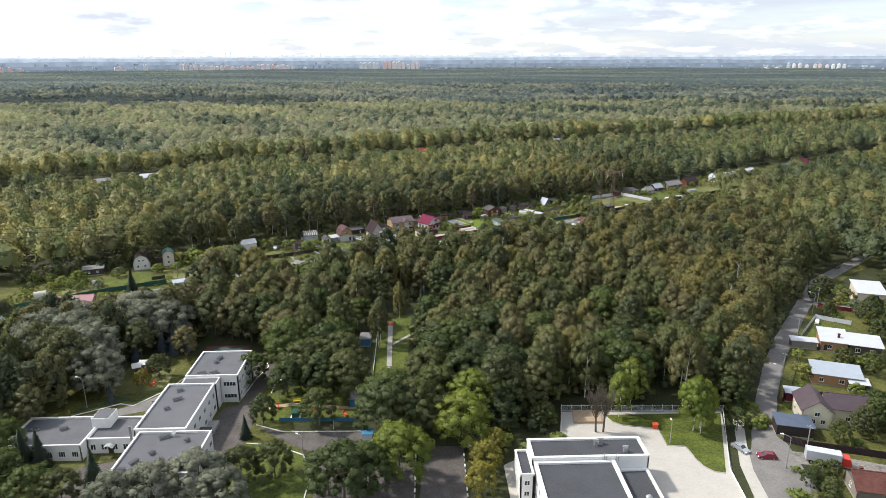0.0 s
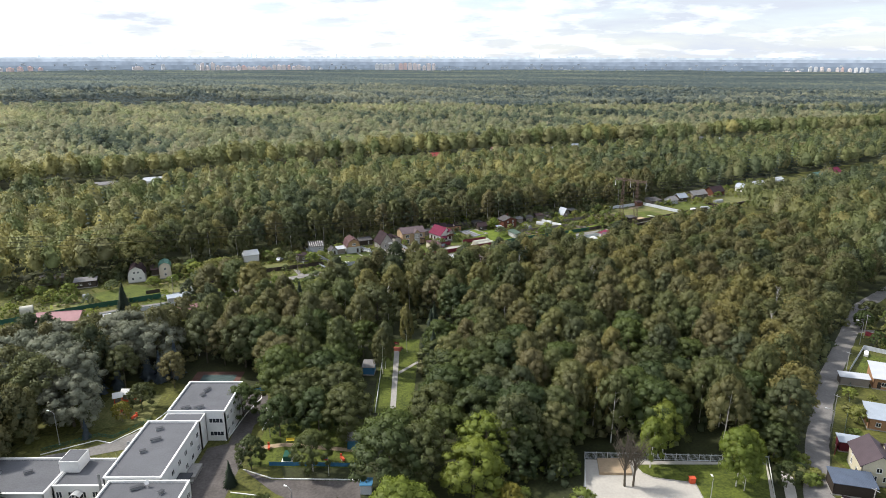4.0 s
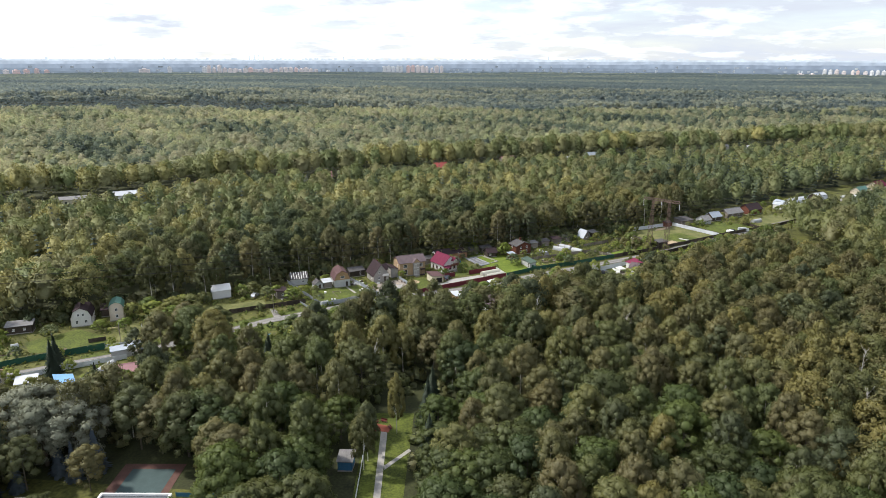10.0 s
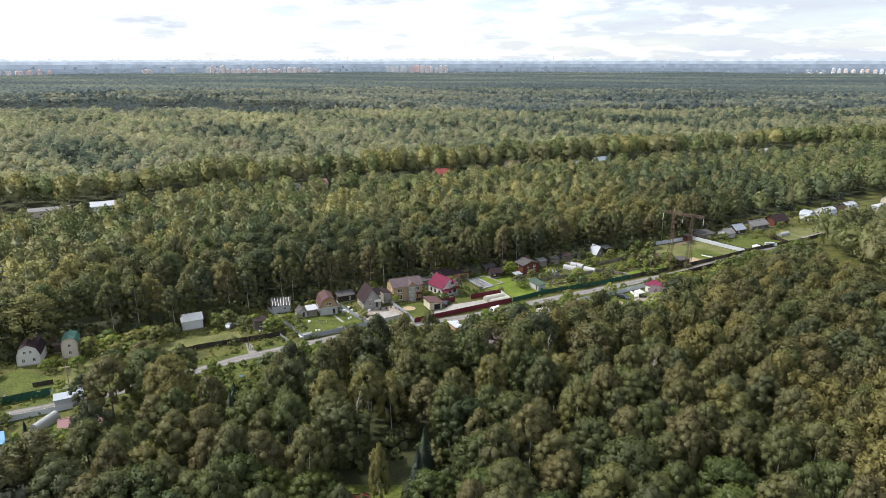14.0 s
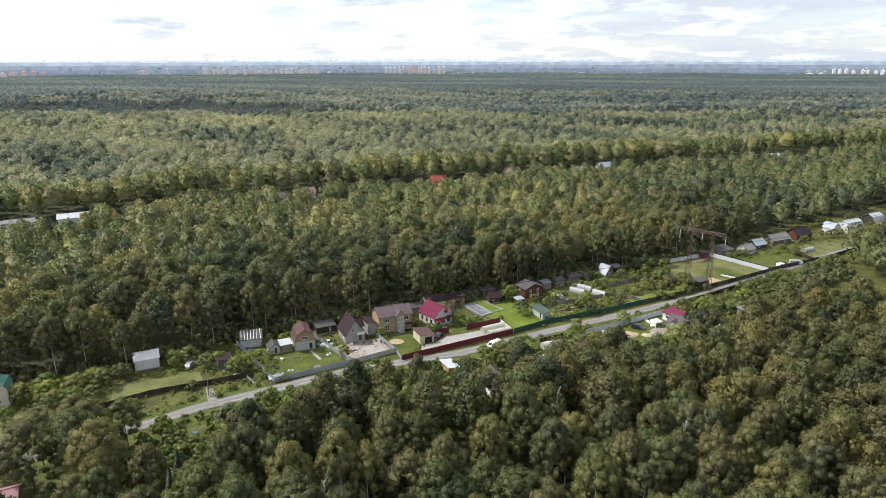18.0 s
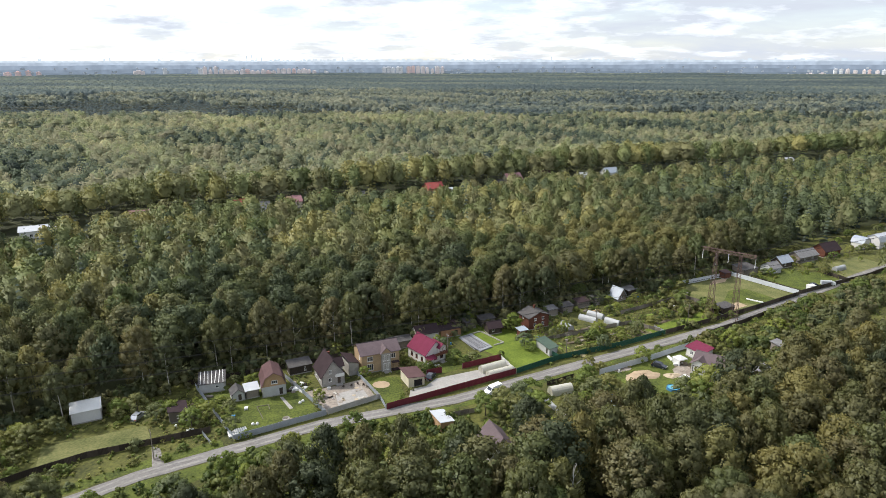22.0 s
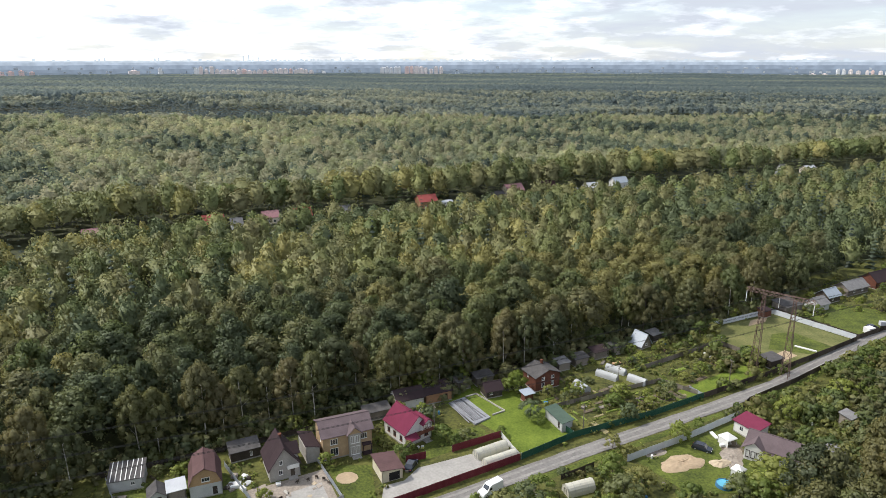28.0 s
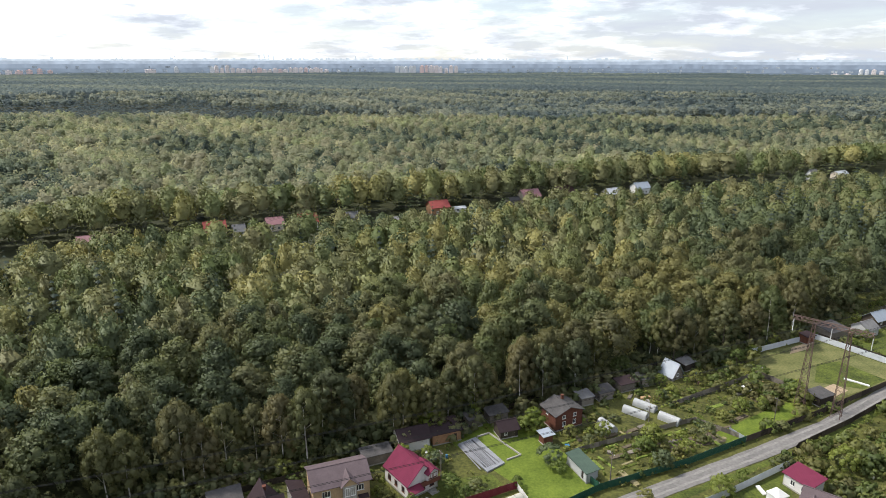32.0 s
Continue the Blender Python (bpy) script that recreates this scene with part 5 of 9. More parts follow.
for i in range(7):
    lone("bed_frame", Geo().box(-1.9, -0.55, 0, 1.9, 0.55, 0.28), random.choice([SOIL, OLDWOOD, SOIL]), "raised timber vegetable bed full of dark soil", "garden bed", "raised beds", "", pose(52 + (i % 4) * 5.3 + random.uniform(-1, 1), 355.5 + (i % 4) * 2.4 + (i // 4) * 9, 0.04, 0, 0, 28 + random.uniform(-6, 6)))

house("house", "white-sided gambrel house with a dark brown roof", ((-128.2, 275.8), (-122.0, 278.2)), 8.5, 3.0, 3.6, SIDING, R_BROWN, "y", "gambrel", 0.3, [("f", 0.28, 0.9, 0.9, 1.2), ("f", 0.72, 0.9, 0.9, 1.2), ("f", 0.38, 3.6, 0.8, 1.0), ("f", 0.62, 3.6, 0.8, 1.0)], frame=WHITE)
house("house", "narrow two-storey beige house with a green hipped roof", ((-117.4, 281.6), (-113.0, 283.4)), 6.0, 4.8, 2.0, BEIGE, R_GREEN, "y", "gambrel", 0.35, [("f", 0.5, 0.9, 0.9, 1.2), ("f", 0.5, 3.4, 0.9, 1.1), ("l", 0.5, 1.0, 0.9, 1.2)])
house("shed", "low dark brown wooden shed between two houses", ((-122.5, 285.5), (-117.5, 287.8)), 5, 2.3, 0.8, DARKWOOD, R_BROWN, "x", "shed", category="shed", group="sheds")
house("barn", "barn wrapped in white sheeting with a white roof", ((-87.8, 303.8), (-81.6, 307.0)), 6.2, 3.1, 1.5, WHITE, WHITE, "x", "gable", 0.25, doors=[("r", 0.5, 0, 1.6, 2.0)], category="barn", group="sheds")
house("hut", "small garden hut with a maroon roof", ((-62.6, 304.6), (-58.6, 306.6)), 6.0, 2.2, 0.9, OLDWOOD, R_BROWN, "y", "shed", 0.3, [("f", 0.5, 0.9, 0.9, 0.9)], category="shed", group="sheds")
patched = house("shed", "long pale shed with a patched dark slate roof", ((-60.7, 320.4), (-54.0, 322.4)), 5.4, 2.4, 1.2, GREYBLOCK, R_DARKSLATE, "x", "shed", 0.3, [("f", 0.7, 1.0, 0.9, 0.8)], category="shed", group="sheds")
for i in range(7):
    part("roof_batten", Geo().box(-0.09, -3.0, 0.02, 0.09, 3.0, 0.06), WHITE, patched, "pale batten nailed on the roof", pose(-3.1 + i * 1.02, 0, 3.62, 11.3, 0, random.uniform(-3, 3)))
house("hut", "low hut with a dark gable roof", ((-49.8, 315.6), (-46.6, 317.2)), 4.0, 1.9, 1.4, GREYBLOCK, R_DARKSLATE, "y", "gable", 0.3, doors=[("f", 0.6, 0, 0.9, 1.8)], category="shed", group="sheds")
house("lean_to", "lean-to with a white sheet roof beside a hut", ((-46.4, 317.4), (-43.2, 319.0)), 3.6, 2.1, 0.5, OLDWOOD, R_WHITE, "x", "shed", 0.3, category="shed", group="sheds")
house("house", "small house with honey-wood gable and brown gambrel roof", ((-42.0, 318.2), (-35.9, 320.6)), 8.0, 2.9, 4.0, GREYBLOCK, R_REDBROWN, "y", "gambrel", 0.4, [("f", 0.52, 3.6, 1.7, 1.0), ("l", 0.5, 0.9, 1.0, 1.1)], [("f", 0.78, 0, 1.0, 2.0)], gable=WOOD)
dark = house("house", "dark-roofed house with steep slopes and rendered walls", ((-26.4, 324.4), (-20.3, 327.4)), 8.6, 3.0, 4.6, GREYWALL, R_BROWN, "y", "gable", 0.45, [("f", 0.35, 1.0, 0.9, 1.2), ("f", 0.38, 3.5, 0.8, 1.1), ("l", 0.3, 1.0, 1.0, 1.2), ("l", 0.7, 1.0, 1.0, 1.2)], [("f", 0.75, 0, 1.0, 2.0)], chimney=(0.4, 1.5, 4.8))
part("cross_roof", Geo().sweep([(-2.4, 4.9), (0, 6.9), (2.4, 4.9)], 0.2, 3.9, 0.12, "x"), R_BROWN, dark, "dark brown cross gable roof", Matrix.Translation((0, -0.6, 0)))
part("cross_wall", Geo().box(1.8, -2.6, 3.3, 3.35, 1.4, 5.1), GREYWALL, dark)
part("balcony", Geo().box(0.4, -5.4, 2.9, 3.0, -4.35, 3.05).box(0.4, -5.4, 3.05, 3.0, -5.32, 3.9), WHITE, dark, "small white balcony over the door")
part("porch_step", Geo().box(0.6, -5.6, 0.0, 2.6, -4.36, 0.3), CONCRETE, dark)
house("extension", "low wing with a maroon roof behind a house", ((-19.6, 331.5), (-16.8, 333.0)), 7, 3.2, 1.2, GREYWALL, R_BROWN, "y", "shed", 0.3, category="shed", group="sheds")
house("shed", "dark garden shed with a pale door", ((-37.5, 331.5), (-31.5, 334.5)), 4.0, 2.2, 0.7, DARKWOOD, R_DARKSLATE, "x", "shed", 0.3, [("f", 0.7, 0.6, 0.6, 1.2)], category="shed", group="sheds")
tan = house("house", "two-storey tan brick house with mauve tiled roof", ((-15.9, 332.6), (-4.9, 337.2)), 8.6, 5.9, 2.0, BRICK_TAN, R_MAUVE, "x", "gable", 0.5, [("f", 0.22, 0.5, 1.9, 2.1), ("f", 0.22, 3.5, 1.8, 1.5), ("f", 0.82, 3.5, 1.8, 1.5), ("l", 0.3, 0.9, 0.6, 1.2), ("l", 0.7, 3.6, 0.7, 1.2)])
part("bay", Geo().box(0.1, -5.15, 0.0, 3.0, -4.31, 6.1), GREYWALL, tan, "grey rendered bay with tall windows")
bay_m = Matrix.Translation((0.1, -5.17, 0.0))
for z_, h_ in ((0.6, 2.2), (3.6, 2.0)):
    window(tan, bay_m, 0.35, 1.35, z_, z_ + h_, WHITE, 1)
    window(tan, bay_m, 1.55, 2.55, z_, z_ + h_, WHITE, 1)
part("bay_roof", Geo().sweep([(-2.0, 5.95), (0, 7.9), (2.0, 5.95)], -5.5, -0.6, 0.12, "y"), R_MAUVE, tan, m=Matrix.Translation((1.55, 0, 0)))
part("bay_gable", Geo().prism([(-1.7, 0), (1.7, 0), (0, 1.65)], -0.1, 0.1), BRICK_TAN, tan, m=Matrix.Translation((1.55, -5.1, 6.1)) @ pose(0, 0, 0, 90))
part("porch", Geo().box(3.3, -5.8, 0.1, 5.4, -4.35, 0.35).box(3.3, -5.8, 2.7, 5.5, -4.35, 2.85).box(3.35, -5.75, 0.35, 3.5, -5.6, 2.7).box(5.25, -5.75, 0.35, 5.4, -5.6, 2.7), R_BROWN, tan, "dark porch on posts")
part("steps", Geo().box(0.6, -6.6, 0.0, 2.8, -5.2, 0.2).box(0.8, -6.2, 0.2, 2.6, -5.2, 0.38), CONCRETE, tan)
house("garage", "cream garage with a red-brown roof and open door", ((-1.3, 324.3), (3.2, 326.4)), 6.6, 2.5, 0.7, CREAM, R_REDBROWN, "y", "shed", 0.4, doors=[("f", 0.6, 0.0, 2.6, 2.1)], category="garage", group="sheds", plinth=0.05, doormat=RUBBER)
pink = house("house", "white timber house with a steep crimson metal roof", ((3.1, 338.1), (9.3, 343.1)), 9.2, 3.4, 3.5, SIDING, R_CRIMSON, "y", "gable", 0.35, [("f", 0.22, 0.7, 1.2, 1.6), ("f", 0.5, 0.7, 1.2, 1.6), ("f", 0.8, 0.7, 1.2, 1.6), ("l", 0.22, 0.8, 1.1, 1.4), ("l", 0.5, 0.8, 1.1, 1.4), ("l", 0.8, 0.8, 1.1, 1.4)], frame=BRICK_RED)
part("balcony", Geo().box(-0.9, -6.1, 2.9, 3.6, -4.72, 3.1).box(-0.9, -6.1, 3.1, 3.6, -6.02, 3.9), BRICK_RED, pink, "maroon timber balcony")
part("dormer", Geo().box(0.6, -5.6, 3.35, 3.3, -1.6, 5.3), SIDING, pink)
window(pink, Matrix.Translation((0.6, -5.62, 3.35)), 0.25, 1.25, 0.5, 1.7, BRICK_RED, 1)
window(pink, Matrix.Translation((0.6, -5.62, 3.35)), 1.45, 2.45, 0.5, 1.7, BRICK_RED, 1)
part("dormer_roof", Geo().sweep([(-1.7, 5.2), (0, 6.5), (1.7, 5.2)], -6.2, -0.8, 0.12, "y"), R_CRIMSON, pink, m=Matrix.Translation((1.95, 0, 0)))
part("dormer_gable", Geo().prism([(-1.35, 0), (1.35, 0), (0, 1.0)], -0.08, 0.08), SIDING, pink, m=Matrix.Translation((1.95, -5.55, 5.3)) @ pose(0, 0, 0, 90))
part("porch_roof", Geo().sweep([(4.72, 3.3), (6.6, 2.6)][::-1], -4.4, -0.9, 0.1, "x"), R_CRIMSON, pink, m=pose(0, 0, 0, 0, 0, 0) @ Matrix.Diagonal((1, -1, 1, 1)))
part("steps", Geo().box(1.2, -6.4, 0.0, 3.2, -4.8, 0.2).box(1.4, -5.8, 0.2, 3.0, -4.8, 0.38), CONCRETE, pink)
house("outbuilding", "white gabled outbuilding with a maroon roof", ((0.0, 355.0), (7.0, 358.0)), 6.0, 2.8, 1.8, SIDING, R_BROWN, "x", "gable", 0.4, [("l", 0.5, 0.9, 1.0, 1.2)], category="outbuilding", group="sheds")
house("outbuilding", "light wooden outbuilding with a red-brown roof", ((7.6, 358.6), (14.6, 361.6)), 5.0, 2.6, 0.9, BRICK_ORANGE, R_BROWN, "x", "shed", 0.4, [], [("f", 0.78, 0, 0.9, 2.0)], category="outbuilding", group="sheds")
house("sauna_hut", "small dark-roofed garden hut with white trim", ((24.4, 361.9), (28.8, 363.6)), 4.2, 2.2, 1.5, DARKWOOD, R_BROWN, "x", "gable", 0.5, [("f", 0.3, 0.8, 0.9, 1.0)], [("f", 0.75, 0, 0.9, 1.9)], category="hut", group="sheds")
house("kiosk", "small dark red hut under a pale sheet roof", ((34.9, 359.7), (37.2, 360.9)), 2.2, 2.1, 0.3, BRICK_RED, R_BLUEGREY, "x", "shed", 0.5, category="hut", group="sheds")
house("shed", "long garden shed with a dark green felt roof", ((39.4, 352.6), (42.6, 345.0)), 3.0, 2.2, 0.5, GREYBLOCK, R_DKGREEN, "x", "shed", 0.35, [], [("f", 0.8, 0, 0.9, 1.9)], category="shed", group="sheds", back=1)
house("house", "two-storey red-brown timber house with a grey roof", ((38.6, 365.8), (46.0, 369.7)), 6.4, 4.3, 1.6, BRICK_RED, R_DARKSLATE, "y", "gable", 0.5, [("f", 0.3, 0.8, 1.0, 1.3), ("f", 0.7, 0.8, 1.0, 1.3), ("f", 0.3, 2.9, 1.0, 1.0), ("f", 0.7, 2.9, 1.0, 1.0), ("l", 0.4, 2.9, 0.9, 1.0)], chimney=(1.0, 1.5, 2.4))
for x_, y_, w_, l_, r_ in ((47.5, 378.5, 4.0, "low grey shed among garden trees", R_SLATE), (53.0, 381.5, 5.0, "weathered shed with a flat slate roof", R_DARKSLATE), (60.0, 386.5, 5.5, "dark shed at the forest edge", R_BROWN), (67.0, 390.0, 4.0, "dark lean-to at the forest edge", R_DARKSLATE), (16.5, 366.5, 4.0, "dark shelter by the back fence", R_DARKSLATE), (22.0, 369.0, 5.5, "long dark shelter by the back fence", R_DARKSLATE), (-8.0, 349.5, 7.0, "low dark shed behind the houses", R_DARKSLATE)):
    house("shed", l_, ((x_, y_), (x_ + w_ * 0.9, y_ + w_ * 0.42)), 3.4, 2.1, 0.5, OLDWOOD, r_, "x", "shed", 0.3, category="shed", group="sheds")
house("cabin", "steep-roofed cabin with a blue-grey metal roof", ((77.0, 394.2), (80.9, 396.8)), 4.6, 1.3, 3.3, OLDWOOD, R_BLUEGREY, "y", "gable", 0.5, [("f", 0.5, 0.7, 1.0, 0.9)], category="cabin")
house("shed", "low shed with a grey roof beside a cabin", ((82.6, 400.0), (86.6, 402.6)), 3.5, 2.0, 0.5, DARKWOOD, R_SLATE, "x", "shed", 0.3, category="shed", group="sheds")
house("shed", "flat-roofed dark shed by the lane", ((112.6, 380.3), (117.8, 382.9)), 4.4, 2.2, 0.3, DARKWOOD, R_DARKSLATE, "x", "shed", 0.3, category="shed", group="sheds")
house("shed", "red-brown shed in the corner of a fenced plot", ((130.0, 421.3), (133.5, 423.2)), 3.0, 2.2, 0.5, BRICK_RED, R_BROWN, "x", "shed", 0.3, category="shed", group="sheds")
house("house", "low dark house with a flat slate roof", ((139.8, 424.5), (147.6, 428.4)), 6.5, 2.5, 0.9, OLDWOOD, R_DARKSLATE, "x", "shed", 0.4)
house("house", "small grey gabled house", ((153.6, 427.6), (159.0, 430.4)), 6.0, 2.4, 2.0, GREYBLOCK, R_SLATE, "x", "gable", 0.4, [("f", 0.5, 0.8, 1.0, 1.1), ("r", 0.5, 0.8, 1.0, 1.1)])
house("house", "small dark house with a pale blue-grey roof", ((161.9, 436.0), (168.4, 439.4)), 5.5, 2.5, 2.2, DARKWOOD, R_BLUEGREY, "x", "gable", 0.5, [("f", 0.35, 0.8, 1.0, 1.1)])
house("house", "long low house with a grey-green roof", ((174.3, 444.0), (186.0, 450.0)), 6.5, 2.6, 2.2, OLDWOOD, R_SLATE, "x", "gable", 0.5, [("f", 0.3, 0.8, 1.1, 1.1), ("f", 0.7, 0.8, 1.1, 1.1)])
house("house", "house with a dark red roof among trees", ((191, 452.5), (201, 457.5)), 7.5, 3.0, 3.0, BRICK_RED, R_BROWN, "x", "gable", 0.5, [("f", 0.3, 0.8, 1.1, 1.2)])
house("house", "small house with a pale blue-grey roof", ((218.2, 467.5), (223.4, 470.4)), 6, 2.6, 2.8, SIDING, R_BLUEGREY, "y", "gambrel", 0.4, [("f", 0.5, 0.9, 1.0, 1.2)])
house("house", "white gabled house with a pale metal roof", ((226.6, 467.8), (238.0, 473.8)), 7, 3.2, 3.4, SIDING, R_WHITE, "x", "gambrel", 0.4, [("l", 0.5, 0.9, 1.1, 1.2), ("l", 0.5, 4.0, 0.9, 1.0), ("f", 0.5, 0.9, 1.1, 1.2)])
house("house", "dark-walled house with a white gambrel roof", ((249.5, 482.0), (258.5, 487.0)), 7.5, 3.0, 4.0, DARKWOOD, R_WHITE, "x", "gambrel", 0.4, [("r", 0.5, 0.9, 1.1, 1.2)])
house("shed", "pale flat-roofed shed far along the lane", ((275, 492), (287, 499)), 5, 2.4, 0.5, GREYBLOCK, R_WHITE, "x", "shed", 0.3, category="shed", group="sheds")
house("house", "house with a green metal roof far along the lane", ((296, 512), (306, 518)), 7, 3.0, 2.6, BEIGE, R_GREEN, "x", "gable", 0.4)
house("house", "red-roofed house far along the lane", ((320, 530), (331, 537)), 8, 3.0, 3.2, BEIGE, R_CRIMSON, "x", "gable", 0.4)
house("shed", "long dark shed in a garden", ((-163.4, 272.6), (-155.0, 275.8)), 4, 2.3, 0.5, OLDWOOD, R_DARKSLATE, "x", "shed", 0.3, category="shed", group="sheds")
house("shed", "blue-grey shed with small windows", ((-147.0, 269.0), (-139.4, 271.8)), 4, 2.4, 0.6, DARKWOOD, R_SLATE, "x", "shed", 0.3, [("f", 0.3, 0.9, 0.8, 0.8), ("f", 0.7, 0.9, 0.8, 0.8)], category="shed", group="sheds")

# this side of the lane
house("house", "long house with a faded pink metal roof", ((-138.0, 226.6), (-124.2, 229.0)), 8.5, 2.9, 1.8, CREAM, R_PINK, "x", "gable", 0.5, [("f", 0.3, 0.8, 1.2, 1.2), ("r", 0.5, 0.8, 1.2, 1.2)])
house("house", "house with a faded red sheet roof among trees", ((-91.0, 235.4), (-82.6, 239.4)), 6.0, 2.8, 1.4, BRICK_ORANGE, R_PINK, "x", "gable", 0.5, [("f", 0.3, 0.8, 1.1, 1.1)])
house("shed", "shed under a bright blue sheet roof", ((-105.0, 227.4), (-101.4, 230.0)), 6.5, 2.3, 1.3, OLDWOOD, R_BLUE, "y", "shed", 0.3, category="shed", group="sheds")
house("shed", "white shed with a pale roof", ((-118.0, 229.0), (-113.2, 231.2)), 4, 2.2, 0.6, WHITE, R_WHITE, "x", "shed", 0.3, category="shed", group="sheds")
house("shed", "long pale-roofed shed beside the lane", ((-101.4, 250.6), (-95.4, 253.8)), 3.0, 2.3, 0.4, GREYBLOCK, R_BLUEGREY, "x", "shed", 0.3, category="shed", group="sheds")
house("hut", "wooden hut with a white metal roof", ((8.2, 300.4), (11.4, 302.0)), 6.0, 2.3, 0.5, WOOD, R_WHITE, "y", "shed", 0.3, category="hut", group="sheds")
house("house", "brown-roofed garden house half hidden by trees", ((19.8, 287.5), (25.8, 289.5)), 8.0, 3.0, 3.0, WHITE, R_MAUVE, "y", "gable", 0.4, [("f", 0.5, 0.9, 1.2, 1.2)], category="house")
house("shed", "small shed with a green-grey metal roof", ((51.6, 306.4), (55.8, 308.2)), 4.0, 2.2, 0.6, DARKWOOD, R_GREENGREY, "x", "shed", 0.3, category="shed", group="sheds")
mauve = house("house", "long white-sided house with a mauve roof and cross gable", ((84.7, 335.4), (95.4, 327.2)), 7.2, 2.9, 2.2, SIDING, R_MAUVE, "x", "gable", 0.4, [("r", 0.5, 0.8, 1.2, 1.2), ("f", 0.2, 0.8, 1.1, 1.2), ("l", 0.3, 0.5, 0.9, 1.7), ("l", 0.6, 0.5, 0.9, 1.7)])
part("wing", Geo().box(-6.65, -5.05, 0.0, -2.7, -3.62, 3.1), SIDING, mauve)
for u_ in (0.35, 1.5, 2.65):
    window(mauve, Matrix.Translation((-6.65, -5.07, 0.3)), u_, u_ + 0.9, 0.5, 2.3, R_BROWN, 0)
part("wing_gable", Geo().prism([(-2.3, 0), (2.3, 0), (0, 1.7)], -0.1, 0.1), SIDING, mauve, m=Matrix.Translation((-4.67, -4.95, 3.1)) @ pose(0, 0, 0, 90))
part("wing_roof", Geo().sweep([(-2.8, 2.85), (0, 4.95), (2.8, 2.85)], -5.3, -0.4, 0.12, "y"), R_MAUVE, mauve, m=Matrix.Translation((-4.67, 0, 0)))
part("porch_roof", Geo().sweep([(3.61, 3.0), (4.9, 2.4)][::-1], -1.9, 0.6, 0.1, "x"), R_MAUVE, mauve, m=Matrix.Diagonal((1, -1, 1, 1)))
house("house", "white cottage with a crimson metal roof", ((86.6, 346.2), (89.6, 340.6)), 4.6, 2.6, 1.0, SIDING, R_CRIMSON, "x", "shed", 0.4, [("f", 0.35, 0.8, 1.1, 1.2), ("f", 0.75, 0.8, 1.0, 1.2)])
house("privy", "small rust-red wooden shed", ((99.4, 329.0), (101.4, 330.0)), 2.0, 2.2, 0.3, ORANGE, R_SLATE, "x", "shed", 0.2, category="shed", group="sheds")
house("shed", "shelter with a pale patched roof", ((102.5, 329.6), (107.8, 332.8)), 4.0, 2.1, 0.4, OLDWOOD, R_SLATE, "x", "shed", 0.3, category="shed", group="sheds")
house("shed", "tall weathered shed among bushes", ((116.2, 346.0), (119.2, 347.8)), 3.0, 2.8, 0.6, OLDWOOD, R_SLATE, "x", "shed", 0.3, category="shed", group="sheds")

for lab, a_, b_, w_, h_, m_ in (
    ("silvery arched greenhouse of polycarbonate", (58.6, 377.1), (63.8, 372.9), 2.3, 1.9, POLY),
    ("silvery arched greenhouse of polycarbonate", (62.4, 380.7), (67.2, 376.6), 2.3, 1.9, POLY),
    ("silvery arched greenhouse of polycarbonate", (67.3, 373.9), (71.4, 370.0), 2.4, 2.0, POLY),
    ("short silvery arched greenhouse", (50.9, 370.2), (53.4, 365.6), 2.6, 2.1, POLY),
    ("cream film tunnel along the maroon fence", (20.0, 334.0), (27.6, 338.4), 2.8, 2.2, FOIL),
    ("cream film tunnel beside its twin", (22.0, 330.4), (29.6, 334.6), 2.8, 2.2, FOIL),
    ("cream film tunnel in a near garden", (39.0, 320.6), (45.4, 323.0), 3.2, 2.4, FOIL),
    ("narrow white cloche tunnel in a garden", (37.5, 316.8), (39.9, 310.8), 1.4, 1.1, POLY),
    ("milky tunnel greenhouse among roofs", (-100.2, 239.4), (-98.8, 246.4), 2.8, 2.3, POLY),
    ("round milky greenhouse in a far garden", (-153.2, 243.0), (-149.4, 245.0), 3.4, 2.6, FOIL),
    ("small white garden tunnel", (-137.4, 257.0), (-135.6, 258.2), 1.8, 2.2, POLY),
    ("long pale tarpaulin tunnel in a plot", (184.2, 433.0), (190.4, 436.4), 2.6, 2.0, POLY),
):
    greenhouse(lab, a_, b_, w_, h_, m_)

# fences
fence("tall maroon corrugated metal fence along the lane", [(-6.6, 312.0), (12, 322.5), (30.6, 333.1)], 2.0, F_RED)
fence("maroon corrugated metal fence across a garden", [(14.5, 336.4), (26.9, 342.8)], 2.0, F_RED)
fence("short maroon metal fence beside the drive", [(3.6, 331.8), (8.2, 333.8)], 2.0, F_RED)
fence("white plank wall closing the maroon fence", [(26.9, 342.8), (30.6, 333.4)], 1.6, WHITE, WHITE)
fence("dark green corrugated metal fence along the lane", [(30.9, 333.3), (45.0, 342.6), (68.4, 353.2), (85.4, 362.7)], 1.9, F_GREEN)
fence("short green metal fence beside a shed", [(43.4, 345.6), (45.0, 342.9)], 1.9, F_GREEN)
fence("dark brown board fence along the lane", [(85.6, 362.8), (108.3, 375.0), (138.4, 393.0), (152.2, 401.6)], 1.8, DARKWOOD, DARKWOOD)
fence("blue-grey corrugated fence in front of a lawn", [(-43.4, 296.9), (-22.5, 309.2)], 1.8, F_GREY)
fence("blue-grey corrugated side fence of a lawn", [(-63.2, 324.0), (-43.6, 297.2)], 1.6, F_GREY)
fence("low grey fence between two gardens", [(-22.7, 309.6), (-38.8, 330.5)], 1.5, F_GREY)
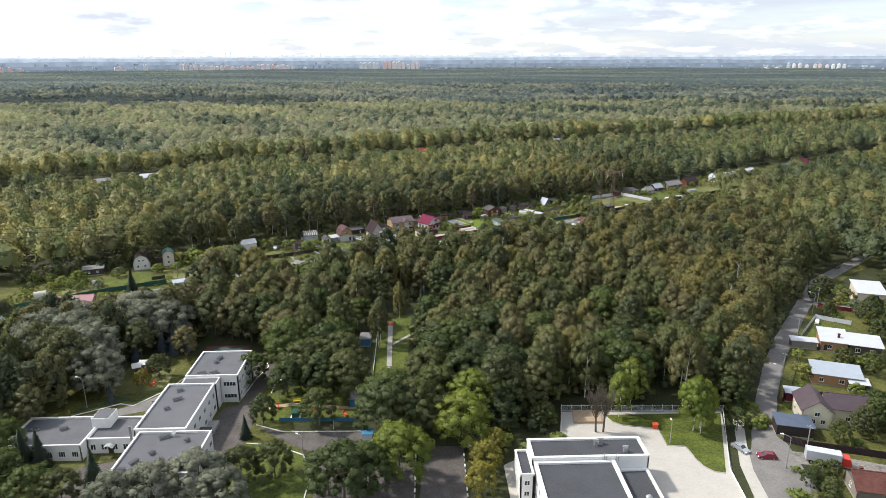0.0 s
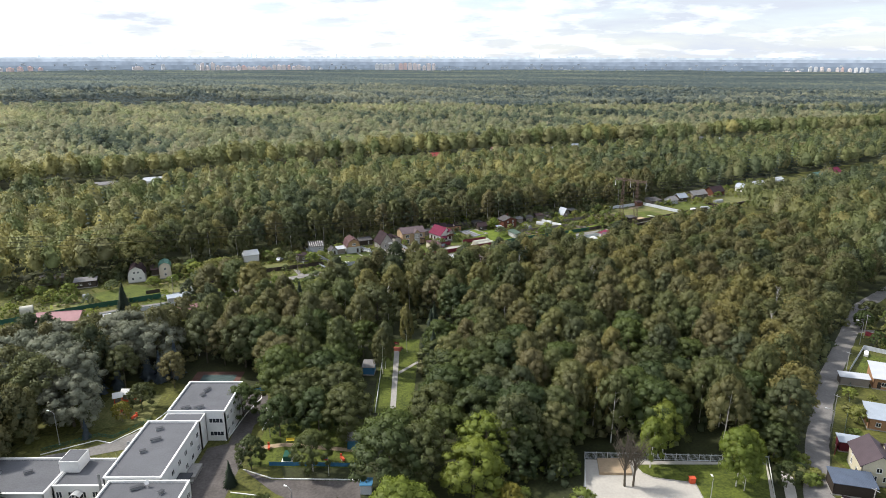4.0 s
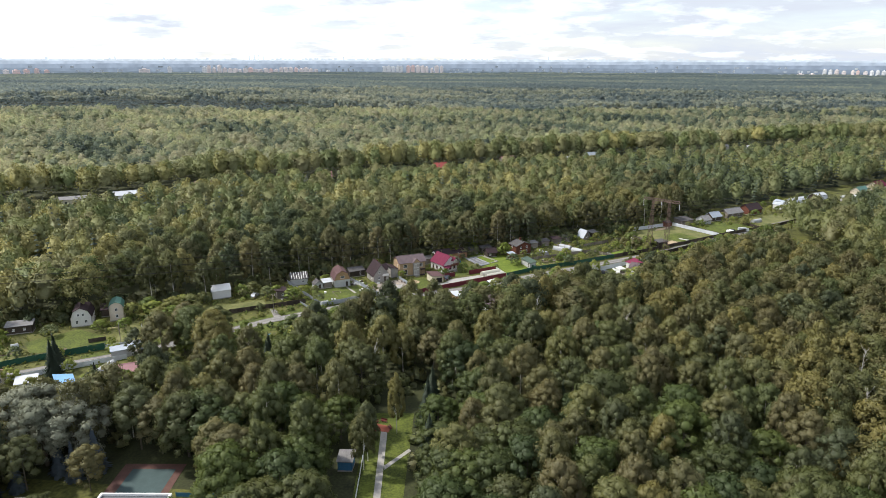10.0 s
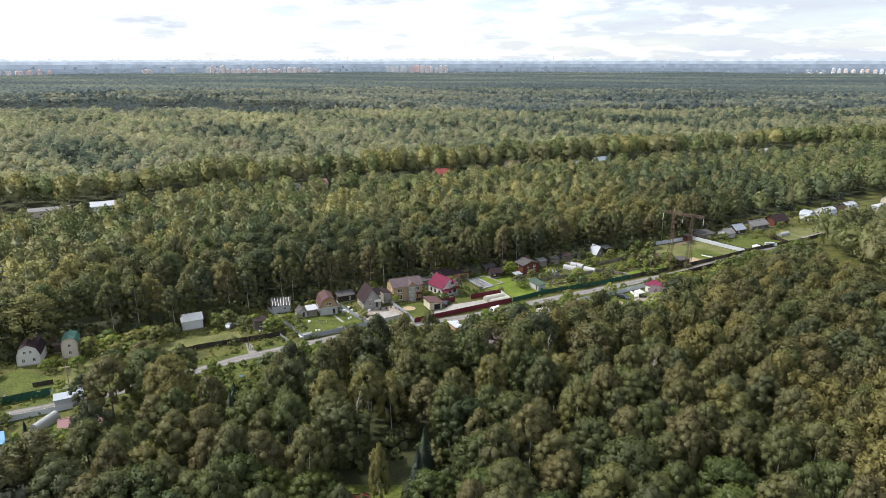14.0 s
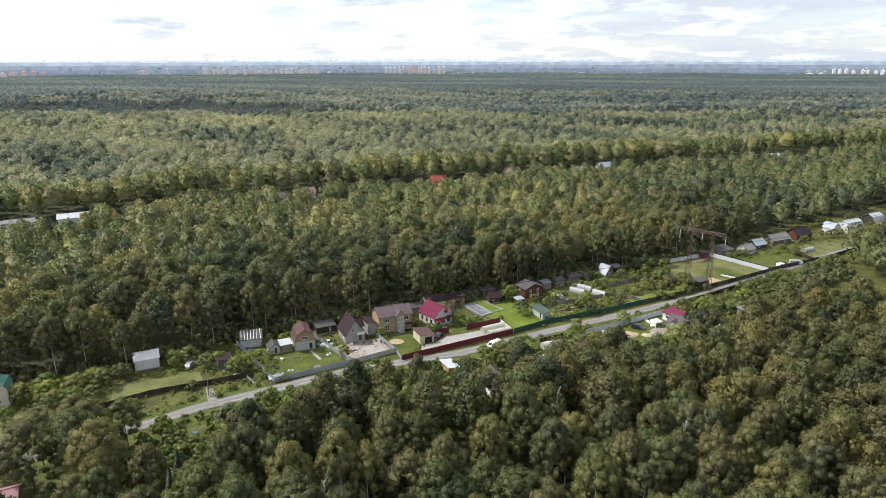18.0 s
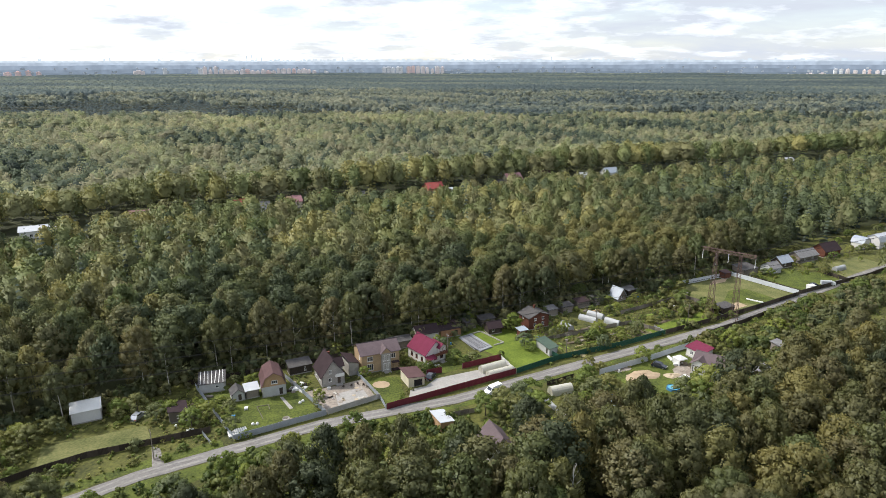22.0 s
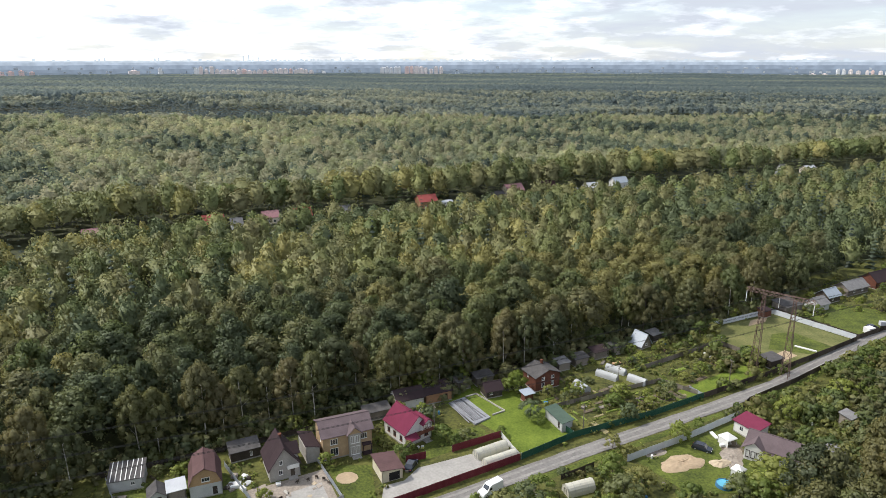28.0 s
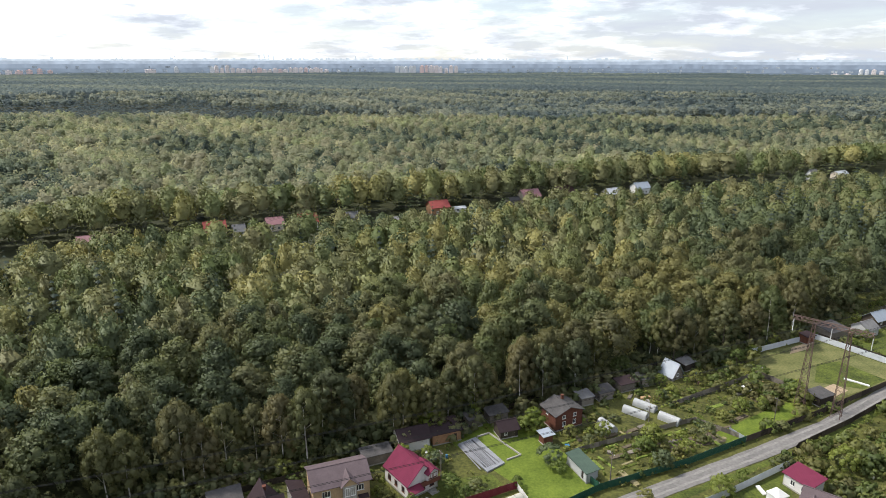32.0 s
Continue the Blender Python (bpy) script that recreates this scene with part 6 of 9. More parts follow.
fence("grey concrete panel fence before a dirt yard", [(-22.2, 309.4), (-9.0, 318.0)], 1.7, F_CONC, CONCRETE, thick=0.08, ribs=2)
fence("low pale side fence by the tan house", [(-6.9, 312.4), (-9.0, 318.0), (-20.4, 337.5)], 1.4, F_GREY)
fence("old dark board fence beside the lane", [(-98, 272), (-85.8, 282.6), (-76.2, 289.6), (-63.5, 295.0), (-50.7, 300.8)], 1.8, DARKWOOD, DARKWOOD)
fence("leaning pale fence end near the lane", [(-52.3, 299.6), (-48.3, 294.8)], 1.2, F_GREY)
fence("dark green corrugated fence of a garden plot", [(-168, 222.5), (-149, 234.5), (-129, 247.4), (-107.4, 258.2)], 2.0, F_GREEN)
fence("pale corrugated fence in front of a garden", [(-107.2, 258.3), (-96.6, 263.4)], 1.6, F_WHITE)
fence("pale side fence of a garden", [(-96.4, 263.6), (-103.9, 276.8)], 1.4, F_GREY)
fence("black sheet screen on a lawn", [(-115.4, 263.1), (-110.8, 265.3)], 1.5, DARKWOOD, DARKWOOD)
fence("light grey metal fence beside the lane", [(-160, 216.5), (-126, 236.0), (-97, 251.5)], 1.7, F_WHITE)
fence("light grey corrugated fence of a building plot", [(55.8, 332.5), (73.1, 341.8), (91.4, 352.8)], 2.0, F_WHITE)
fence("dark board fence on the near side of the lane", [(94.0, 357.0), (97.1, 360.4), (116.0, 372.0), (133.0, 383.6)], 1.7, DARKWOOD, DARKWOOD)
fence("dark board fence of a near garden", [(39.0, 325.6), (47.5, 330.5)], 1.5, DARKWOOD, DARKWOOD)
fence("dark board fence near a white-roofed hut", [(4.0, 305.8), (18.0, 311.0)], 1.5, OLDWOOD, OLDWOOD)
fence("pale corrugated fence closing a grass plot", [(106.2, 412.4), (129.4, 423.9)], 2.0, F_WHITE)
fence("white corrugated side fence of a grass plot", [(135.0, 426.4), (152.0, 402.2)], 2.0, F_WHITE)
fence("dark board fence of a far plot", [(137.0, 427.0), (153.4, 403.0), (182.0, 418.4), (192.0, 423.4), (232, 450)], 1.8, DARKWOOD, DARKWOOD)
fence("dark board fence between two far plots", [(182.0, 418.6), (177.0, 430)], 1.6, DARKWOOD, DARKWOOD)
fence("weathered board fence between kitchen gardens", [(72.6, 379.6), (103.9, 398.7), (113.0, 386.4)], 1.6, OLDWOOD, OLDWOOD)
fence("weathered board fence across a garden", [(41.5, 356.5), (62.0, 366.0), (76, 372), (84.6, 364.5)], 1.4, OLDWOOD, OLDWOOD)
fence("dark back fence at the forest edge", [(-66, 325.5), (-38, 337.5), (-20, 346.5), (14, 367.5), (36, 382), (73, 402), (104, 415)], 1.6, DARKWOOD, OLDWOOD)
fence("green mesh fence round a lawn", [(-128, 250.5), (-108.6, 261)], 1.2, F_GREEN, F_GREEN)
fence("blue-grey sheet gate by a lawn", [(83.0, 367.3), (85.2, 363.2)], 1.4, F_GREY)

# concrete foundation with its beams
t = thing("house_foundation", 21.2, 356.5, 0, "weathered concrete house foundation with timber planks", "foundation")
part("slab", Geo().prism([(-7.4, 2.8), (-3.0, 6.0), (3.6, -4.6), (-0.6, -8.2)], -0.1, 0.45), mat("wet_concrete", (0.24, 0.25, 0.27), var=0.25, scale=0.5), t)
GREYBOARD = mat("weathered_grey_boards", (0.165, 0.168, 0.180), var=0.3, scale=0.8, fine=4, island=0.5)
for k_ in range(11):
    f_ = k_ / 10
    part("plank", Geo().box(-5.6, -0.16, 0.455, 5.6, 0.16, 0.50), GREYBOARD, t, "", pose(-5.4 + 3.9 * f_ + 3.2 - 2.6, -2.2 + 2.6 * f_ - 0.4, 0, 0, 0, -58 + random.uniform(-4, 4)))
for a_, b_ in (((-2.6, 6.4), (0.4, 8.2)), ((0.4, 8.2), (7.7, -1.0)), ((7.7, -1.0), (4.2, -3.2))):
    L_ = math.hypot(b_[0] - a_[0], b_[1] - a_[1])
    part("beam", Geo().box(0, -0.16, 0, L_, 0.16, 0.4), CONCRETE, t, "pale concrete footing beam", pose(a_[0], a_[1], 0.0, 0, 0, math.degrees(math.atan2(b_[1] - a_[1], b_[0] - a_[0]))))
lone("beam", Geo().box(-3.3, -0.35, 0, 3.3, 0.35, 0.35), WHITE, "long white concrete beam lying on the grass", "beam", "", "", pose(131.2, 394.9, 0.06, 0, 0, -42))

# vehicles
car("white delivery van parked at the edge of the lane", 22.8, 321.3, 218, CAR_WHITE, "van")
car("dark blue estate car parked on the lawn", 75.4, 337.6, -35, CAR_DARK, "suv")
car("silver car parked under trees", -72.3, 307.6, 80, CAR_SILVER, "suv")
car("black car parked beside the garage", 4.9, 330.4, 70, CAR_DARK, "suv")
car("dark car parked near the far houses", 163.5, 411.8, 20, CAR_DARK, "suv")
car("dark car standing on the lane", -93.6, 256.6, 35, CAR_DARK, "car")
car("silver car beside the lane", -113.5, 245.9, 28, CAR_SILVER, "car")
box_truck("white box lorry parked on a far plot", 170.2, 413.4, -6, CAR_WHITE).scale = (0.62, 0.62, 0.62)
lone("water_tank", Geo().box(-1.5, -1.2, 0, 1.5, 1.2, 2.0).box(-0.3, -0.3, 2.0, 0.3, 0.3, 2.2), WHITE, "white water tank in a far plot", "tank", "", "", pose(160.6, 408.6, 0, 0, 0, 20))

# things on the lawn and in the yard of the small gabled houses
lone("garden_path", Geo().prism([(-37.4, 318.7), (-36.6, 318.9), (-32.2, 312.7), (-33.1, 312.2)], 0.0, 0.12), CONCRETE, "narrow path of pale concrete slabs across a lawn", "path")
t = thing("well", -32.8, 307.0, 0, "low round stone well with pale rim on a lawn", "well")
part("ring", Geo().cyl((0, 0, 0), (0, 0, 0.5), 1.0, 0.95, 14), CONCRETE, t)
part("lid", Geo().box(-0.8, -0.5, 0.5, 0.5, 0.6, 0.58), OLDWOOD, t, "weathered board lid")
part("apron", Geo().cyl((0.9, -0.4, -0.05), (0.9, -0.4, 0.1), 1.3, 1.2, 12), SAND_PALE, t, "pale sandy apron")
t = thing("cold_frame", -43.6, 300.4, 28, "large white slatted cold frame beside a corrugated fence", "cold frame")
part("box", Geo().box(-2.4, -1.5, 0, 2.4, 1.5, 0.5), GREYBLOCK, t)
for k_ in range(9):
    part("slat", Geo().box(-2.4 + k_ * 0.55, -1.55, 0.5, -2.1 + k_ * 0.55, 1.55, 0.56), WHITE, t)
for (ax_, ay_), (bx_, by_) in zip([(-42.4, 313.4), (-39.4, 314.4), (-42.4, 313.4)], [(-38.9, 307.0), (-38.6, 312.1), (-39.4, 314.4)]):
    lone("edging_board", Geo().box(0, -0.06, 0, math.hypot(bx_ - ax_, by_ - ay_), 0.06, 0.2), OLDWOOD, "pale board edging a plot on the lawn", "edging", "lawn edgings", "", pose(ax_, ay_, 0.05, 0, 0, math.degrees(math.atan2(by_ - ay_, bx_ - ax_))))
rnd = random.Random(88)
for x_, y_ in [(-40.9, 304.5), (-39.8, 304.7), (-31.0, 315.5), (-30.4, 316.5)]:
    lone("boulder", Geo().cyl((0, 0, -0.1), (0, 0, 0.3), 0.45, 0.42, 7).cyl((0, 0, 0.3), (0.05, 0, 0.55), 0.42, 0.2, 7), WHITE, "whitewashed round stone on a lawn", "stone", "white stones", "", pose(x_, y_, 0.05, 0, 0, rnd.uniform(0, 90)))
for k_ in range(12):
    w_, d_, h_ = rnd.uniform(0.4, 1.0), rnd.uniform(0.3, 0.8), rnd.uniform(0.25, 0.8)
    lone("building_sack", Geo().box(-w_, -d_, 0, w_, d_, h_ * 0.8).box(-w_ * 0.8, -d_ * 0.75, h_ * 0.8, w_ * 0.8, d_ * 0.75, h_), rnd.choice([WHITE, WHITE, GREYBLOCK, OLDWOOD, DARKWOOD]), "heaped white building sack in a dirt yard", "sack", "yard sacks", "", pose(-33.6 + rnd.uniform(-2.2, 2.2), 324.0 + rnd.uniform(-2.5, 2.5), 0.05, 0, 0, rnd.uniform(0, 90)))
plot([(-31.5, 321.0), (-23.0, 310.6), (-21.0, 312.2), (-27.5, 324.0)], DIRT, "trodden sandy ground along a fence", 0.075, "yard")

for k_ in range(26):
    w_, d_ = rnd.uniform(0.35, 1.0), rnd.uniform(0.25, 0.6)
    u_, q_ = rnd.uniform(-1, 1), rnd.uniform(-1, 1)
    lone("broken_slab", Geo().prism([(-w_, -d_), (w_, -d_ * rnd.uniform(0.5, 1.0)), (w_ * 0.9, d_), (-w_ * rnd.uniform(0.6, 1.0), d_)], -0.02, 0.07), rnd.choice([CONCRETE, PAVING, SAND_PALE, DIRT]), "broken pale slab lying in a dirt yard", "slab", "broken slabs", "", pose(-18.5 + u_ * 4.6 - q_ * 2.2, 319.0 + u_ * 2.2 + q_ * 4.6, 0.09, 0, 0, rnd.uniform(0, 180)))
for k_, (x_, y_) in enumerate(((-14.6, 325.6), (-16.4, 326.2), (-18.2, 325.2), (-20.4, 324.4), (-13.2, 324.2))):
    t = thing("garden_chair", x_, y_, rnd.uniform(0, 360), "dark garden chair by a porch", "chair", "porch chairs")
    part("seat", Geo().box(-0.28, -0.28, 0.40, 0.28, 0.28, 0.46), DARKWOOD, t)
    part("backrest", Geo().box(-0.28, 0.24, 0.46, 0.28, 0.29, 0.95), DARKWOOD, t)
    for a_, b_ in ((-0.25, -0.25), (0.25, -0.25), (-0.25, 0.25), (0.25, 0.25)):
        part("leg", Geo().box(a_ - 0.03, b_ - 0.03, 0, a_ + 0.03, b_ + 0.03, 0.40), DARKWOOD, t)

# pool, tents and garden things
t = thing("garden_pool", 75.0, 323.6, 0, "round blue paddling pool standing on grass", "pool")
ring = Geo()
for i in range(20):
    a0, a1 = 2 * math.pi * i / 20, 2 * math.pi * (i + 1) / 20
    ring.v += [(r * math.cos(a), r * math.sin(a), z) for r, z in ((1.9, 0), (1.8, 0.85), (1.65, 0.85), (1.65, 0.1)) for a in (a0, a1)]
    k = 8 * i
    ring.f += [(k, k + 1, k + 3, k + 2), (k + 2, k + 3, k + 5, k + 4), (k + 4, k + 5, k + 7, k + 6)]
part("rim", ring, BLUE, t)
part("water", Geo().cyl((0, 0, 0.1), (0, 0, 0.7), 1.64, None, 20), WATER, t)


def tent(x, y, rot, w, label):
    t = thing("garden_tent", x, y, rot, label, "tent", "garden tents")
    for sx in (-1, 1):
        for sy in (-1, 1):
            part("leg", Geo().cyl((sx * w / 2, sy * w / 2, 0), (sx * w / 2, sy * w / 2, 2.0), 0.04), STEEL, t)
    k = w / 2 + 0.12
    g = Geo()
    g.v = [(-k, -k, 2.0), (k, -k, 2.0), (k, k, 2.0), (-k, k, 2.0), (0, 0, 3.0), (-k, -k, 1.75), (k, -k, 1.75), (k, k, 1.75), (-k, k, 1.75)]
    g.f = [(0, 1, 4), (1, 2, 4), (2, 3, 4), (3, 0, 4), (5, 6, 1, 0), (6, 7, 2, 1), (7, 8, 3, 2), (8, 5, 0, 3)]
    part("canopy", g, WHITE, t)
    for s in "blf":
        if s == "f":
            continue
        part("side_sheet", Geo().box(0.05, 0, 0.05, w - 0.05, 0.03, 1.95, side_matrix(s, w, w)), WHITE, t)
    return t


tent(82.6, 340.3, 25, 3.0, "white pavilion tent with a peaked roof")
tent(79.6, 327.2, 40, 2.4, "white garden tent with closed sides")

# the power line
def wire(pts, r):
    """One unbroken three-sided tube along a line of points."""
    g = Geo()
    for i, p in enumerate(pts):
        q = Vector(pts[min(len(pts) - 1, i + 1)]) - Vector(pts[max(0, i - 1)])
        side = q.cross(Vector((0, 0, 1))).normalized() * r
        up = Vector((0, 0, r))
        g.v += [tuple(Vector(p) + side), tuple(Vector(p) - side), tuple(Vector(p) + up * 1.4)]
    for i in range(len(pts) - 1):
        g.f += [(3 * i + a, 3 * i + (a + 1) % 3, 3 * i + 3 + (a + 1) % 3, 3 * i + 3 + a) for a in range(3)]
    return g


t = thing("power_pylon", 111.0, 378.2, -42, "rusty steel portal pylon of two lattice legs", "pylon")
for sx in (-4.4, 4.4):
    g = Geo()
    n = 9
    for i in range(n):
        f0, f1 = i / n, (i + 1) / n
        w0, w1 = 1.15 * (1 - f0) + 0.35 * f0, 1.15 * (1 - f1) + 0.35 * f1
        z0_, z1_ = 24.5 * f0, 24.5 * f1
        lean_ = sx * 0.95
        c0, c1 = sx + (lean_ - sx) * f0, sx + (lean_ - sx) * f1
        q0 = [(c0 + a * w0, b * w0, z0_) for a, b in ((-1, -1), (1, -1), (1, 1), (-1, 1))]
        q1 = [(c1 + a * w1, b * w1, z1_) for a, b in ((-1, -1), (1, -1), (1, 1), (-1, 1))]
        for j in range(4):
            g.cyl(q0[j], q1[j], 0.085, None, 4, False)
            g.cyl(q0[j], q1[(j + 1) % 4], 0.05, None, 4, False)
            g.cyl(q1[j], q1[(j + 1) % 4], 0.05, None, 4, False)
    part("leg", g, RUSTY, t)
g = Geo()
for i in range(14):
    x0_, x1_ = -9.45 + 1.35 * i, -8.1 + 1.35 * i
    for (y0_, z0_), (y1_, z1_) in (((-0.5, 24.5), (-0.5, 24.5)), ((0.5, 24.5), (0.5, 24.5)), ((-0.5, 25.5), (-0.5, 25.5)), ((0.5, 25.5), (0.5, 25.5)), ((-0.5, 24.5), (-0.5, 25.5)), ((0.5, 25.5), (0.5, 24.5)), ((-0.5, 25.5), (0.5, 25.5))):
        g.cyl((x0_, y0_, z0_), (x1_, y1_, z1_), 0.07, None, 4, False)
part("crossarm", g, RUSTY, t)
for x_ in (-9.2, 0.0, 9.2):
    part("insulator", Geo().cyl((x_, 0, 24.4), (x_, 0, 21.0), 0.10, None, 6), WHITE, t)
m0 = pose(111.0, 378.2, 0, 0, 0, -42)
for x_ in (-9.2, 0.0, 9.2):
    a_ = m0 @ Vector((x_, 0, 21.0))
    for far_ in (Vector((-190, 262, 21)), Vector((420, 560, 21))):
        far_ = far_ + Vector((x_ * 0.55, -x_ * 0.8, 0))
        for k_ in (-0.2, 0.2):
            pts_ = []
            for i in range(25):
                f = i / 24
                p = a_.lerp(far_, f)
                pts_.append((p.x, p.y + k_, p.z - 9.0 * 4 * f * (1 - f) * 0.6))
            lone("power_line", wire(pts_, 0.045), RUBBER, "thin black overhead power wire hung from the pylon", "power line", "power lines")
for x_, y_ in ((-104, 262), (-60, 289), (48, 345.5), (96, 371), (10, 345), (62, 366)):
    t = thing("utility_pole", x_, y_, 28, "weathered utility pole with a short crossarm", "utility pole", "utility poles")
    part("pole", Geo().cyl((0, 0, -0.2), (0, 0, 8.0), 0.12, 0.09), OLDWOOD, t)
    part("crossarm", Geo().box(-0.06, -0.8, 7.4, 0.06, 0.8, 7.52), OLDWOOD, t)
    for e in (-0.65, 0.65):
        part("insulator", Geo().cyl((0, e, 7.52), (0, e, 7.72), 0.05, None, 6), WHITE, t)


# ---- the horizon: glowing haze strips, distant town and tower blocks ----
# emission only: backdrop colour that holds its own haze
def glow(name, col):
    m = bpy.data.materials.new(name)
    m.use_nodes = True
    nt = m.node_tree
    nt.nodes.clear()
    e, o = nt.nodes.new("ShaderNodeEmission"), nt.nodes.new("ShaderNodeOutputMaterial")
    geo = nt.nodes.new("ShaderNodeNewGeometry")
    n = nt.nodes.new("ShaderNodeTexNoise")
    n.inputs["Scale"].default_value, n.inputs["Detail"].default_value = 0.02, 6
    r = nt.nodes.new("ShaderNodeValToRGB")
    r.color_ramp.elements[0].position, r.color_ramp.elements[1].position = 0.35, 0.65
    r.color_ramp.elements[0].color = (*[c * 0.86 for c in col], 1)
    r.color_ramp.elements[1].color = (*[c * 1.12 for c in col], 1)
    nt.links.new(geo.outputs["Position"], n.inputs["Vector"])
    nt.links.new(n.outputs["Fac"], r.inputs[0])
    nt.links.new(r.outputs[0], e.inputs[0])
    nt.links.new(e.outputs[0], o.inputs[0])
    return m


# upright strips glow ever paler blue as haze, tops set for the camera
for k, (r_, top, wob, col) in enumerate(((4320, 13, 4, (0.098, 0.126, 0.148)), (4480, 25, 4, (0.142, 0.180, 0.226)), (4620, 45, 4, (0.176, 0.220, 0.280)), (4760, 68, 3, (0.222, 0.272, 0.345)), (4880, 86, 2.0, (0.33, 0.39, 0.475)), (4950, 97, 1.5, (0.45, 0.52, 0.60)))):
    rr_ = np.random.default_rng(40 + k)
    na_ = 500
    an = np.linspace(-0.78, 0.78, na_)
    zt = top + wob * (np.sin(an * 23 + k * 2) * 0.5 + np.sin(an * 57 + k) * 0.3) + rr_.normal(0, wob * 0.12, na_)
    X, Y = r_ * np.sin(an), 110 + r_ * np.cos(an)
    v = np.concatenate([np.stack([X, Y, np.full(na_, -5.0)], 1), np.stack([X, Y, zt], 1), np.stack([X * 1.004, Y * 1.004, zt], 1)])
    i = np.arange(na_ - 1)
    q = np.concatenate([np.stack([i, i + 1, i + 1 + na_, i + na_], 1), np.stack([i + na_, i + 1 + na_, i + 1 + 2 * na_, i + 2 * na_], 1)])
    ob = new("backdrop_haze_strip", bulk_mesh("backdrop_haze_strip", v, q))
    ob.data.materials.append(glow(f"glowing_haze_{k}", col))
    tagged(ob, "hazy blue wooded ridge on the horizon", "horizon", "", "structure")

# tower walls and window bands paled in colour to suggest haze
TOWER = [mat("pale_tower_wall", (0.86, 0.86, 0.87), var=0.05, scale=0.02), mat("pinkish_tower_wall", (0.93, 0.70, 0.65), var=0.08, scale=0.02), mat("rosy_tower_wall", (0.93, 0.83, 0.80), var=0.08, scale=0.02)]


TOWER_GLASS = mat("haze_paled_windows", (0.58, 0.56, 0.58), var=0.1, scale=0.05)


def tower(x, y, w, h, tone, z=0.0):
    """A far tower block: body with projecting bays, floor bands, roof house."""
    t = thing("tower_block", x, y, math.degrees(-math.atan2(x, y)) + random.uniform(-8, 8), ("white", "pink brick", "rosy beige")[tone] + " high-rise tower block far on the horizon", "tower block", "distant tower blocks")
    part("body", Geo().box(-w / 2, -8, 0, w / 2, 8, h), TOWER[tone], t)
    part("stair_bay", Geo().box(-w * 0.12, -9.5, 0, w * 0.12, -8.01, h + 2), TOWER[tone], t)
    part("roof_house", Geo().box(-w * 0.2, -4, h + 0.01, w * 0.2, 4, h + 4), TOWER[tone], t)
    for i in range(4):
        part("window_band", Geo().box(-w * 0.46, -8.2, h * (0.14 + 0.22 * i), w * 0.46, -8.01, h * (0.14 + 0.22 * i) + 2.2), TOWER_GLASS, t)


rnd = random.Random(8)
for x_, w_, h_, tone in ((-396, 26, 54, 0), (-368, 24, 56, 0), (-338, 24, 52, 0), (-308, 24, 55, 0), (-286, 20, 56, 0), (-238, 26, 58, 1), (-208, 24, 60, 1), (-176, 28, 60, 2), (-144, 26, 58, 2), (-116, 18, 52, 2), (-50, 26, 58, 2), (-18, 22, 56, 2), (-82, 18, 42, 2)):
    tower(x_, 4505, w_, h_, tone)
for i in range(22):
    f = i / 21
    tower(-1480 + 640 * f, 4270 + 165 * f, rnd.uniform(18, 34), rnd.uniform(34, 48) * (1.25 if i < 4 else 1), rnd.choice([1, 2, 2, 2]))
tower(-1500, 4250, 26, 50, 0), tower(-1690, 4180, 22, 52, 0), tower(-1820, 4120, 60, 38, 2), tower(-760, 4440, 24, 28, 0)
for i in range(12):
    tower(-2700 + i * 42, 3560 + i * 24, rnd.uniform(24, 36), rnd.uniform(34, 46), rnd.choice([1, 2, 1]))
for x_, w_, h_, tone in ((2262, 22, 52, 0), (2290, 22, 50, 0), (2322, 24, 50, 2), (2358, 26, 42, 2), (2400, 20, 46, 2), (2425, 20, 46, 1), (2462, 24, 42, 2), (2492, 22, 46, 0), (2520, 22, 48, 0), (2548, 22, 46, 0), (2200, 40, 24, 2), (2140, 46, 22, 2)):
    tower(2222 + (x_ - 2262) * 0.88, 4010 - (x_ - 2190) * 0.50, w_ * 0.8, h_ * 0.88, tone)
g = Geo()
for i in range(300):
    an = rnd.uniform(-0.72, 0.72)
    r_ = rnd.choice([4310, 4470, 4470, 4600, 4600, 4750])
    z_ = {4310: 3, 4470: 13, 4600: 30, 4750: 50}[r_] + rnd.uniform(0, 7)
    g.box(-rnd.uniform(2, 8) ** 1.2, -5, 0, rnd.uniform(2, 8) ** 1.2, 5, z_ + rnd.uniform(0, 3), pose(r_ * math.sin(an), 110 + r_ * math.cos(an) - 8, 0, 0, 0, -math.degrees(an)))
lone("distant_town", g, mat("distant_pale_walls", (0.50, 0.54, 0.58), var=0.25, scale=0.01, fine=0.03, bump=0), "scattered pale buildings of a distant town", "distant town", "", "stuff")
# skyline boxes emit a pale blue that stands for haze
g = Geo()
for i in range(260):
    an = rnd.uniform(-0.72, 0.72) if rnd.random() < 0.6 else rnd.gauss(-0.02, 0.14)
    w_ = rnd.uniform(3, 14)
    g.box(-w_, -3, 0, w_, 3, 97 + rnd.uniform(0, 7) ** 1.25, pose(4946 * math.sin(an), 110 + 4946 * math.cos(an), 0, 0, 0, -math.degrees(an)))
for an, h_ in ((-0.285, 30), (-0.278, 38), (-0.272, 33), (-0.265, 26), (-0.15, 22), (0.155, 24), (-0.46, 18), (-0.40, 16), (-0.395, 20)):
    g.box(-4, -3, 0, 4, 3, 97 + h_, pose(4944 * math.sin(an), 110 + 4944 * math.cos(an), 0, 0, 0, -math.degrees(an)))
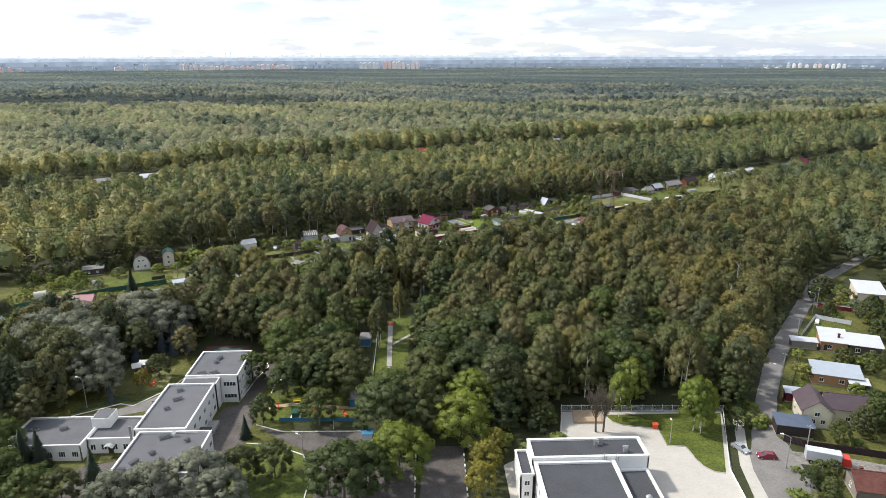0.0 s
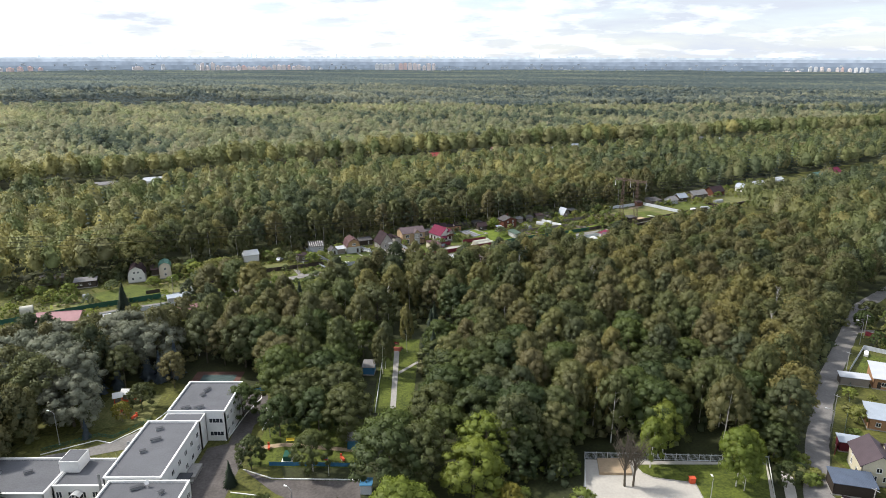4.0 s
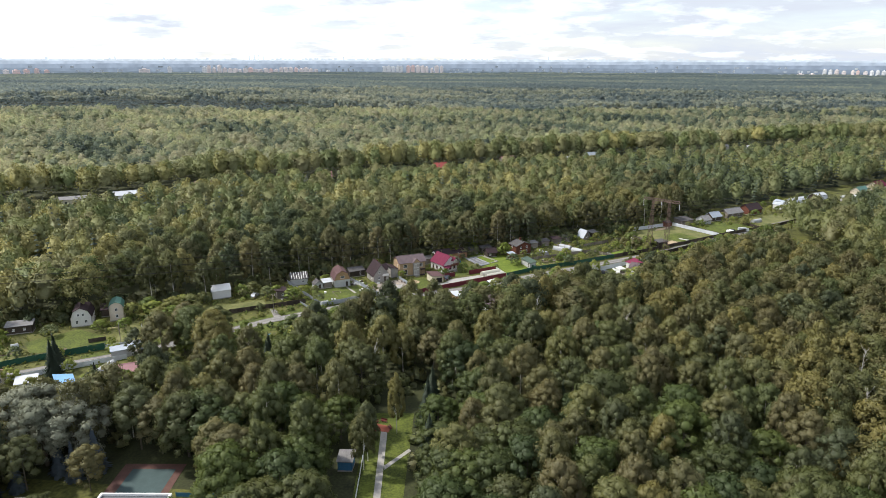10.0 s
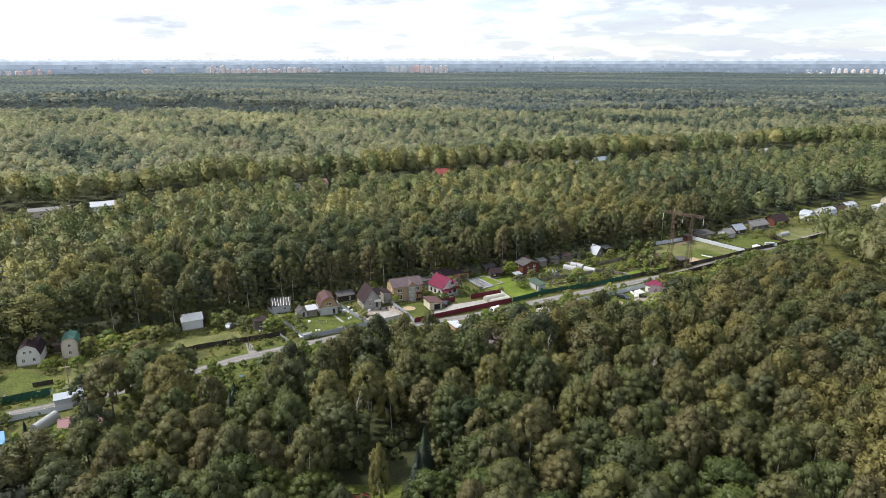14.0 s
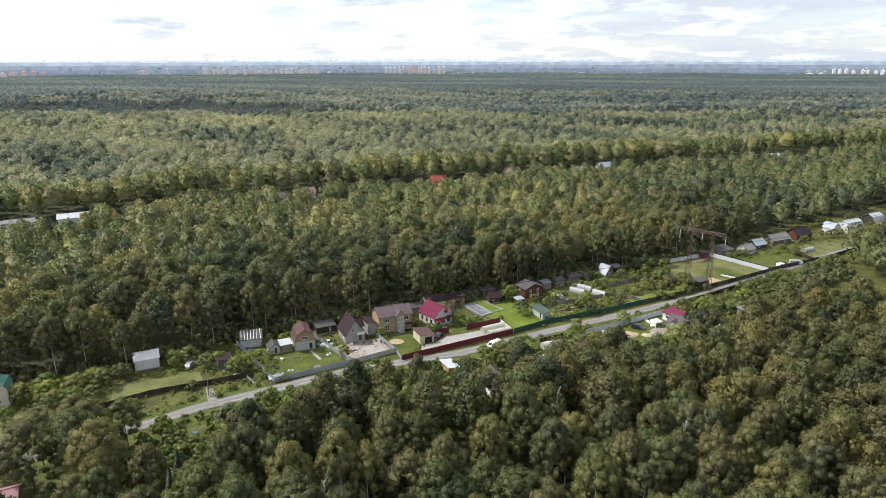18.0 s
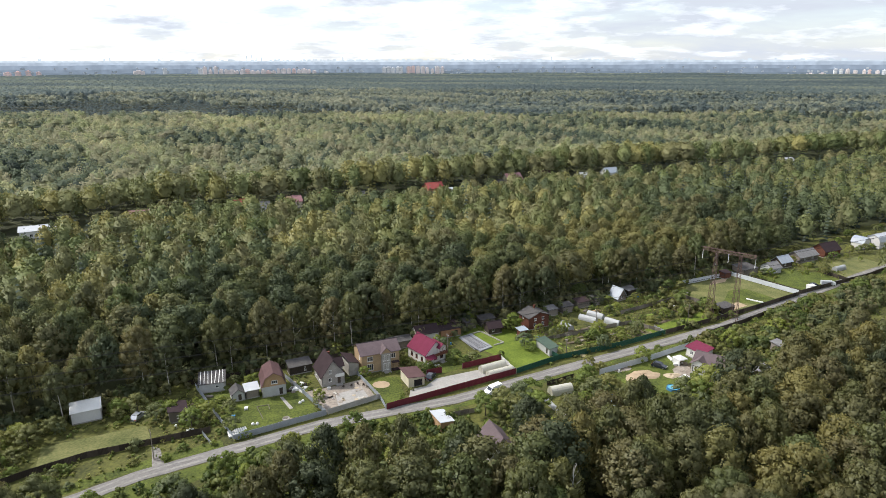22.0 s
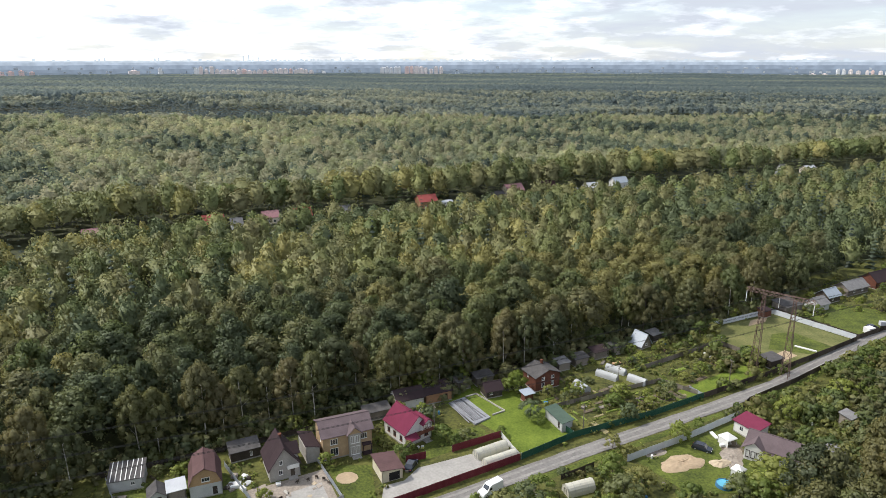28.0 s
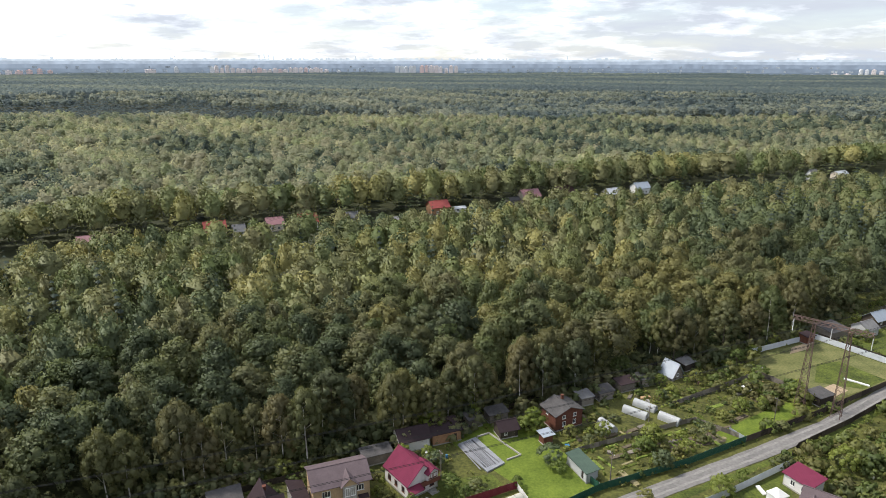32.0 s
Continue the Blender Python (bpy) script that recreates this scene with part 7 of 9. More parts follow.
lone("backdrop_skyline", g, glow("glowing_haze_skyline", (0.47, 0.54, 0.61)), "faint city skyline on the horizon, glowing in haze colour", "skyline", "", "structure")

R_FARRED = mat("faded_red_metal_roof", (0.34, 0.085, 0.075), rough=0.7, var=0.12, spec=0.15)
# the row of houses beyond the second wood
for lab, x_, y_, w_, d_, h_, ri_, wm, rm in (
    ("house with an orange-brown roof between the woods", -168, 522, 13, 8, 4.0, 3.0, CREAM, R_PINK),
    ("house with a crimson roof between the woods", -116, 547, 11, 9, 4.0, 4.0, BEIGE, R_FARRED),
    ("small grey gabled house between the woods", -104, 549, 6, 6, 3.0, 3.0, WHITE, R_SLATE),
    ("house with a pink-brown roof between the woods", -88, 561, 9, 8, 4.0, 3.0, BEIGE, R_PINK),
    ("white house with a crimson roof and teal trim", -70, 563, 10, 8, 4.5, 4.0, WHITE, R_FARRED),
    ("grey-roofed house between the woods", -49, 578, 9, 7, 3.4, 2.6, GREYWALL, R_SLATE),
    ("low shed with a pale roof between the woods", -25, 574, 8, 5, 2.6, 1.0, OLDWOOD, R_SLATE),
    ("tall house with a bright crimson roof", 2.2, 597, 12, 9, 4.6, 3.4, BRICK_ORANGE, R_FARRED),
    ("low white shed beyond the wood", 14, 604, 8, 5, 2.5, 0.8, WHITE, R_WHITE),
    ("dark shed beyond the wood", 50, 628, 8, 6, 3.0, 1.5, OLDWOOD, R_DARKSLATE),
    ("house with a rosy roof beyond the wood", 62, 633, 13, 10, 4.5, 4.0, BEIGE, R_PINK),
    ("house with a tan-brown roof beyond the wood", 87, 650, 13, 9, 4.0, 4.0, BEIGE, R_REDBROWN),
    ("white-roofed house beyond the wood", 120, 652, 10, 8, 3.6, 3.0, WHITE, R_WHITE),
    ("long shed with a pale roof beyond the wood", 104, 650, 9, 5, 2.5, 0.8, OLDWOOD, R_BLUEGREY),
    ("house with a pale green roof beyond the wood", 144, 669, 12, 8, 4.4, 3.4, WHITE, R_BLUEGREY),
    ("small white gabled house beyond the wood", 294, 726, 8, 7, 4.0, 4.5, WHITE, R_SLATE),
    ("house with a pale roof beyond the wood", 322, 738, 12, 7, 3.6, 2.2, BEIGE, R_WHITE),
    ("white-roofed long building beyond the wood", -209, 489, 18, 9, 4.0, 2.0, WHITE, R_WHITE),
    ("pale flat building beyond the wood", -238, 476, 22, 10, 3.6, 1.2, CREAM, R_SLATE),
):
    c_, s_ = math.cos(0.47), math.sin(0.47)
    y_ += float(np.interp(x_, [-160, -72, 2, 64, 149], [0, 3, 9, 8, 5]))
    house("house", lab, ((x_ - w_ / 2 * c_, y_ - w_ / 2 * s_), (x_ + w_ / 2 * c_, y_ + w_ / 2 * s_)), d_, h_, ri_, wm, rm, "x", "gable", 0.5, [("f", 0.3, 0.9, 1.4, 1.4), ("f", 0.7, 0.9, 1.4, 1.4)], group="houses beyond the wood")
for x_, y_, s_ in ((-130, 542, 0.75), (-128, 545, 0.7)):
    tree("oak0", x_, y_, s_, 0, "bright yellow-green rounded tree between the woods", 1.3)
for r_ in range(3):
    pts_ = []
    for (ax, ay), (bx, by) in zip(BACK, BACK[1:]):
        for j in range(12):
            f = j / 12
            pts_.append((ax + (bx - ax) * f, ay + (by - ay) * f + 4 * r_ - 20, 16 - 20 * f * (1 - f)))
    lone("power_line", wire(pts_, 0.05), RUBBER, "thin black power wire above the far gap", "power line", "power lines")

# ---- the kindergarten and its grounds ----
kg = thing("kindergarten", -62, 145, 0, "white flat-roofed kindergarten of linked one and two storey wings", "building")
kgm = Matrix.Translation((62, -145, 0))


def kb(*a, **k):
    a = list(a)
    a[0], a[1], a[2], a[3] = a[0] + 62, a[1] - 145, a[2] + 62, a[3] - 145
    flat_block(kg, *a, **k)


kb(-64.6, 159.3, -50.6, 174.4, 0, 7.9, WHITE, ROOFGREY, wins=[("l", 5, (1.2, 4.8), 1.6, 1.5), ("r", 5, (1.4, 5.0), 1.7, 1.4)])
kb(-64.6, 155.4, -55.4, 159.2, 0, 7.7, WHITE, ROOFGREY, wins=[("l", 1, (1.2, 4.8), 1.6, 1.5)], cap=0.2, rise=0.12)
for z_ in (1.4, 5.0):
    window(kg, Matrix.Translation((-53.0 - 1.7 + 62, 159.26 - 145, 0)), 0.0, 3.4, z_, z_ + 1.3, WHITE, 3)
kb(-67.6, 133.6, -55.6, 155.3, 0, 7.7, WHITE, ROOFGREY, wins=[("r", 6, (1.2, 4.6), 1.5, 1.4), ("l", 6, (1.2, 4.6), 1.5, 1.4)])
kb(-66.2, 117.2, -49.6, 133.2, 0, 7.3, WHITE, ROOFGREY, wins=[("r", 5, (1.2, 4.4), 1.5, 1.4), ("f", 5, (1.2, 4.4), 1.7, 1.4)])
kb(-98.6, 133.6, -80.4, 146.2, 0, 3.9, WHITE, ROOFGREY, wins=[("f", 6, (1.1,), 1.6, 1.5), ("r", 2, (1.1,), 1.4, 1.4)])
kb(-80.4, 136.4, -67.6, 146.2, 0, 3.7, WHITE, ROOFGREY, wins=[("f", 5, (1.0,), 1.3, 1.6)])
part("stair_tower", Geo().box(-81.2 + 62, 141.2 - 145, 3.9, -77.0 + 62, 145.8 - 145, 6.6), WHITE, kg)
part("stair_tower_roof", Geo().box(-81.0 + 62, 141.4 - 145, 6.6, -77.2 + 62, 145.6 - 145, 6.68), ROOFGREY, kg)
part("entrance_canopy", Geo().sweep([(-1.2, 2.9), (-0.6, 3.4), (0, 3.55), (0.6, 3.4), (1.2, 2.9)], -1.6, 0, 0.1, "y"), POLY, kg, "arched polycarbonate canopy", Matrix.Translation((-75.0 + 62, 136.2 - 145, -0.4)))
part("entrance_door", Geo().box(-75.6 + 62, 136.28 - 145, 0.05, -74.4 + 62, 136.36 - 145, 2.3), DARKWOOD, kg)
part("rear_canopy", Geo().box(-55.5 + 62, 138.0 - 145, 3.0, -52.6 + 62, 142.0 - 145, 3.2), ROOFDARK, kg, "flat canopy above a side door")
part("side_stair", Geo().box(-49.5 + 62, 120.0 - 145, 0, -47.6 + 62, 126.0 - 145, 1.2).box(-49.5 + 62, 118.4 - 145, 0, -47.8 + 62, 120.0 - 145, 0.6), CONCRETE, kg)
part("side_stair", Geo().box(-55.4 + 62, 143.5 - 145, 0, -53.0 + 62, 148.5 - 145, 1.0).box(-55.4 + 62, 142.2 - 145, 0, -53.2 + 62, 143.5 - 145, 0.5), CONCRETE, kg)
for x_, y_, w_, z_ in ((-58.5, 170, 1.8, 7.9), (-58.8, 167.5, 1.2, 7.9), (-60.8, 161, 2.0, 7.9), (-57.6, 161.2, 2.2, 7.9), (-63.5, 152, 1.5, 7.7), (-62.5, 147.5, 2.2, 7.7), (-63.5, 143, 1.2, 7.7), (-59.5, 131, 2.4, 7.3), (-60, 124.8, 1.2, 7.3), (-62.5, 121.5, 2.0, 7.3), (-64, 119, 1.3, 7.3), (-54, 129.5, 1.0, 7.3), (-95, 141, 2.0, 3.9), (-88, 141, 1.6, 3.9)):
    v_ = part("roof_vent", Geo().box(-w_ / 2, -0.35, 0, w_ / 2, 0.35, 0.55), STEEL, kg, "", pose(x_ + 62, y_ - 145, z_ - 0.02, 0, 0, random.choice([0, 30, 62])))
    part("vent_cap", Geo().box(-w_ / 2 - 0.1, -0.45, 0.58, w_ / 2 + 0.1, 0.45, 0.66), ROOFDARK, v_)
part("antenna", Geo().cyl((-65.2 + 62, 135.5 - 145, 7.6), (-65.2 + 62, 135.5 - 145, 12.5), 0.04), STEEL, kg)
part("satellite_dish", Geo().cyl((-57.6 + 62, 131.8 - 145, 7.3), (-57.6 + 62, 131.8 - 145, 8.2), 0.05).cyl((-57.6 + 62, 131.7 - 145, 8.2), (-57.6 + 62, 131.5 - 145, 8.4), 0.45, 0.5, 12), STEEL, kg)
for a_ in ((-68.6, 134.0), (-67.9, 145.8)):
    part("roof_ladder", Geo().box(a_[0] + 62 - 0.3, a_[1] - 145 - 0.05, 3.7, a_[0] + 62 + 0.3, a_[1] - 145 + 0.05, 8.6), STEEL, kg)

slab("lawn", [(-108, 108), (-30, 108), (-22, 118), (-34, 146), (-47, 186), (-108, 192)], -0.2, 0.05, WILDGRASS, "rough shaded grass round the kindergarten")
slab("pavement", [(-49, 108), (-44.5, 108), (-44.5, 150), (-46, 166), (-43.4, 172), (-46.5, 182), (-52, 183), (-50, 158), (-54.5, 156), (-54.5, 134), (-49, 131)], -0.2, 0.09, YARD_ASPHALT, "dark asphalt path beside the kindergarten", "pavement")
slab("pavement", [(-94, 152.5), (-84, 152.0), (-72, 156.5), (-68, 157.5), (-65.5, 158), (-66.5, 176), (-69.5, 176), (-71.5, 167.3), (-78, 159.5), (-84, 156)], -0.2, 0.09, ASPHALT, "grey paved path behind the low wing", "pavement")
slab("pavement", [(-80, 118), (-68, 117), (-68, 134), (-80, 131)], -0.2, 0.09, YARD_ASPHALT, "dark worn forecourt of the kindergarten", "pavement")
slab("driveway", [(-43, 147), (-36, 143.6), (-16, 143), (-14.6, 132), (-2.5, 129), (-2.5, 108), (-24, 108), (-24.5, 124), (-27.8, 135.2), (-34, 138.8)], -0.2, 0.08, YARD_ASPHALT, "worn asphalt drive in front of the playground", "road")
slab("driveway", [(-2.4, 104), (8.6, 104), (9.2, 136), (1.2, 136), (-0.6, 129)], -0.2, 0.10, YARD_ASPHALT, "dark asphalt drive between trees", "road")
slab("lawn", [(-44, 116), (-26.5, 116), (-26, 125), (-29, 133.5), (-36, 137.6), (-43.6, 139)], -0.2, 0.12, GRASS, "bright green lawn edged by a white kerb")
slab("lawn", [(-43, 148.6), (-17, 147.8), (-16, 168), (-30, 172), (-42.5, 164)], -0.2, 0.07, GRASS, "playground grass under trees")
slab("playground_path", [(-42, 155), (-36, 156.6), (-18, 154), (-18, 155.4), (-36, 158.2), (-42, 157)], -0.2, 0.10, SAND, "sandy path across the playground", "path")
MAROONCOURT = mat("dull_maroon_rubber", (0.105, 0.055, 0.045), var=0.2)
slab("sports_court", [(-68.5, 183), (-58.5, 183), (-58.5, 194), (-68.5, 194)], -0.2, 0.08, TEALCOURT, "dark rubber sports court", "court")
slab("court_border", [(-71, 181), (-56.8, 181), (-56.8, 196), (-71, 196)], -0.25, 0.06, MAROONCOURT, "dull maroon border round the sports court", "court")
slab("lawn", [(-90, 163), (-74, 168), (-76, 182), (-90, 182)], -0.2, 0.07, DRYGRASS, "sunlit playground lawn with worn patches")
slab("path_lawn", [(-16.0, 172), (-5.5, 172), (-4.5, 219), (-17, 219)], -0.2, 0.05, GRASS, "grass either side of a straight path")
slab("straight_path", [(-11.2, 166), (-9.7, 166), (-10.9, 209.4), (-12.6, 211.5)], -0.2, 0.10, CONCRETE, "straight pale concrete path through the trees", "path")
slab("straight_path", [(-10.2, 194), (-4.4, 201.6), (-5.0, 202.4), (-10.4, 195.6)], -0.2, 0.11, CONCRETE, "narrow pale side path", "path")
slab("sports_pad", [(-14.6, 210.5), (-10.6, 209.6), (-10.2, 212.4), (-14.2, 213.8)], -0.2, 0.12, REDCOURT, "small brick-red pad at the end of a path", "court")


def kerb(pts, material=WHITE, w=0.22, h=0.22):
    g = Geo()
    for (ax, ay), (bx, by) in zip(pts, pts[1:]):
        L = math.hypot(bx - ax, by - ay)
        g.box(0, -w / 2, -0.1, L, w / 2, h, pose(ax, ay, 0, 0, 0, math.degrees(math.atan2(by - ay, bx - ax))))
    return lone("kerb", g, material, "low white-painted concrete kerb", "kerb", "", "structure")


kerb([(-43.4, 147.4), (-36, 144.0), (-16, 143.4)])
kerb([(-43.8, 139.2), (-36, 137.8), (-29, 133.7), (-26, 125.2), (-26.2, 116)])
kerb([(-50.9, 159), (-49.5, 172), (-47.6, 180), (-49.0, 184)])
kerb([(-43.2, 163.8), (-43.2, 171.6), (-45.8, 176)])
kerb([(-93.4, 153.5), (-83, 159.5), (-79.2, 158.3), (-72.7, 167.3), (-70, 176.2)])
for i in range(14):
    for x_ in (-2.6, 8.8):
        lone("kerb_stone", Geo().box(-0.15, -0.5, 0, 0.15, 0.5, 0.28), WHITE if i % 2 else CONCRETE, "white-painted kerb stone along a drive", "kerb stone", "kerb stones", "", pose(x_ + 0.02 * i, 105 + i * 2.1, 0, 0, 0, 0))
fence("low blue playground fence with pale rails", [(-37.8, 148.9), (-16.0, 148.3)], 1.1, BLUE, BLUE, 2.5)
fence("low blue fence by the sports court", [(-54.6, 184.2), (-46.0, 184.0)], 1.1, BLUE, BLUE, 2.5)
fence("green railings along the playground path", [(-94, 155), (-83.5, 161.5), (-79.5, 160.5), (-73.5, 168.5)], 0.9, F_GREEN, F_GREEN, 2.0, rails=True)


def play_tower(x, y, rot, label):
    t = thing("play_tower", x, y, rot, label, "playground tower", "play equipment")
    for sx in (-0.9, 0.9):
        for sy in (-0.9, 0.9):
            part("post", Geo().box(sx - 0.08, sy - 0.08, 0, sx + 0.08, sy + 0.08, 3.0), ORANGE, t)
    part("deck", Geo().box(-1, -1, 1.3, 1, 1, 1.42), OLDWOOD, t)
    part("roof", Geo().sweep([(-1.4, 2.95), (0, 4.0), (1.4, 2.95)], -1.3, 1.3, 0.08), WHITE, t)
    part("slide", Geo().box(0, -0.35, -0.04, 3.0, 0.35, 0.04, pose(1.0, 0, 1.35, 0, 26, 0)), ORANGE, t)
    part("ladder", Geo().box(-1.3, -0.4, 0, -1.2, -0.32, 1.5).box(-1.3, 0.32, 0, -1.2, 0.4, 1.5).box(-1.3, -0.32, 0.5, -1.2, 0.32, 0.56).box(-1.3, -0.32, 1.0, -1.2, 0.32, 1.06), OLDWOOD, t)


play_tower(-85.5, 176.5, 25, "playground tower with a white gabled roof and slide")
play_tower(-84.0, 178.5, 0, "second playground tower with a pale roof")


def small_play(name, label, x, y, rot, pieces, group="play equipment"):
    t = thing(name, x, y, rot, label, "play equipment", group)
    for nm, m_, b_ in pieces:
        part(nm, Geo().box(*b_), m_, t)


for x_, y_ in ((-83.2, 171.8), (-78.2, 169.6), (-39.5, 155.5), (-29, 153.2), (-21.0, 150.8)):
    small_play("spring_rider", "red spring rider on a playground", x_, y_, random.uniform(0, 180), (("base", STEEL, (-0.3, -0.3, 0, 0.3, 0.3, 0.35)), ("body", ORANGE, (-0.9, -0.25, 0.35, 0.9, 0.25, 0.95)), ("head", ORANGE, (0.6, -0.2, 0.95, 0.95, 0.2, 1.5))))
small_play("sandpit", "small wooden sandpit with pale rims", -82.5, 172.6, 20, (("rim", WOOD, (-1.6, -1.6, 0, 1.6, 1.6, 0.3)), ("sand", SAND, (-1.4, -1.4, 0.31, 1.4, 1.4, 0.33))))
small_play("bench", "yellow playground bench on the grass", -35, 158.6, 5, (("leg", STEEL, (-0.9, -0.2, 0, -0.8, 0.2, 0.45)), ("leg", STEEL, (0.8, -0.2, 0, 0.9, 0.2, 0.45)), ("seat", YELLOW, (-1.0, -0.25, 0.45, 1.0, 0.25, 0.53)), ("backrest", YELLOW, (-1.0, 0.2, 0.55, 1.0, 0.27, 1.0))))
small_play("climbing_tunnel", "dark green rounded play tunnel in a white ring", -34, 151.6, 90, (("ring", WHITE, (-1.5, -1.3, 0, 1.5, 1.3, 0.2)), ("tunnel", F_GREEN, (-1.3, -0.9, 0.2, 1.3, 0.9, 1.5))))
small_play("gate_house", "small blue and white gate cabin", -14.2, 139.6, 0, (("cabin", F_WHITE, (-1.2, -1.2, 0, 1.2, 1.2, 2.3)), ("roof", BLUE, (-1.4, -1.4, 2.3, 1.4, 1.4, 2.45))))
kerb([(-15.9, 204), (-15.6, 190), (-15.3, 172)], WHITE, 0.12, 0.75)
for x_, y_, a_ in ((-14.4, 214.2, 10), (-12.2, 214.6, -25), (-10.4, 211.4, -62)):
    b_ = thing("bench", x_, y_, a_, "red slatted bench at the end of the path", "bench", "red benches")
    for k in range(3):
        part("seat_slat", Geo().box(-0.9, -0.24 + 0.17 * k, 0.44, 0.9, -0.10 + 0.17 * k, 0.50), F_RED, b_)
    part("backrest", Geo().box(-0.9, 0.28, 0.6, 0.9, 0.33, 0.95), F_RED, b_)
    for e in (-0.75, 0.75):
        part("leg", Geo().box(e - 0.05, -0.2, 0, e + 0.05, 0.3, 0.435), STEEL, b_)
for k, (x_, y_, s_) in enumerate(((-15.0, 194.0, 0.80), (-14.4, 197.4, 0.86), (-8.4, 209.2, 0.9))):
    tree(f"birch{k}", x_, y_, s_, 1.3 * k, "birch with a slender white trunk beside the path", 0.85 if k < 2 else 0.6)
house("pavilion", "small blue and white play pavilion", ((-20.9, 193.4), (-17.6, 193.2)), 3.6, 2.2, 0.6, BLUE, R_SLATE, "x", "shed", 0.3, category="pavilion", group="play equipment")
house("pavilion", "open blue play pavilion under trees", ((-20.5, 155.0), (-16.6, 155.0)), 3.0, 2.2, 0.6, BLUE, R_SLATE, "x", "shed", 0.3, category="pavilion", group="play equipment")
t = thing("flagpole", -23.3, 144.9, 0, "white flagpole with a hanging striped flag", "flagpole")
part("pole", Geo().cyl((0, 0, 0), (0, 0, 6.0), 0.05), WHITE, t)
for i_, m_ in enumerate((WHITE, BLUE, CAB_RED)):
    part("flag_stripe", Geo().box(-1.0, -0.03, 4.2 + 0.4 * (2 - i_), -0.05, 0.03, 4.6 + 0.4 * (2 - i_)), m_, t)
street_lamp(-91.2, 157.8, 8.6, 160)
street_lamp(-27.2, 146.8, 6.5, 90, "white lamp post by the playground fence", 0.6)
street_lamp(-40.4, 160.5, 5.5, 0, "white lamp post in the playground", 0.6)
street_lamp(-28.6, 131.5, 6.5, 150, "dark lamp post beside the drive", 1.2)

# ---- the white block and its yard ----
wb = thing("school_block", 33, 115, 0, "white flat-roofed block with dark roof sheets and parapets", "building")


def wbk(*a, **k):
    a = list(a)
    a[0], a[1], a[2], a[3] = a[0] - 33, a[1] - 115, a[2] - 33, a[3] - 115
    flat_block(wb, *a, **k)


wbk(22.8, 118.9, 48.2, 126.2, 0, 7.7, WHITE, ROOFDARK, wins=[("b", 8, (1.2, 4.6), 1.6, 1.5), ("r", 2, (1.2, 4.6), 1.5, 1.5)], cap=0.6)
wbk(23.2, 98.0, 40.6, 118.8, 0, 6.9, WHITE, ROOFDARK, wins=[("l", 7, (1.2, 4.2), 1.5, 1.5)], cap=0.7)
wbk(40.7, 98.0, 48.0, 118.8, 0, 4.6, WHITE, ROOFDARK, wins=[("r", 7, (1.2,), 1.5, 1.5)], cap=0.5)
wbk(19.8, 115.2, 22.7, 124.0, 0, 6.4, WHITE, ROOFDARK, wins=[("f", 1, (1.4, 4.0), 1.2, 1.2)], cap=0.35)
part("roof_hatch", Geo().cyl((45 - 33, 109 - 115, 4.5), (45 - 33, 109 - 115, 5.3), 0.5, 0.45).cyl((45 - 33, 109 - 115, 5.3), (45 - 33, 109 - 115, 5.7), 0.7, 0.3), STEEL, wb)
for x_, y_ in ((37.8, 123.6), (39.0, 124.2), (43.6, 121.0)):
    part("roof_unit", Geo().box(x_ - 33 - 0.4, y_ - 115 - 0.4, 7.6, x_ - 33 + 0.4, y_ - 115 + 0.4, 8.9).box(x_ - 33 - 0.6, y_ - 115 - 0.2, 8.9, x_ - 33 + 0.6, y_ - 115 + 0.2, 9.2), STEEL, wb)
for x_ in (38.6, 41.2):
    part("roof_ladder", Geo().box(x_ - 33 - 0.3, 118.6 - 115, 6.9, x_ - 33 - 0.24, 118.8 - 115, 9.0).box(x_ - 33 + 0.24, 118.6 - 115, 6.9, x_ - 33 + 0.3, 118.8 - 115, 9.0).box(x_ - 33 - 0.24, 118.6 - 115, 8.0, x_ - 33 + 0.24, 118.8 - 115, 8.06), STEEL, wb)
slab("yard", [(18, 96), (66, 96), (69, 122), (78.6, 149.2), (36.2, 150.8), (33, 138), (18, 128)], -0.2, 0.07, PAVING, "pale paved yard round a white block", "pavement")
slab("lawn", [(47.4, 148.6), (78.0, 148.4), (67.9, 123.2), (65.8, 123.8), (64.2, 125.8), (63.4, 128.4), (63.3, 131.4), (62.9, 133.9), (58.7, 134.4), (59.0, 141.9), (50.4, 143.8), (48.4, 145.6)], -0.2, 0.14, GRASS, "dark green lawn in the corner of a paved yard")
kerb([(48.2, 145.4), (50.2, 143.6), (58.8, 141.7), (58.5, 134.2), (62.7, 133.7), (63.1, 131.4), (63.2, 128.4), (64.0, 125.6), (65.6, 123.6), (67.8, 123.0)], CONCRETE)
lone("sand_box", Geo().prism([(38.2, 144.9), (45.6, 144.6), (46.3, 150.2), (39, 150.4)], 0.0, 0.7), SAND, "low beige walled court in the yard", "court")
fence("white metal railing along the yard", [(36.2, 151.2), (79.0, 149.2)], 1.9, F_WHITE, WHITE, 2.6, rails=True)
fence("white metal railing on the side of the yard", [(33.4, 138.0), (36.2, 151.0)], 1.9, F_WHITE, WHITE, 2.6, rails=True)
fence("white wall between yard and pavement", [(79.0, 149.0), (69.2, 124.0), (66.0, 100)], 0.7, WHITE, WHITE, 2.6)
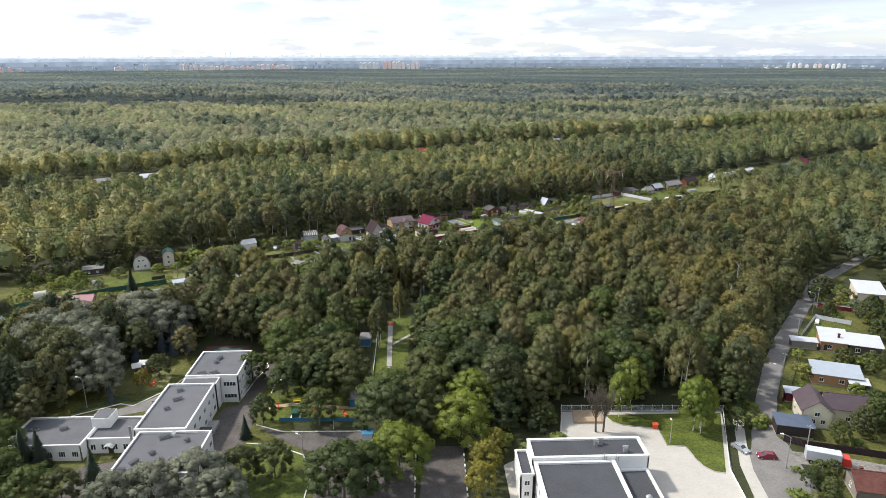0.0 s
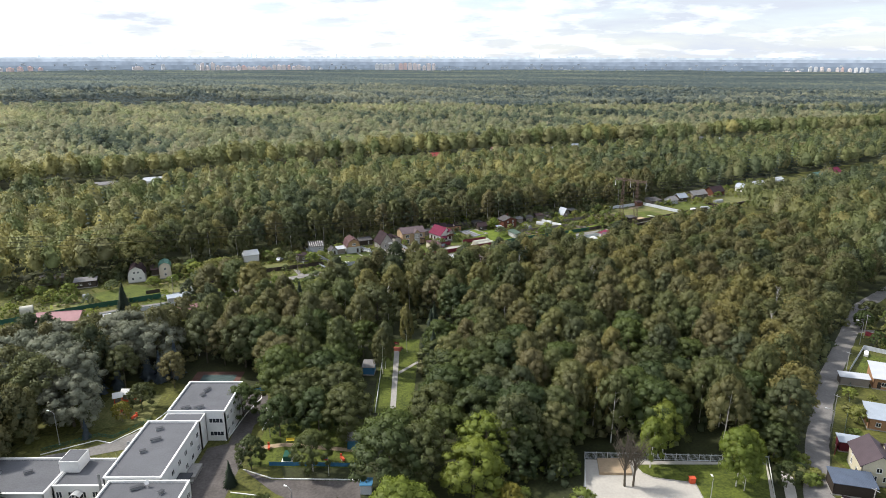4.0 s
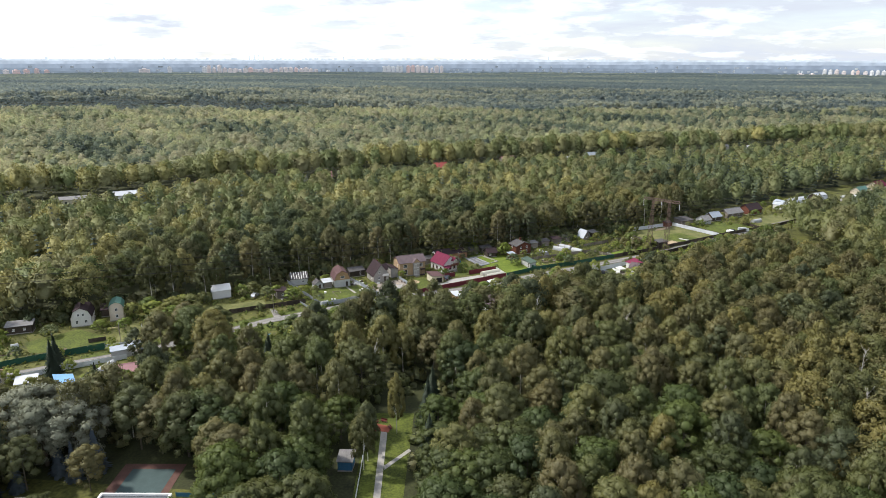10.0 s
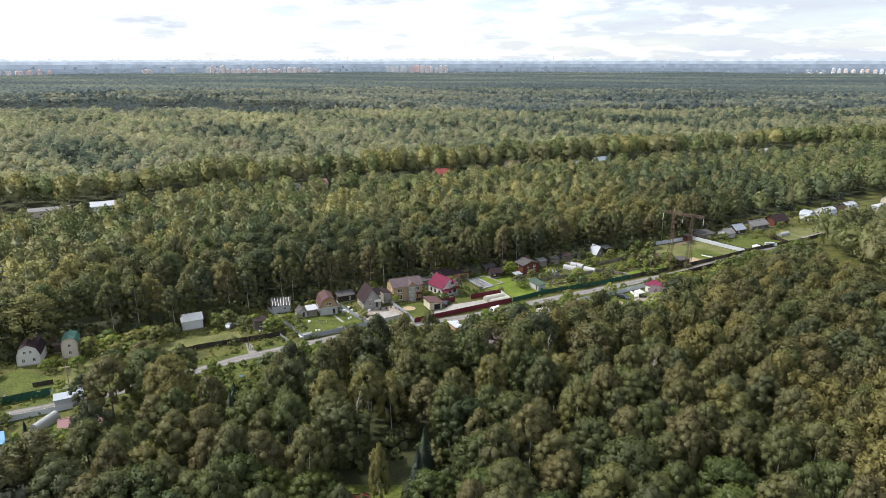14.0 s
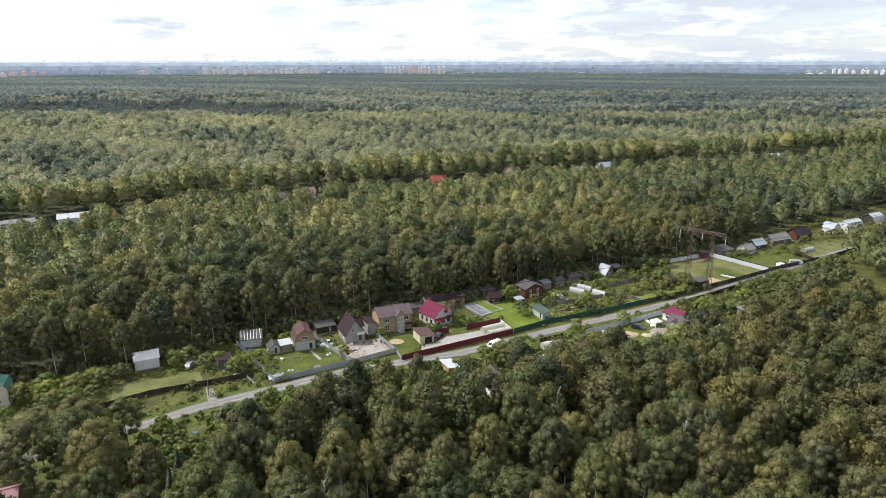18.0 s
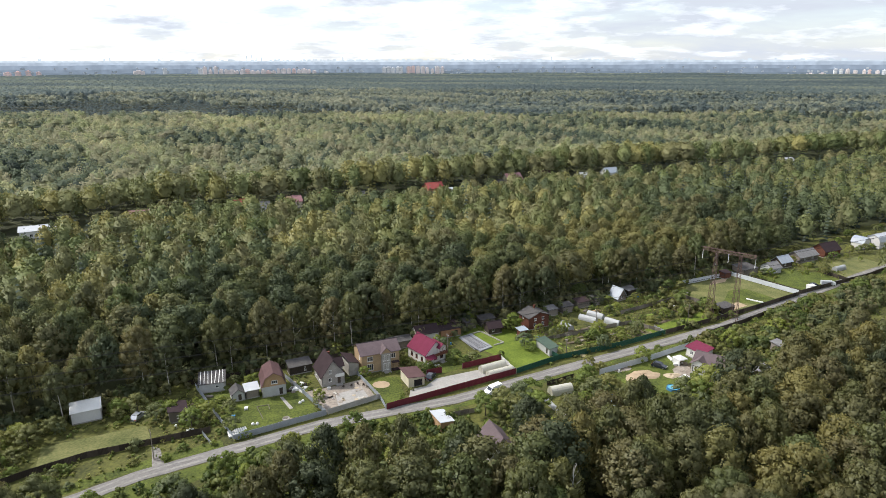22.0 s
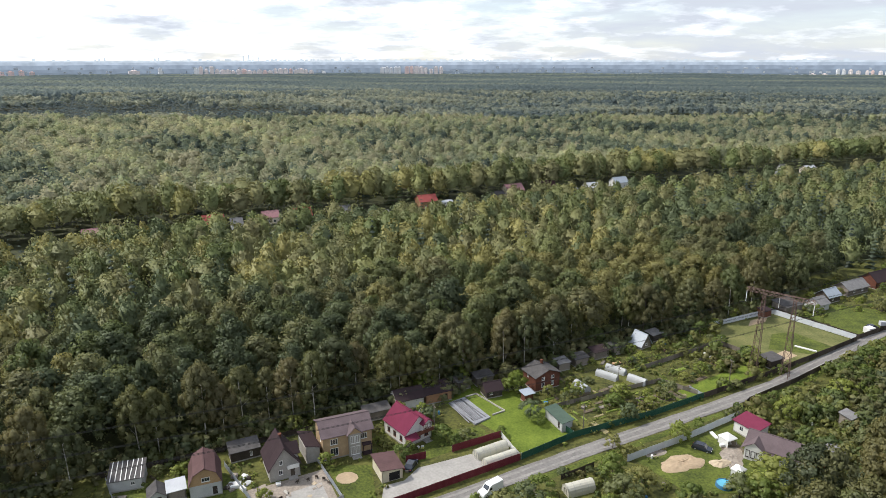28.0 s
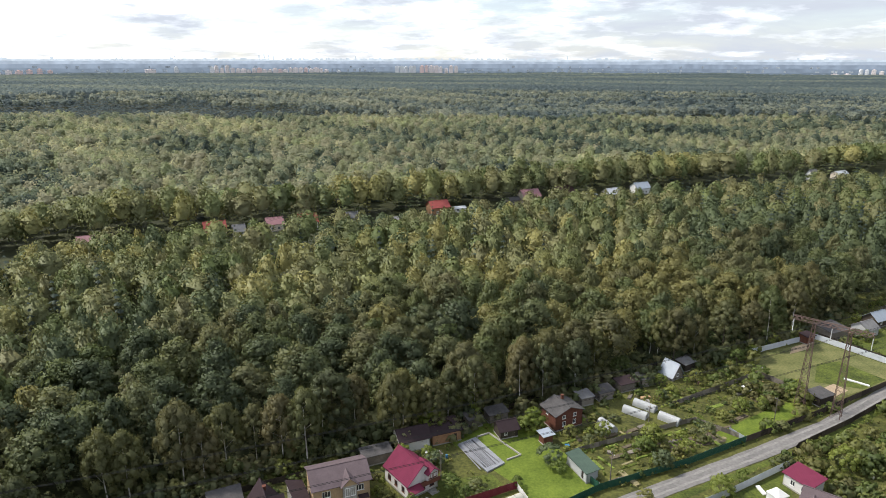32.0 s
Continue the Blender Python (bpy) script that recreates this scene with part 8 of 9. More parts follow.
lone("waste_bin", Geo().box(-0.6, -0.5, 0, 0.6, 0.5, 1.2).box(-0.7, -0.6, 1.2, 0.7, 0.6, 1.32), ORANGE, "orange waste bin on the yard", "bin", "", "", pose(58.2, 141.9, 0.14))
street_lamp(59.4, 134.9, 6.0, 90, "white lamp post on the lawn", 0.5)
slab("pavement", [(80.2, 146), (72.5, 126), (67.2, 100), (70.6, 100), (74.6, 124), (78, 134), (82, 144)], -0.2, 0.12, PAVING, "pale pavement beside the road", "pavement")
slab("road", [(60, 80), (80, 80), (86, 122), (88, 134), (86.5, 140), (82.4, 138), (75, 128), (69, 112)], -0.2, 0.06, ASPHALT, "wide grey asphalt road junction", "road")
ribbon("road", ROAD_R, 5.2, 0.075, ASPHALT, "grey asphalt road curving past gardens", "road", 0.15, 3)
ribbon("road_branch", [(146, 226), (158, 222), (178, 214)], 3.6, 0.07, GRAVEL, "gravel branch off the asphalt road", "road", 0.2, 3)
ribbon("road_verge", [(x + 4.6, y - 2.0) for x, y in ROAD_R[2:]], 3.6, 0.045, WILDGRASS, "grass verge beside the road", "grass", 0.6, 3)
slab("gardens", [(88, 100), (190, 100), (210, 238), (172, 240), (140, 207), (112, 173), (92, 140)], -0.2, 0.04, WILDGRASS, "rough garden ground behind the roadside fences", "grass")
slab("lawn", [(127.5, 193.5), (139, 207.5), (148, 201.5), (136, 189.5)], -0.2, 0.08, GRASS, "bright garden lawn with pale stripes")
slab("lawn", [(97, 146), (95.2, 150.5), (100.5, 157), (102, 152)], -0.2, 0.08, GRASS, "bright green lawn by a mauve-roofed house")
slab("drive", [(86.6, 131), (98, 128), (112, 122), (110, 118), (86.4, 126)], -0.2, 0.07, GRAVEL, "gravel drive with a parked lorry", "road")

# houses beside the road
R_PLUM = mat("dark_plum_tiled_roof", (0.068, 0.050, 0.058), rough=0.6, var=0.15, rib=("X", 4))
W4 = [("l", 0.3, 0.9, 1.1, 1.3), ("l", 0.7, 0.9, 1.1, 1.3), ("f", 0.4, 0.9, 1.1, 1.3), ("f", 0.72, 0.9, 1.1, 1.3)]
house("house", "beige two-storey house with a mauve-brown roof", ((95.4, 141.4), (102.0, 139.4)), 9.0, 4.6, 2.6, CREAM, R_PLUM, "y", "gable", 0.5, [*W4, ("f", 0.5, 3.0, 1.2, 1.2), ("l", 0.3, 3.0, 1.0, 1.2)], group="roadside houses")
house("house", "side wing with a mauve-brown roof", ((102.4, 142.4), (112.1, 139.6)), 7.5, 4.4, 2.2, CREAM, R_PLUM, "x", "gable", 0.5, [("f", 0.5, 1.0, 1.2, 1.2)], group="roadside houses")
house("carport", "carport with a dark blue-grey metal roof", ((87.2, 137.6), (95.2, 135.4)), 5.0, 2.6, 0.5, DARKWOOD, mat("dark_blue_metal_roof", (0.075, 0.095, 0.135), rough=0.4, rib=("X", 3)), "x", "shed", 0.3, category="carport", group="roadside houses")
house("shed", "low shed with a pale metal roof by the hedge", ((98.2, 153.6), (104.6, 151.6)), 3.0, 2.3, 0.4, F_RED, R_BLUEGREY, "x", "shed", 0.3, category="shed", group="roadside houses")
house("house", "orange brick bungalow with a pale blue-grey roof", ((111.4, 163.2), (122.8, 158.8)), 6.2, 2.9, 1.2, BRICK_ORANGE, R_BLUEGREY, "x", "shed", 0.5, [("f", 0.18, 0.8, 1.2, 1.2), ("f", 0.6, 0.8, 1.4, 1.2)], group="roadside houses")
house("porch", "porch with a white sheet roof", ((119.0, 158.2), (123.6, 156.6)), 3.0, 2.1, 0.5, DARKWOOD, R_WHITE, "x", "shed", 0.3, category="porch", group="roadside houses")
house("house", "brick house with a white metal roof", ((126.4, 184.2), (133.4, 181.4)), 8.0, 3.0, 1.6, BRICK_ORANGE, R_WHITE, "x", "shed", 0.4, [("f", 0.35, 0.8, 1.2, 1.3)], [("f", 0.2, 0, 1.0, 2.0)], group="roadside houses", chimney=(1.5, -1.0, 2.0))
house("house", "dark timber house with a white metal roof", ((133.8, 181.0), (142.0, 177.6)), 7.0, 3.0, 1.2, DARKWOOD, R_WHITE, "x", "shed", 0.4, [("f", 0.25, 0.8, 1.4, 1.4), ("f", 0.7, 0.8, 1.4, 1.4)], group="roadside houses")
house("shed", "long low shed with a white roof by the road", ((118.4, 186.8), (125.6, 184.6)), 2.6, 2.2, 0.4, OLDWOOD, R_WHITE, "x", "shed", 0.3, category="shed", group="roadside houses")
house("house", "beige house with a white metal roof", ((163.5, 222.5), (172.5, 219.5)), 10.0, 4.4, 1.8, BEIGE, R_WHITE, "x", "shed", 0.5, [("f", 0.3, 0.8, 1.3, 1.3), ("f", 0.7, 0.8, 1.3, 1.3), ("f", 0.7, 2.8, 1.2, 1.2)], group="roadside houses")
house("house", "old house with a patched rust-red roof", ((90.8, 112.5), (100.0, 110.0)), 7.5, 2.8, 2.2, OLDWOOD, R_RUST, "x", "gable", 0.5, [("l", 0.5, 0.8, 1.1, 1.2)], group="roadside houses", chimney=(-3.0, 0.8, 2.4))
fence("dark brown sheet fence of a roadside garden", [(87.6, 135.0), (91.2, 132.4), (107.3, 127.0), (124, 121)], 1.9, R_BROWN, R_BROWN)
fence("maroon sheet fence of a roadside garden", [(96.4, 152.2), (101.4, 158.2)], 1.8, F_RED, F_RED)
fence("pale sheet fence round a lawn", [(126.2, 194.5), (140.4, 210.2), (149.4, 203.8)], 1.6, F_WHITE)
fence("dark red sheet fence beyond the lawn", [(148.0, 221.2), (150.0, 219.4), (159.5, 214.2)], 1.6, F_RED, F_RED)
fence("wire garden fence beside the road", [(102, 158), (113, 173.5), (125.6, 193)], 1.4, F_GREEN, STEEL, rails=True)
box_truck("white box lorry with a red cab on a gravel drive", 92.6, 125.6, -22, CAB_RED)
car("dark red hatchback standing at the road junction", 80.0, 128.5, 172, CAR_RED)
car("silver saloon parked by the pavement", 75.4, 131.9, -66, CAR_SILVER)
car("red car behind the lorry", 101.8, 119.6, -20, CAB_RED)
t = thing("boat", 138.6, 206.0, 55, "white covered boat standing on a lawn", "boat")
part("hull", Geo().prism([(-2.0, -0.6), (1.2, -0.6), (2.2, 0), (1.2, 0.6), (-2.0, 0.6)], 0.35, 1.0), WHITE, t)
part("keel", Geo().box(-1.8, -0.15, 0.0, 1.4, 0.15, 0.35), DARKWOOD, t)
street_lamp(82.4, 124.4, 8.0, 150)
street_lamp(99.0, 158.6, 8.0, 155)
street_lamp(141.6, 214.0, 8.0, 155)
for x_, y_ in ((89.2, 128.4), (104, 166), (122.6, 191), (146.5, 219.6)):
    t = thing("utility_pole", x_, y_, 30, "grey concrete utility pole beside the road", "utility pole", "utility poles")
    part("pole", Geo().cyl((0, 0, -0.2), (0, 0, 8.5), 0.13, 0.1), CONCRETE, t)
    part("crossarm", Geo().box(-0.05, -0.8, 8.0, 0.05, 0.8, 8.1), STEEL, t)

# ---- trees and bushes placed one by one ----
random.seed(21)
BRIGHT = leaf_mat("yellow_green_leaves", [(0.15, 0.20, 0.030), (0.20, 0.235, 0.036)], "object")
YELLOWISH = leaf_mat("yellowing_leaves", [(0.22, 0.20, 0.035), (0.27, 0.24, 0.045)], "object")
R = lambda: random.uniform(0, 6.28)


def inside_box(x, y):
    """The drive, lorry and lawns of the roadside gardens."""
    return (86 < x < 113 and 117 < y < 132) or (126 < x < 148 and 188 < y < 208) or (94 < x < 103 and 145 < y < 158)


for x_, y_, s_ in ((-94, 169, 0.85), (-89.5, 165, 0.65), (-110, 181.4, 1.0), (-103, 177, 0.95), (-110.6, 193.6, 1.1), (-116.5, 178, 0.95), (-89, 195.3, 1.05), (-83, 197.5, 1.0), (-119, 190, 1.0), (-56, 114, 0.75), (-47.5, 117, 0.8), (-63, 112, 0.7), (-42, 113, 0.7), (-114, 184, 1.15), (-104, 181, 1.15), (-97, 174, 1.1), (-92, 166, 0.9), (-95, 200, 1.1), (-87, 205, 1.0)):
    tree(f"willow{random.randrange(4)}", x_, y_, s_ * 1.15, R(), wide=1.15)
for x_, y_, s_ in ((-92, 131.0, 0.75), (-88.6, 131.2, 0.70), (-71.5, 121.5, 0.78), (-66.5, 116, 0.62), (-44.5, 141.5, 0.45), (-99, 128, 0.5), (-116, 246, 0.75), (-113.5, 240, 0.8), (-94, 228, 0.7)):
    tree(f"spruce{random.randrange(3)}", x_, y_, s_, R())
for x_, y_, s_ in ((-86, 160.5, 0.6), (-84, 192, 1.2), (-79.5, 190, 1.1), (-76, 193, 1.3), (-90, 186, 1.0), (-94, 183, 1.2)):
    tree(f"blue{random.randrange(3)}", x_, y_, s_, R())
for x_, y_, s_, w_ in ((-53, 201, 1.0, 1.15), (-59, 205, 0.9, 1.0), (-46, 198, 0.85, 1.0), (-49.8, 170, 0.6, 1.0), (-41.5, 147.5, 0.55, 0.8), (-40.4, 123, 0.62, 0.9), (-33.7, 125, 0.62, 0.9), (-27.3, 147, 0.64, 0.95), (-17, 114, 1.0, 0.95), (-12, 119, 0.8, 0.9), (-21, 119, 0.7, 0.9), (-9, 139, 1.05, 1.0), (-82, 116.5, 0.65, 1.0), (-76, 116.5, 0.6, 0.9), (-92, 122, 0.7, 1.0), (-96, 118, 0.8, 1.0), (-98, 133, 0.7, 1.0), (-2.8, 141, 0.95, 1.0), (-9, 147, 0.95, 1.0), (-21, 160, 0.9, 1.0), (-28.5, 162, 0.8, 1.0), (-35, 168, 0.85, 1.0), (-24, 170, 0.95, 1.0), (-40.5, 176, 0.85, 1.0), (-38, 161, 0.7, 0.9), (-32, 171, 0.85, 1.0), (-27, 188, 0.85, 1.0), (-37, 188, 0.9, 1.0), (-30, 179, 0.9, 1.0), (3, 152, 0.85, 1.0), (10, 158, 0.9, 1.0), (1, 161, 0.9, 1.0), (14, 166, 0.9, 1.0), (4, 170, 0.95, 1.0), (4.5, 181, 0.9, 1.0), (8, 178, 0.95, 1.0), (-78, 174, 0.5, 0.9)):
    tree(f"oak{random.randrange(4)}", x_, y_, s_ * 1.12, R(), wide=w_ * 1.12)
for x_, y_, s_, w_ in ((12.6, 147.5, 0.98, 0.95), (9.0, 136, 1.0, 1.0), (-5.8, 123, 1.05, 0.95), (-49.5, 202, 0.8, 1.0)):
    tree(f"oak{random.randrange(4)}", x_, y_, s_, R(), "bright fresh-green broadleaf tree with a dense crown", w_ * 1.15, 0, BRIGHT)
for x_, y_, s_ in ((13.6, 124.5, 0.62), (16.2, 131.0, 0.55), (11.8, 117.0, 0.6), (-80.5, 168, 0.42)):
    tree(f"oak{random.randrange(4)}", x_, y_, s_, R(), "young tree with yellowing leaves beside the drive", 0.9, 0, YELLOWISH)
for x_, y_, s_ in ((67.4, 140.5, 0.82), (69.6, 141.6, 0.74), (68.6, 139.0, 0.6), (55.0, 152.0, 0.8), (50.5, 147.4, 0.72)):
    tree(f"birch{random.randrange(6)}", x_, y_, s_, R(), "birch with white stems and yellow-green leaves", 1.15, 0, BRIGHT)
for x_, y_, s_ in ((78.4, 140.0, 0.45), (80.5, 150, 0.7), (83, 155, 0.75), (80, 158, 0.8), (108.5, 136.6, 0.55), (100.4, 133.4, 0.45), (114, 140, 0.6), (118, 146, 0.5), (104, 108, 0.5), (84, 117.5, 0.34), (87, 119.5, 0.36), (91, 121.0, 0.3), (85.5, 113, 0.4), (126, 172, 0.5), (132, 168, 0.5), (140, 170, 0.6), (150, 190, 0.6), (156, 205, 0.6), (162, 212, 0.55), (146, 212, 0.4), (116, 130, 0.7), (124, 132, 0.7), (150, 178, 0.7), (160, 196, 0.7), (175, 215, 0.7), (182, 230, 0.8), (150, 226, 0.5), (156, 232, 0.6)):
    tree(f"oak{random.randrange(4)}", x_, y_, s_, R(), "broadleaf tree in a roadside garden")

for x_, y_, s_ in ((-98, 183, 0.75), (-96, 190, 0.8), (-88, 186, 0.7), (-70, 202, 0.9), (-64, 200, 0.8), (-74, 186, 0.6), (-47, 190, 0.8), (-42, 186, 0.85), (-99, 146, 0.7), (-103, 138, 0.6), (-109.5, 157.8, 0.6), (-105.1, 160.0, 0.55), (-100.6, 162.3, 0.55), (-114.0, 167, 0.7), (-119, 163, 0.75)):
    tree(f"aspen{random.randrange(6)}", x_, y_, s_, R(), "dark green tree beside the kindergarten", 1.2)

for x_, y_, s_ in ((-87.5, 256.5, 0.72), (-81.4, 262, 0.8), (-76, 258, 0.85), (-83, 246, 0.95), (-74, 249, 1.0), (-66, 243, 1.05), (-71, 264, 0.7), (-92, 249, 0.6)):
    tree(f"aspen{random.randrange(6)}", x_, y_, s_, R(), "tall dark tree standing close to the lane", 1.1)
for x_, y_, s_ in ((17, 152, 0.85), (22, 149, 0.8), (27.5, 151, 0.75), (31, 157, 0.9), (24, 157, 0.95), (19.5, 143, 0.6), (30, 145, 0.45)):
    tree(f"oak{random.randrange(4)}", x_, y_, s_, R(), "full green broadleaf tree beside the yard", 1.2)
for i_ in range(26):
    tree(f"bush{random.randrange(4)}", random.uniform(10.5, 33), random.uniform(128.5, 147), random.uniform(0.9, 1.9), R(), "dark bush in the rough beside the yard", 1.3)
for i_ in range(22):
    tree(f"bush{random.randrange(4)}", random.uniform(81, 87), random.uniform(141, 152), random.uniform(0.8, 1.6), R(), "bush on the verge beside the road", 1.2)

# bushes and small trees of the roadside gardens
rnd = random.Random(61)
count = 0
while count < 95:
    y_ = rnd.uniform(112, 236)
    x_ = float(np.interp(y_, [p[1] for p in ROAD_R], [p[0] for p in ROAD_R])) + rnd.uniform(6, 46)
    if any(math.hypot(x_ - a, y_ - b) < c * 0.85 + 1.0 for a, b, c in FOOT) or inside_box(x_, y_):
        continue
    count += 1
    if count % 4 == 0:
        tree(f"fruit{rnd.randrange(4)}", x_, y_, rnd.uniform(0.8, 1.5), rnd.uniform(0, 6.28), "leafy tree in a roadside garden", 1.1)
    else:
        tree(f"bush{rnd.randrange(4)}", x_, y_, rnd.uniform(0.7, 1.7), rnd.uniform(0, 6.28), "leafy bush in a roadside garden", 1.3)

# bare tree on the yard
t = thing("bare_tree", 44.0, 140.8, 0, "leafless grey tree with fine spreading twigs", "tree", "bare trees")
t.scale = (1.35, 1.35, 1.35)
rnd = random.Random(4)
trunk, twigs = Geo(), Geo()
for dx in (-0.9, 0.5):
    trunk.cyl((dx, 0, -0.1), (dx * 1.3, 0, 5.5), 0.2, 0.12, 6, False)
    for i in range(34):
        z = rnd.uniform(2.6, 5.6)
        a, l = rnd.uniform(0, 6.28), rnd.uniform(2.2, 4.2)
        b0 = Vector((dx * (1 + 0.3 * z / 5.5), 0, z))
        b1 = b0 + Vector((l * 0.55 * math.cos(a), l * 0.55 * math.sin(a), l * 1.1))
        twigs.cyl(b0, b1, 0.06, 0.03, 4, False)
        for k in range(7):
            c0 = b0.lerp(b1, rnd.uniform(0.3, 1.0))
            twigs.cyl(c0, c0 + Vector((rnd.uniform(-1, 1), rnd.uniform(-1, 1), rnd.uniform(0.3, 1.3))), 0.025, 0.012, 3, False)
part("trunk", trunk, BARK, t)
tagged(part("twig_crown", twigs, BARK, t), kind="stuff")
for x_, y_, h_ in ((104.9, 203.5, 15), (118, 226, 16), (34, 262, 17), (-16, 232, 14), (60, 250, 16)):
    t = thing("dead_birch", x_, y_, R() * 57, "dead pale birch with bare upward branches", "tree", "dead birches")
    rnd = random.Random(int(x_))
    g = Geo().cyl((0, 0, -0.1), (0.3, 0.1, h_), 0.16, 0.04, 5, False)
    b = Geo()
    for i in range(18):
        z = h_ * rnd.uniform(0.45, 0.98)
        a, l = rnd.uniform(0, 6.28), rnd.uniform(1.0, 3.0)
        b.cyl((0.3 * z / h_, 0.1 * z / h_, z), (l * 0.6 * math.cos(a), l * 0.6 * math.sin(a), z + l), 0.05, 0.015, 3, False)
    part("trunk", g, BIRCH, t)
    tagged(part("twig_crown", b, BIRCH, t), kind="stuff")


# garden plants on the plots, clear of houses, lanes and lawns
def inside(x, y, poly):
    hit = False
    for (ax, ay), (bx, by) in zip(poly, poly[1:] + poly[:1]):
        if (ay > y) != (by > y) and x < (bx - ax) * (y - ay) / (by - ay) + ax:
            hit = not hit
    return hit


OPEN = [
    [(-46, 297), (-22, 308.5), (-36, 328), (-53, 322)], [(-88, 284), (-63, 295), (-68, 304), (-92, 296)], [(-23, 309), (-6, 311), (-2, 332), (-28, 326)],
    [(-3, 314), (32, 332), (27, 343), (3, 333)], [(29, 345), (31, 333), (46, 342), (40, 357), (34, 365), (12, 366), (13, 350), (22, 346)],
    [(78.3, 365.9), (81.5, 360.5), (112.8, 381.5), (104.5, 382.8)], [(104, 398), (107, 413), (135, 427), (153, 402), (116, 380)], [(58, 330), (92, 353), (87, 340), (90, 328), (80, 320), (62, 322)],
    [(-131, 254), (-107, 259), (-112, 269), (-126, 276), (-138, 263)], [(-107, 260), (-96, 264), (-104, 278)], [(153, 402), (181, 417), (176, 426), (160, 430), (150, 418)],
    [(55, 370), (63, 364), (75, 370), (66, 384), (55, 380)], [(15, 312), (35, 325), (30, 312)], [(87, 328), (96, 327), (108, 332), (112, 318), (92, 313)],
]


def free(x, y, r=1.2):
    if any(math.hypot(x - a, y - b) < c + r for a, b, c in FOOT):
        return False
    if abs(float(lane_y(x)) - y) < 4.2 + r * 0.6:
        return False
    return not any(inside(x, y, p) for p in OPEN)


made = {"fruit": 0, "bush": 0}
tries = 0
while made["fruit"] < 250 and tries < 6000:
    tries += 1
    x_ = random.uniform(-165, 260)
    v_ = random.uniform(6, 44) if random.random() < 0.52 else random.uniform(-44, -6)
    y_ = float(lane_y(x_)) + v_
    lim = float(np.interp(x_, [p[0] for p in NEAR_W], [p[1] for p in NEAR_W]))
    if v_ < 0 and -v_ > lim + 4:
        continue
    if abs(x_) > 0.74 * y_ + 20 or not free(x_, y_):
        continue
    tree(f"fruit{random.randrange(4)}", x_, y_, random.uniform(0.55, 1.25) * (1.35 if v_ < -8 else 1.0), R(), wide=random.uniform(0.8, 1.15))
    made["fruit"] += 1
tries = 0
while made["bush"] < 185 and tries < 8000:
    tries += 1
    x_ = random.uniform(-165, 190)
    v_ = random.uniform(4, 46) if random.random() < 0.6 else random.uniform(-44, -5)
    y_ = float(lane_y(x_)) + v_
    lim = float(np.interp(x_, [p[0] for p in NEAR_W], [p[1] for p in NEAR_W]))
    if (v_ < 0 and -v_ > lim + 5) or abs(x_) > 0.74 * y_ + 20 or not free(x_, y_, 0.5):
        continue
    tree(f"bush{random.randrange(4)}", x_, y_, random.uniform(0.6, 1.7), R(), wide=random.uniform(0.9, 1.5))
    made["bush"] += 1
# the ones that stand out
for x_, y_, s_ in ((-56.5, 303.5, 1.3), (-53.5, 307.5, 1.2), (-64, 309, 1.1), (-67, 306.5, 1.2), (-78, 309, 1.2), (-74, 311, 1.3), (-90, 300, 1.2), (-96, 296, 1.3), (-92, 287, 1.1), (-100, 279, 1.2), (-49, 311, 0.9), (-111, 286, 1.4), (-117, 273, 1.0), (-131, 268, 1.1), (-145, 262, 1.3), (-149, 256, 1.2), (-104, 287, 1.5), (-98, 290, 1.6), (-93, 294, 1.5), (-100, 283, 1.3), (-107, 291, 1.5), (-95, 283, 1.4), (35.5, 352.5, 1.25), (37, 349, 0.8), (8.5, 349.5, 1.1), (53.8, 338.2, 0.9), (-45.5, 302, 0.9), (2, 333.8, 0.9), (12, 342, 1.0), (18, 341, 0.9), (31, 366, 1.1), (33, 368, 1.0), (62, 362, 1.2), (59, 358, 1.0), (20, 309, 1.5), (25, 312, 1.6), (30, 315, 1.6), (28, 308, 1.5), (33, 319, 1.4), (34, 311, 1.5), (51, 318, 1.6), (56, 322, 1.4), (50, 326, 1.2), (84, 321, 2.2), (80, 317, 1.6)):
    tree(f"fruit{random.randrange(4)}", x_, y_, s_, R(), "dense rounded garden tree", 1.2)
for x_, y_ in ((16, 376), (12, 374), (62, 396), (104, 420), (44, 388), (95, 417)):
    tree(f"oak{random.randrange(4)}", x_, y_, 0.5, R(), "low broadleaf tree at the forest edge")
for x_, y_, s_ in ((31.5, 383, 1.02), (33.6, 384.5, 0.95), (-27, 350, 1.0), (-60, 334, 1.0), (74, 408, 0.9)):
    tree(f"birch{random.randrange(6)}", x_, y_, s_, R(), "tall birch with a bright white trunk at the forest edge")

for x_, y_, s_ in ((3, 391, 0.95), (9, 395, 1.0), (-3, 396, 1.0), (15, 400, 0.95), (4, 402, 1.05), (-9, 388, 0.9)):
    tree(f"aspen{random.randrange(6)}", x_, y_, s_, R(), "tall dark tree at the edge of the wood")
for x_, y_, s_ in ((6.8, 364.4, 1.7), (17.4, 374.1, 2.0), (33.1, 366.0, 1.6)):
    tree(f"fruit{random.randrange(4)}", x_, y_, s_, R(), "fresh green broadleaf tree between the sheds", 1.0, 0, BRIGHT)

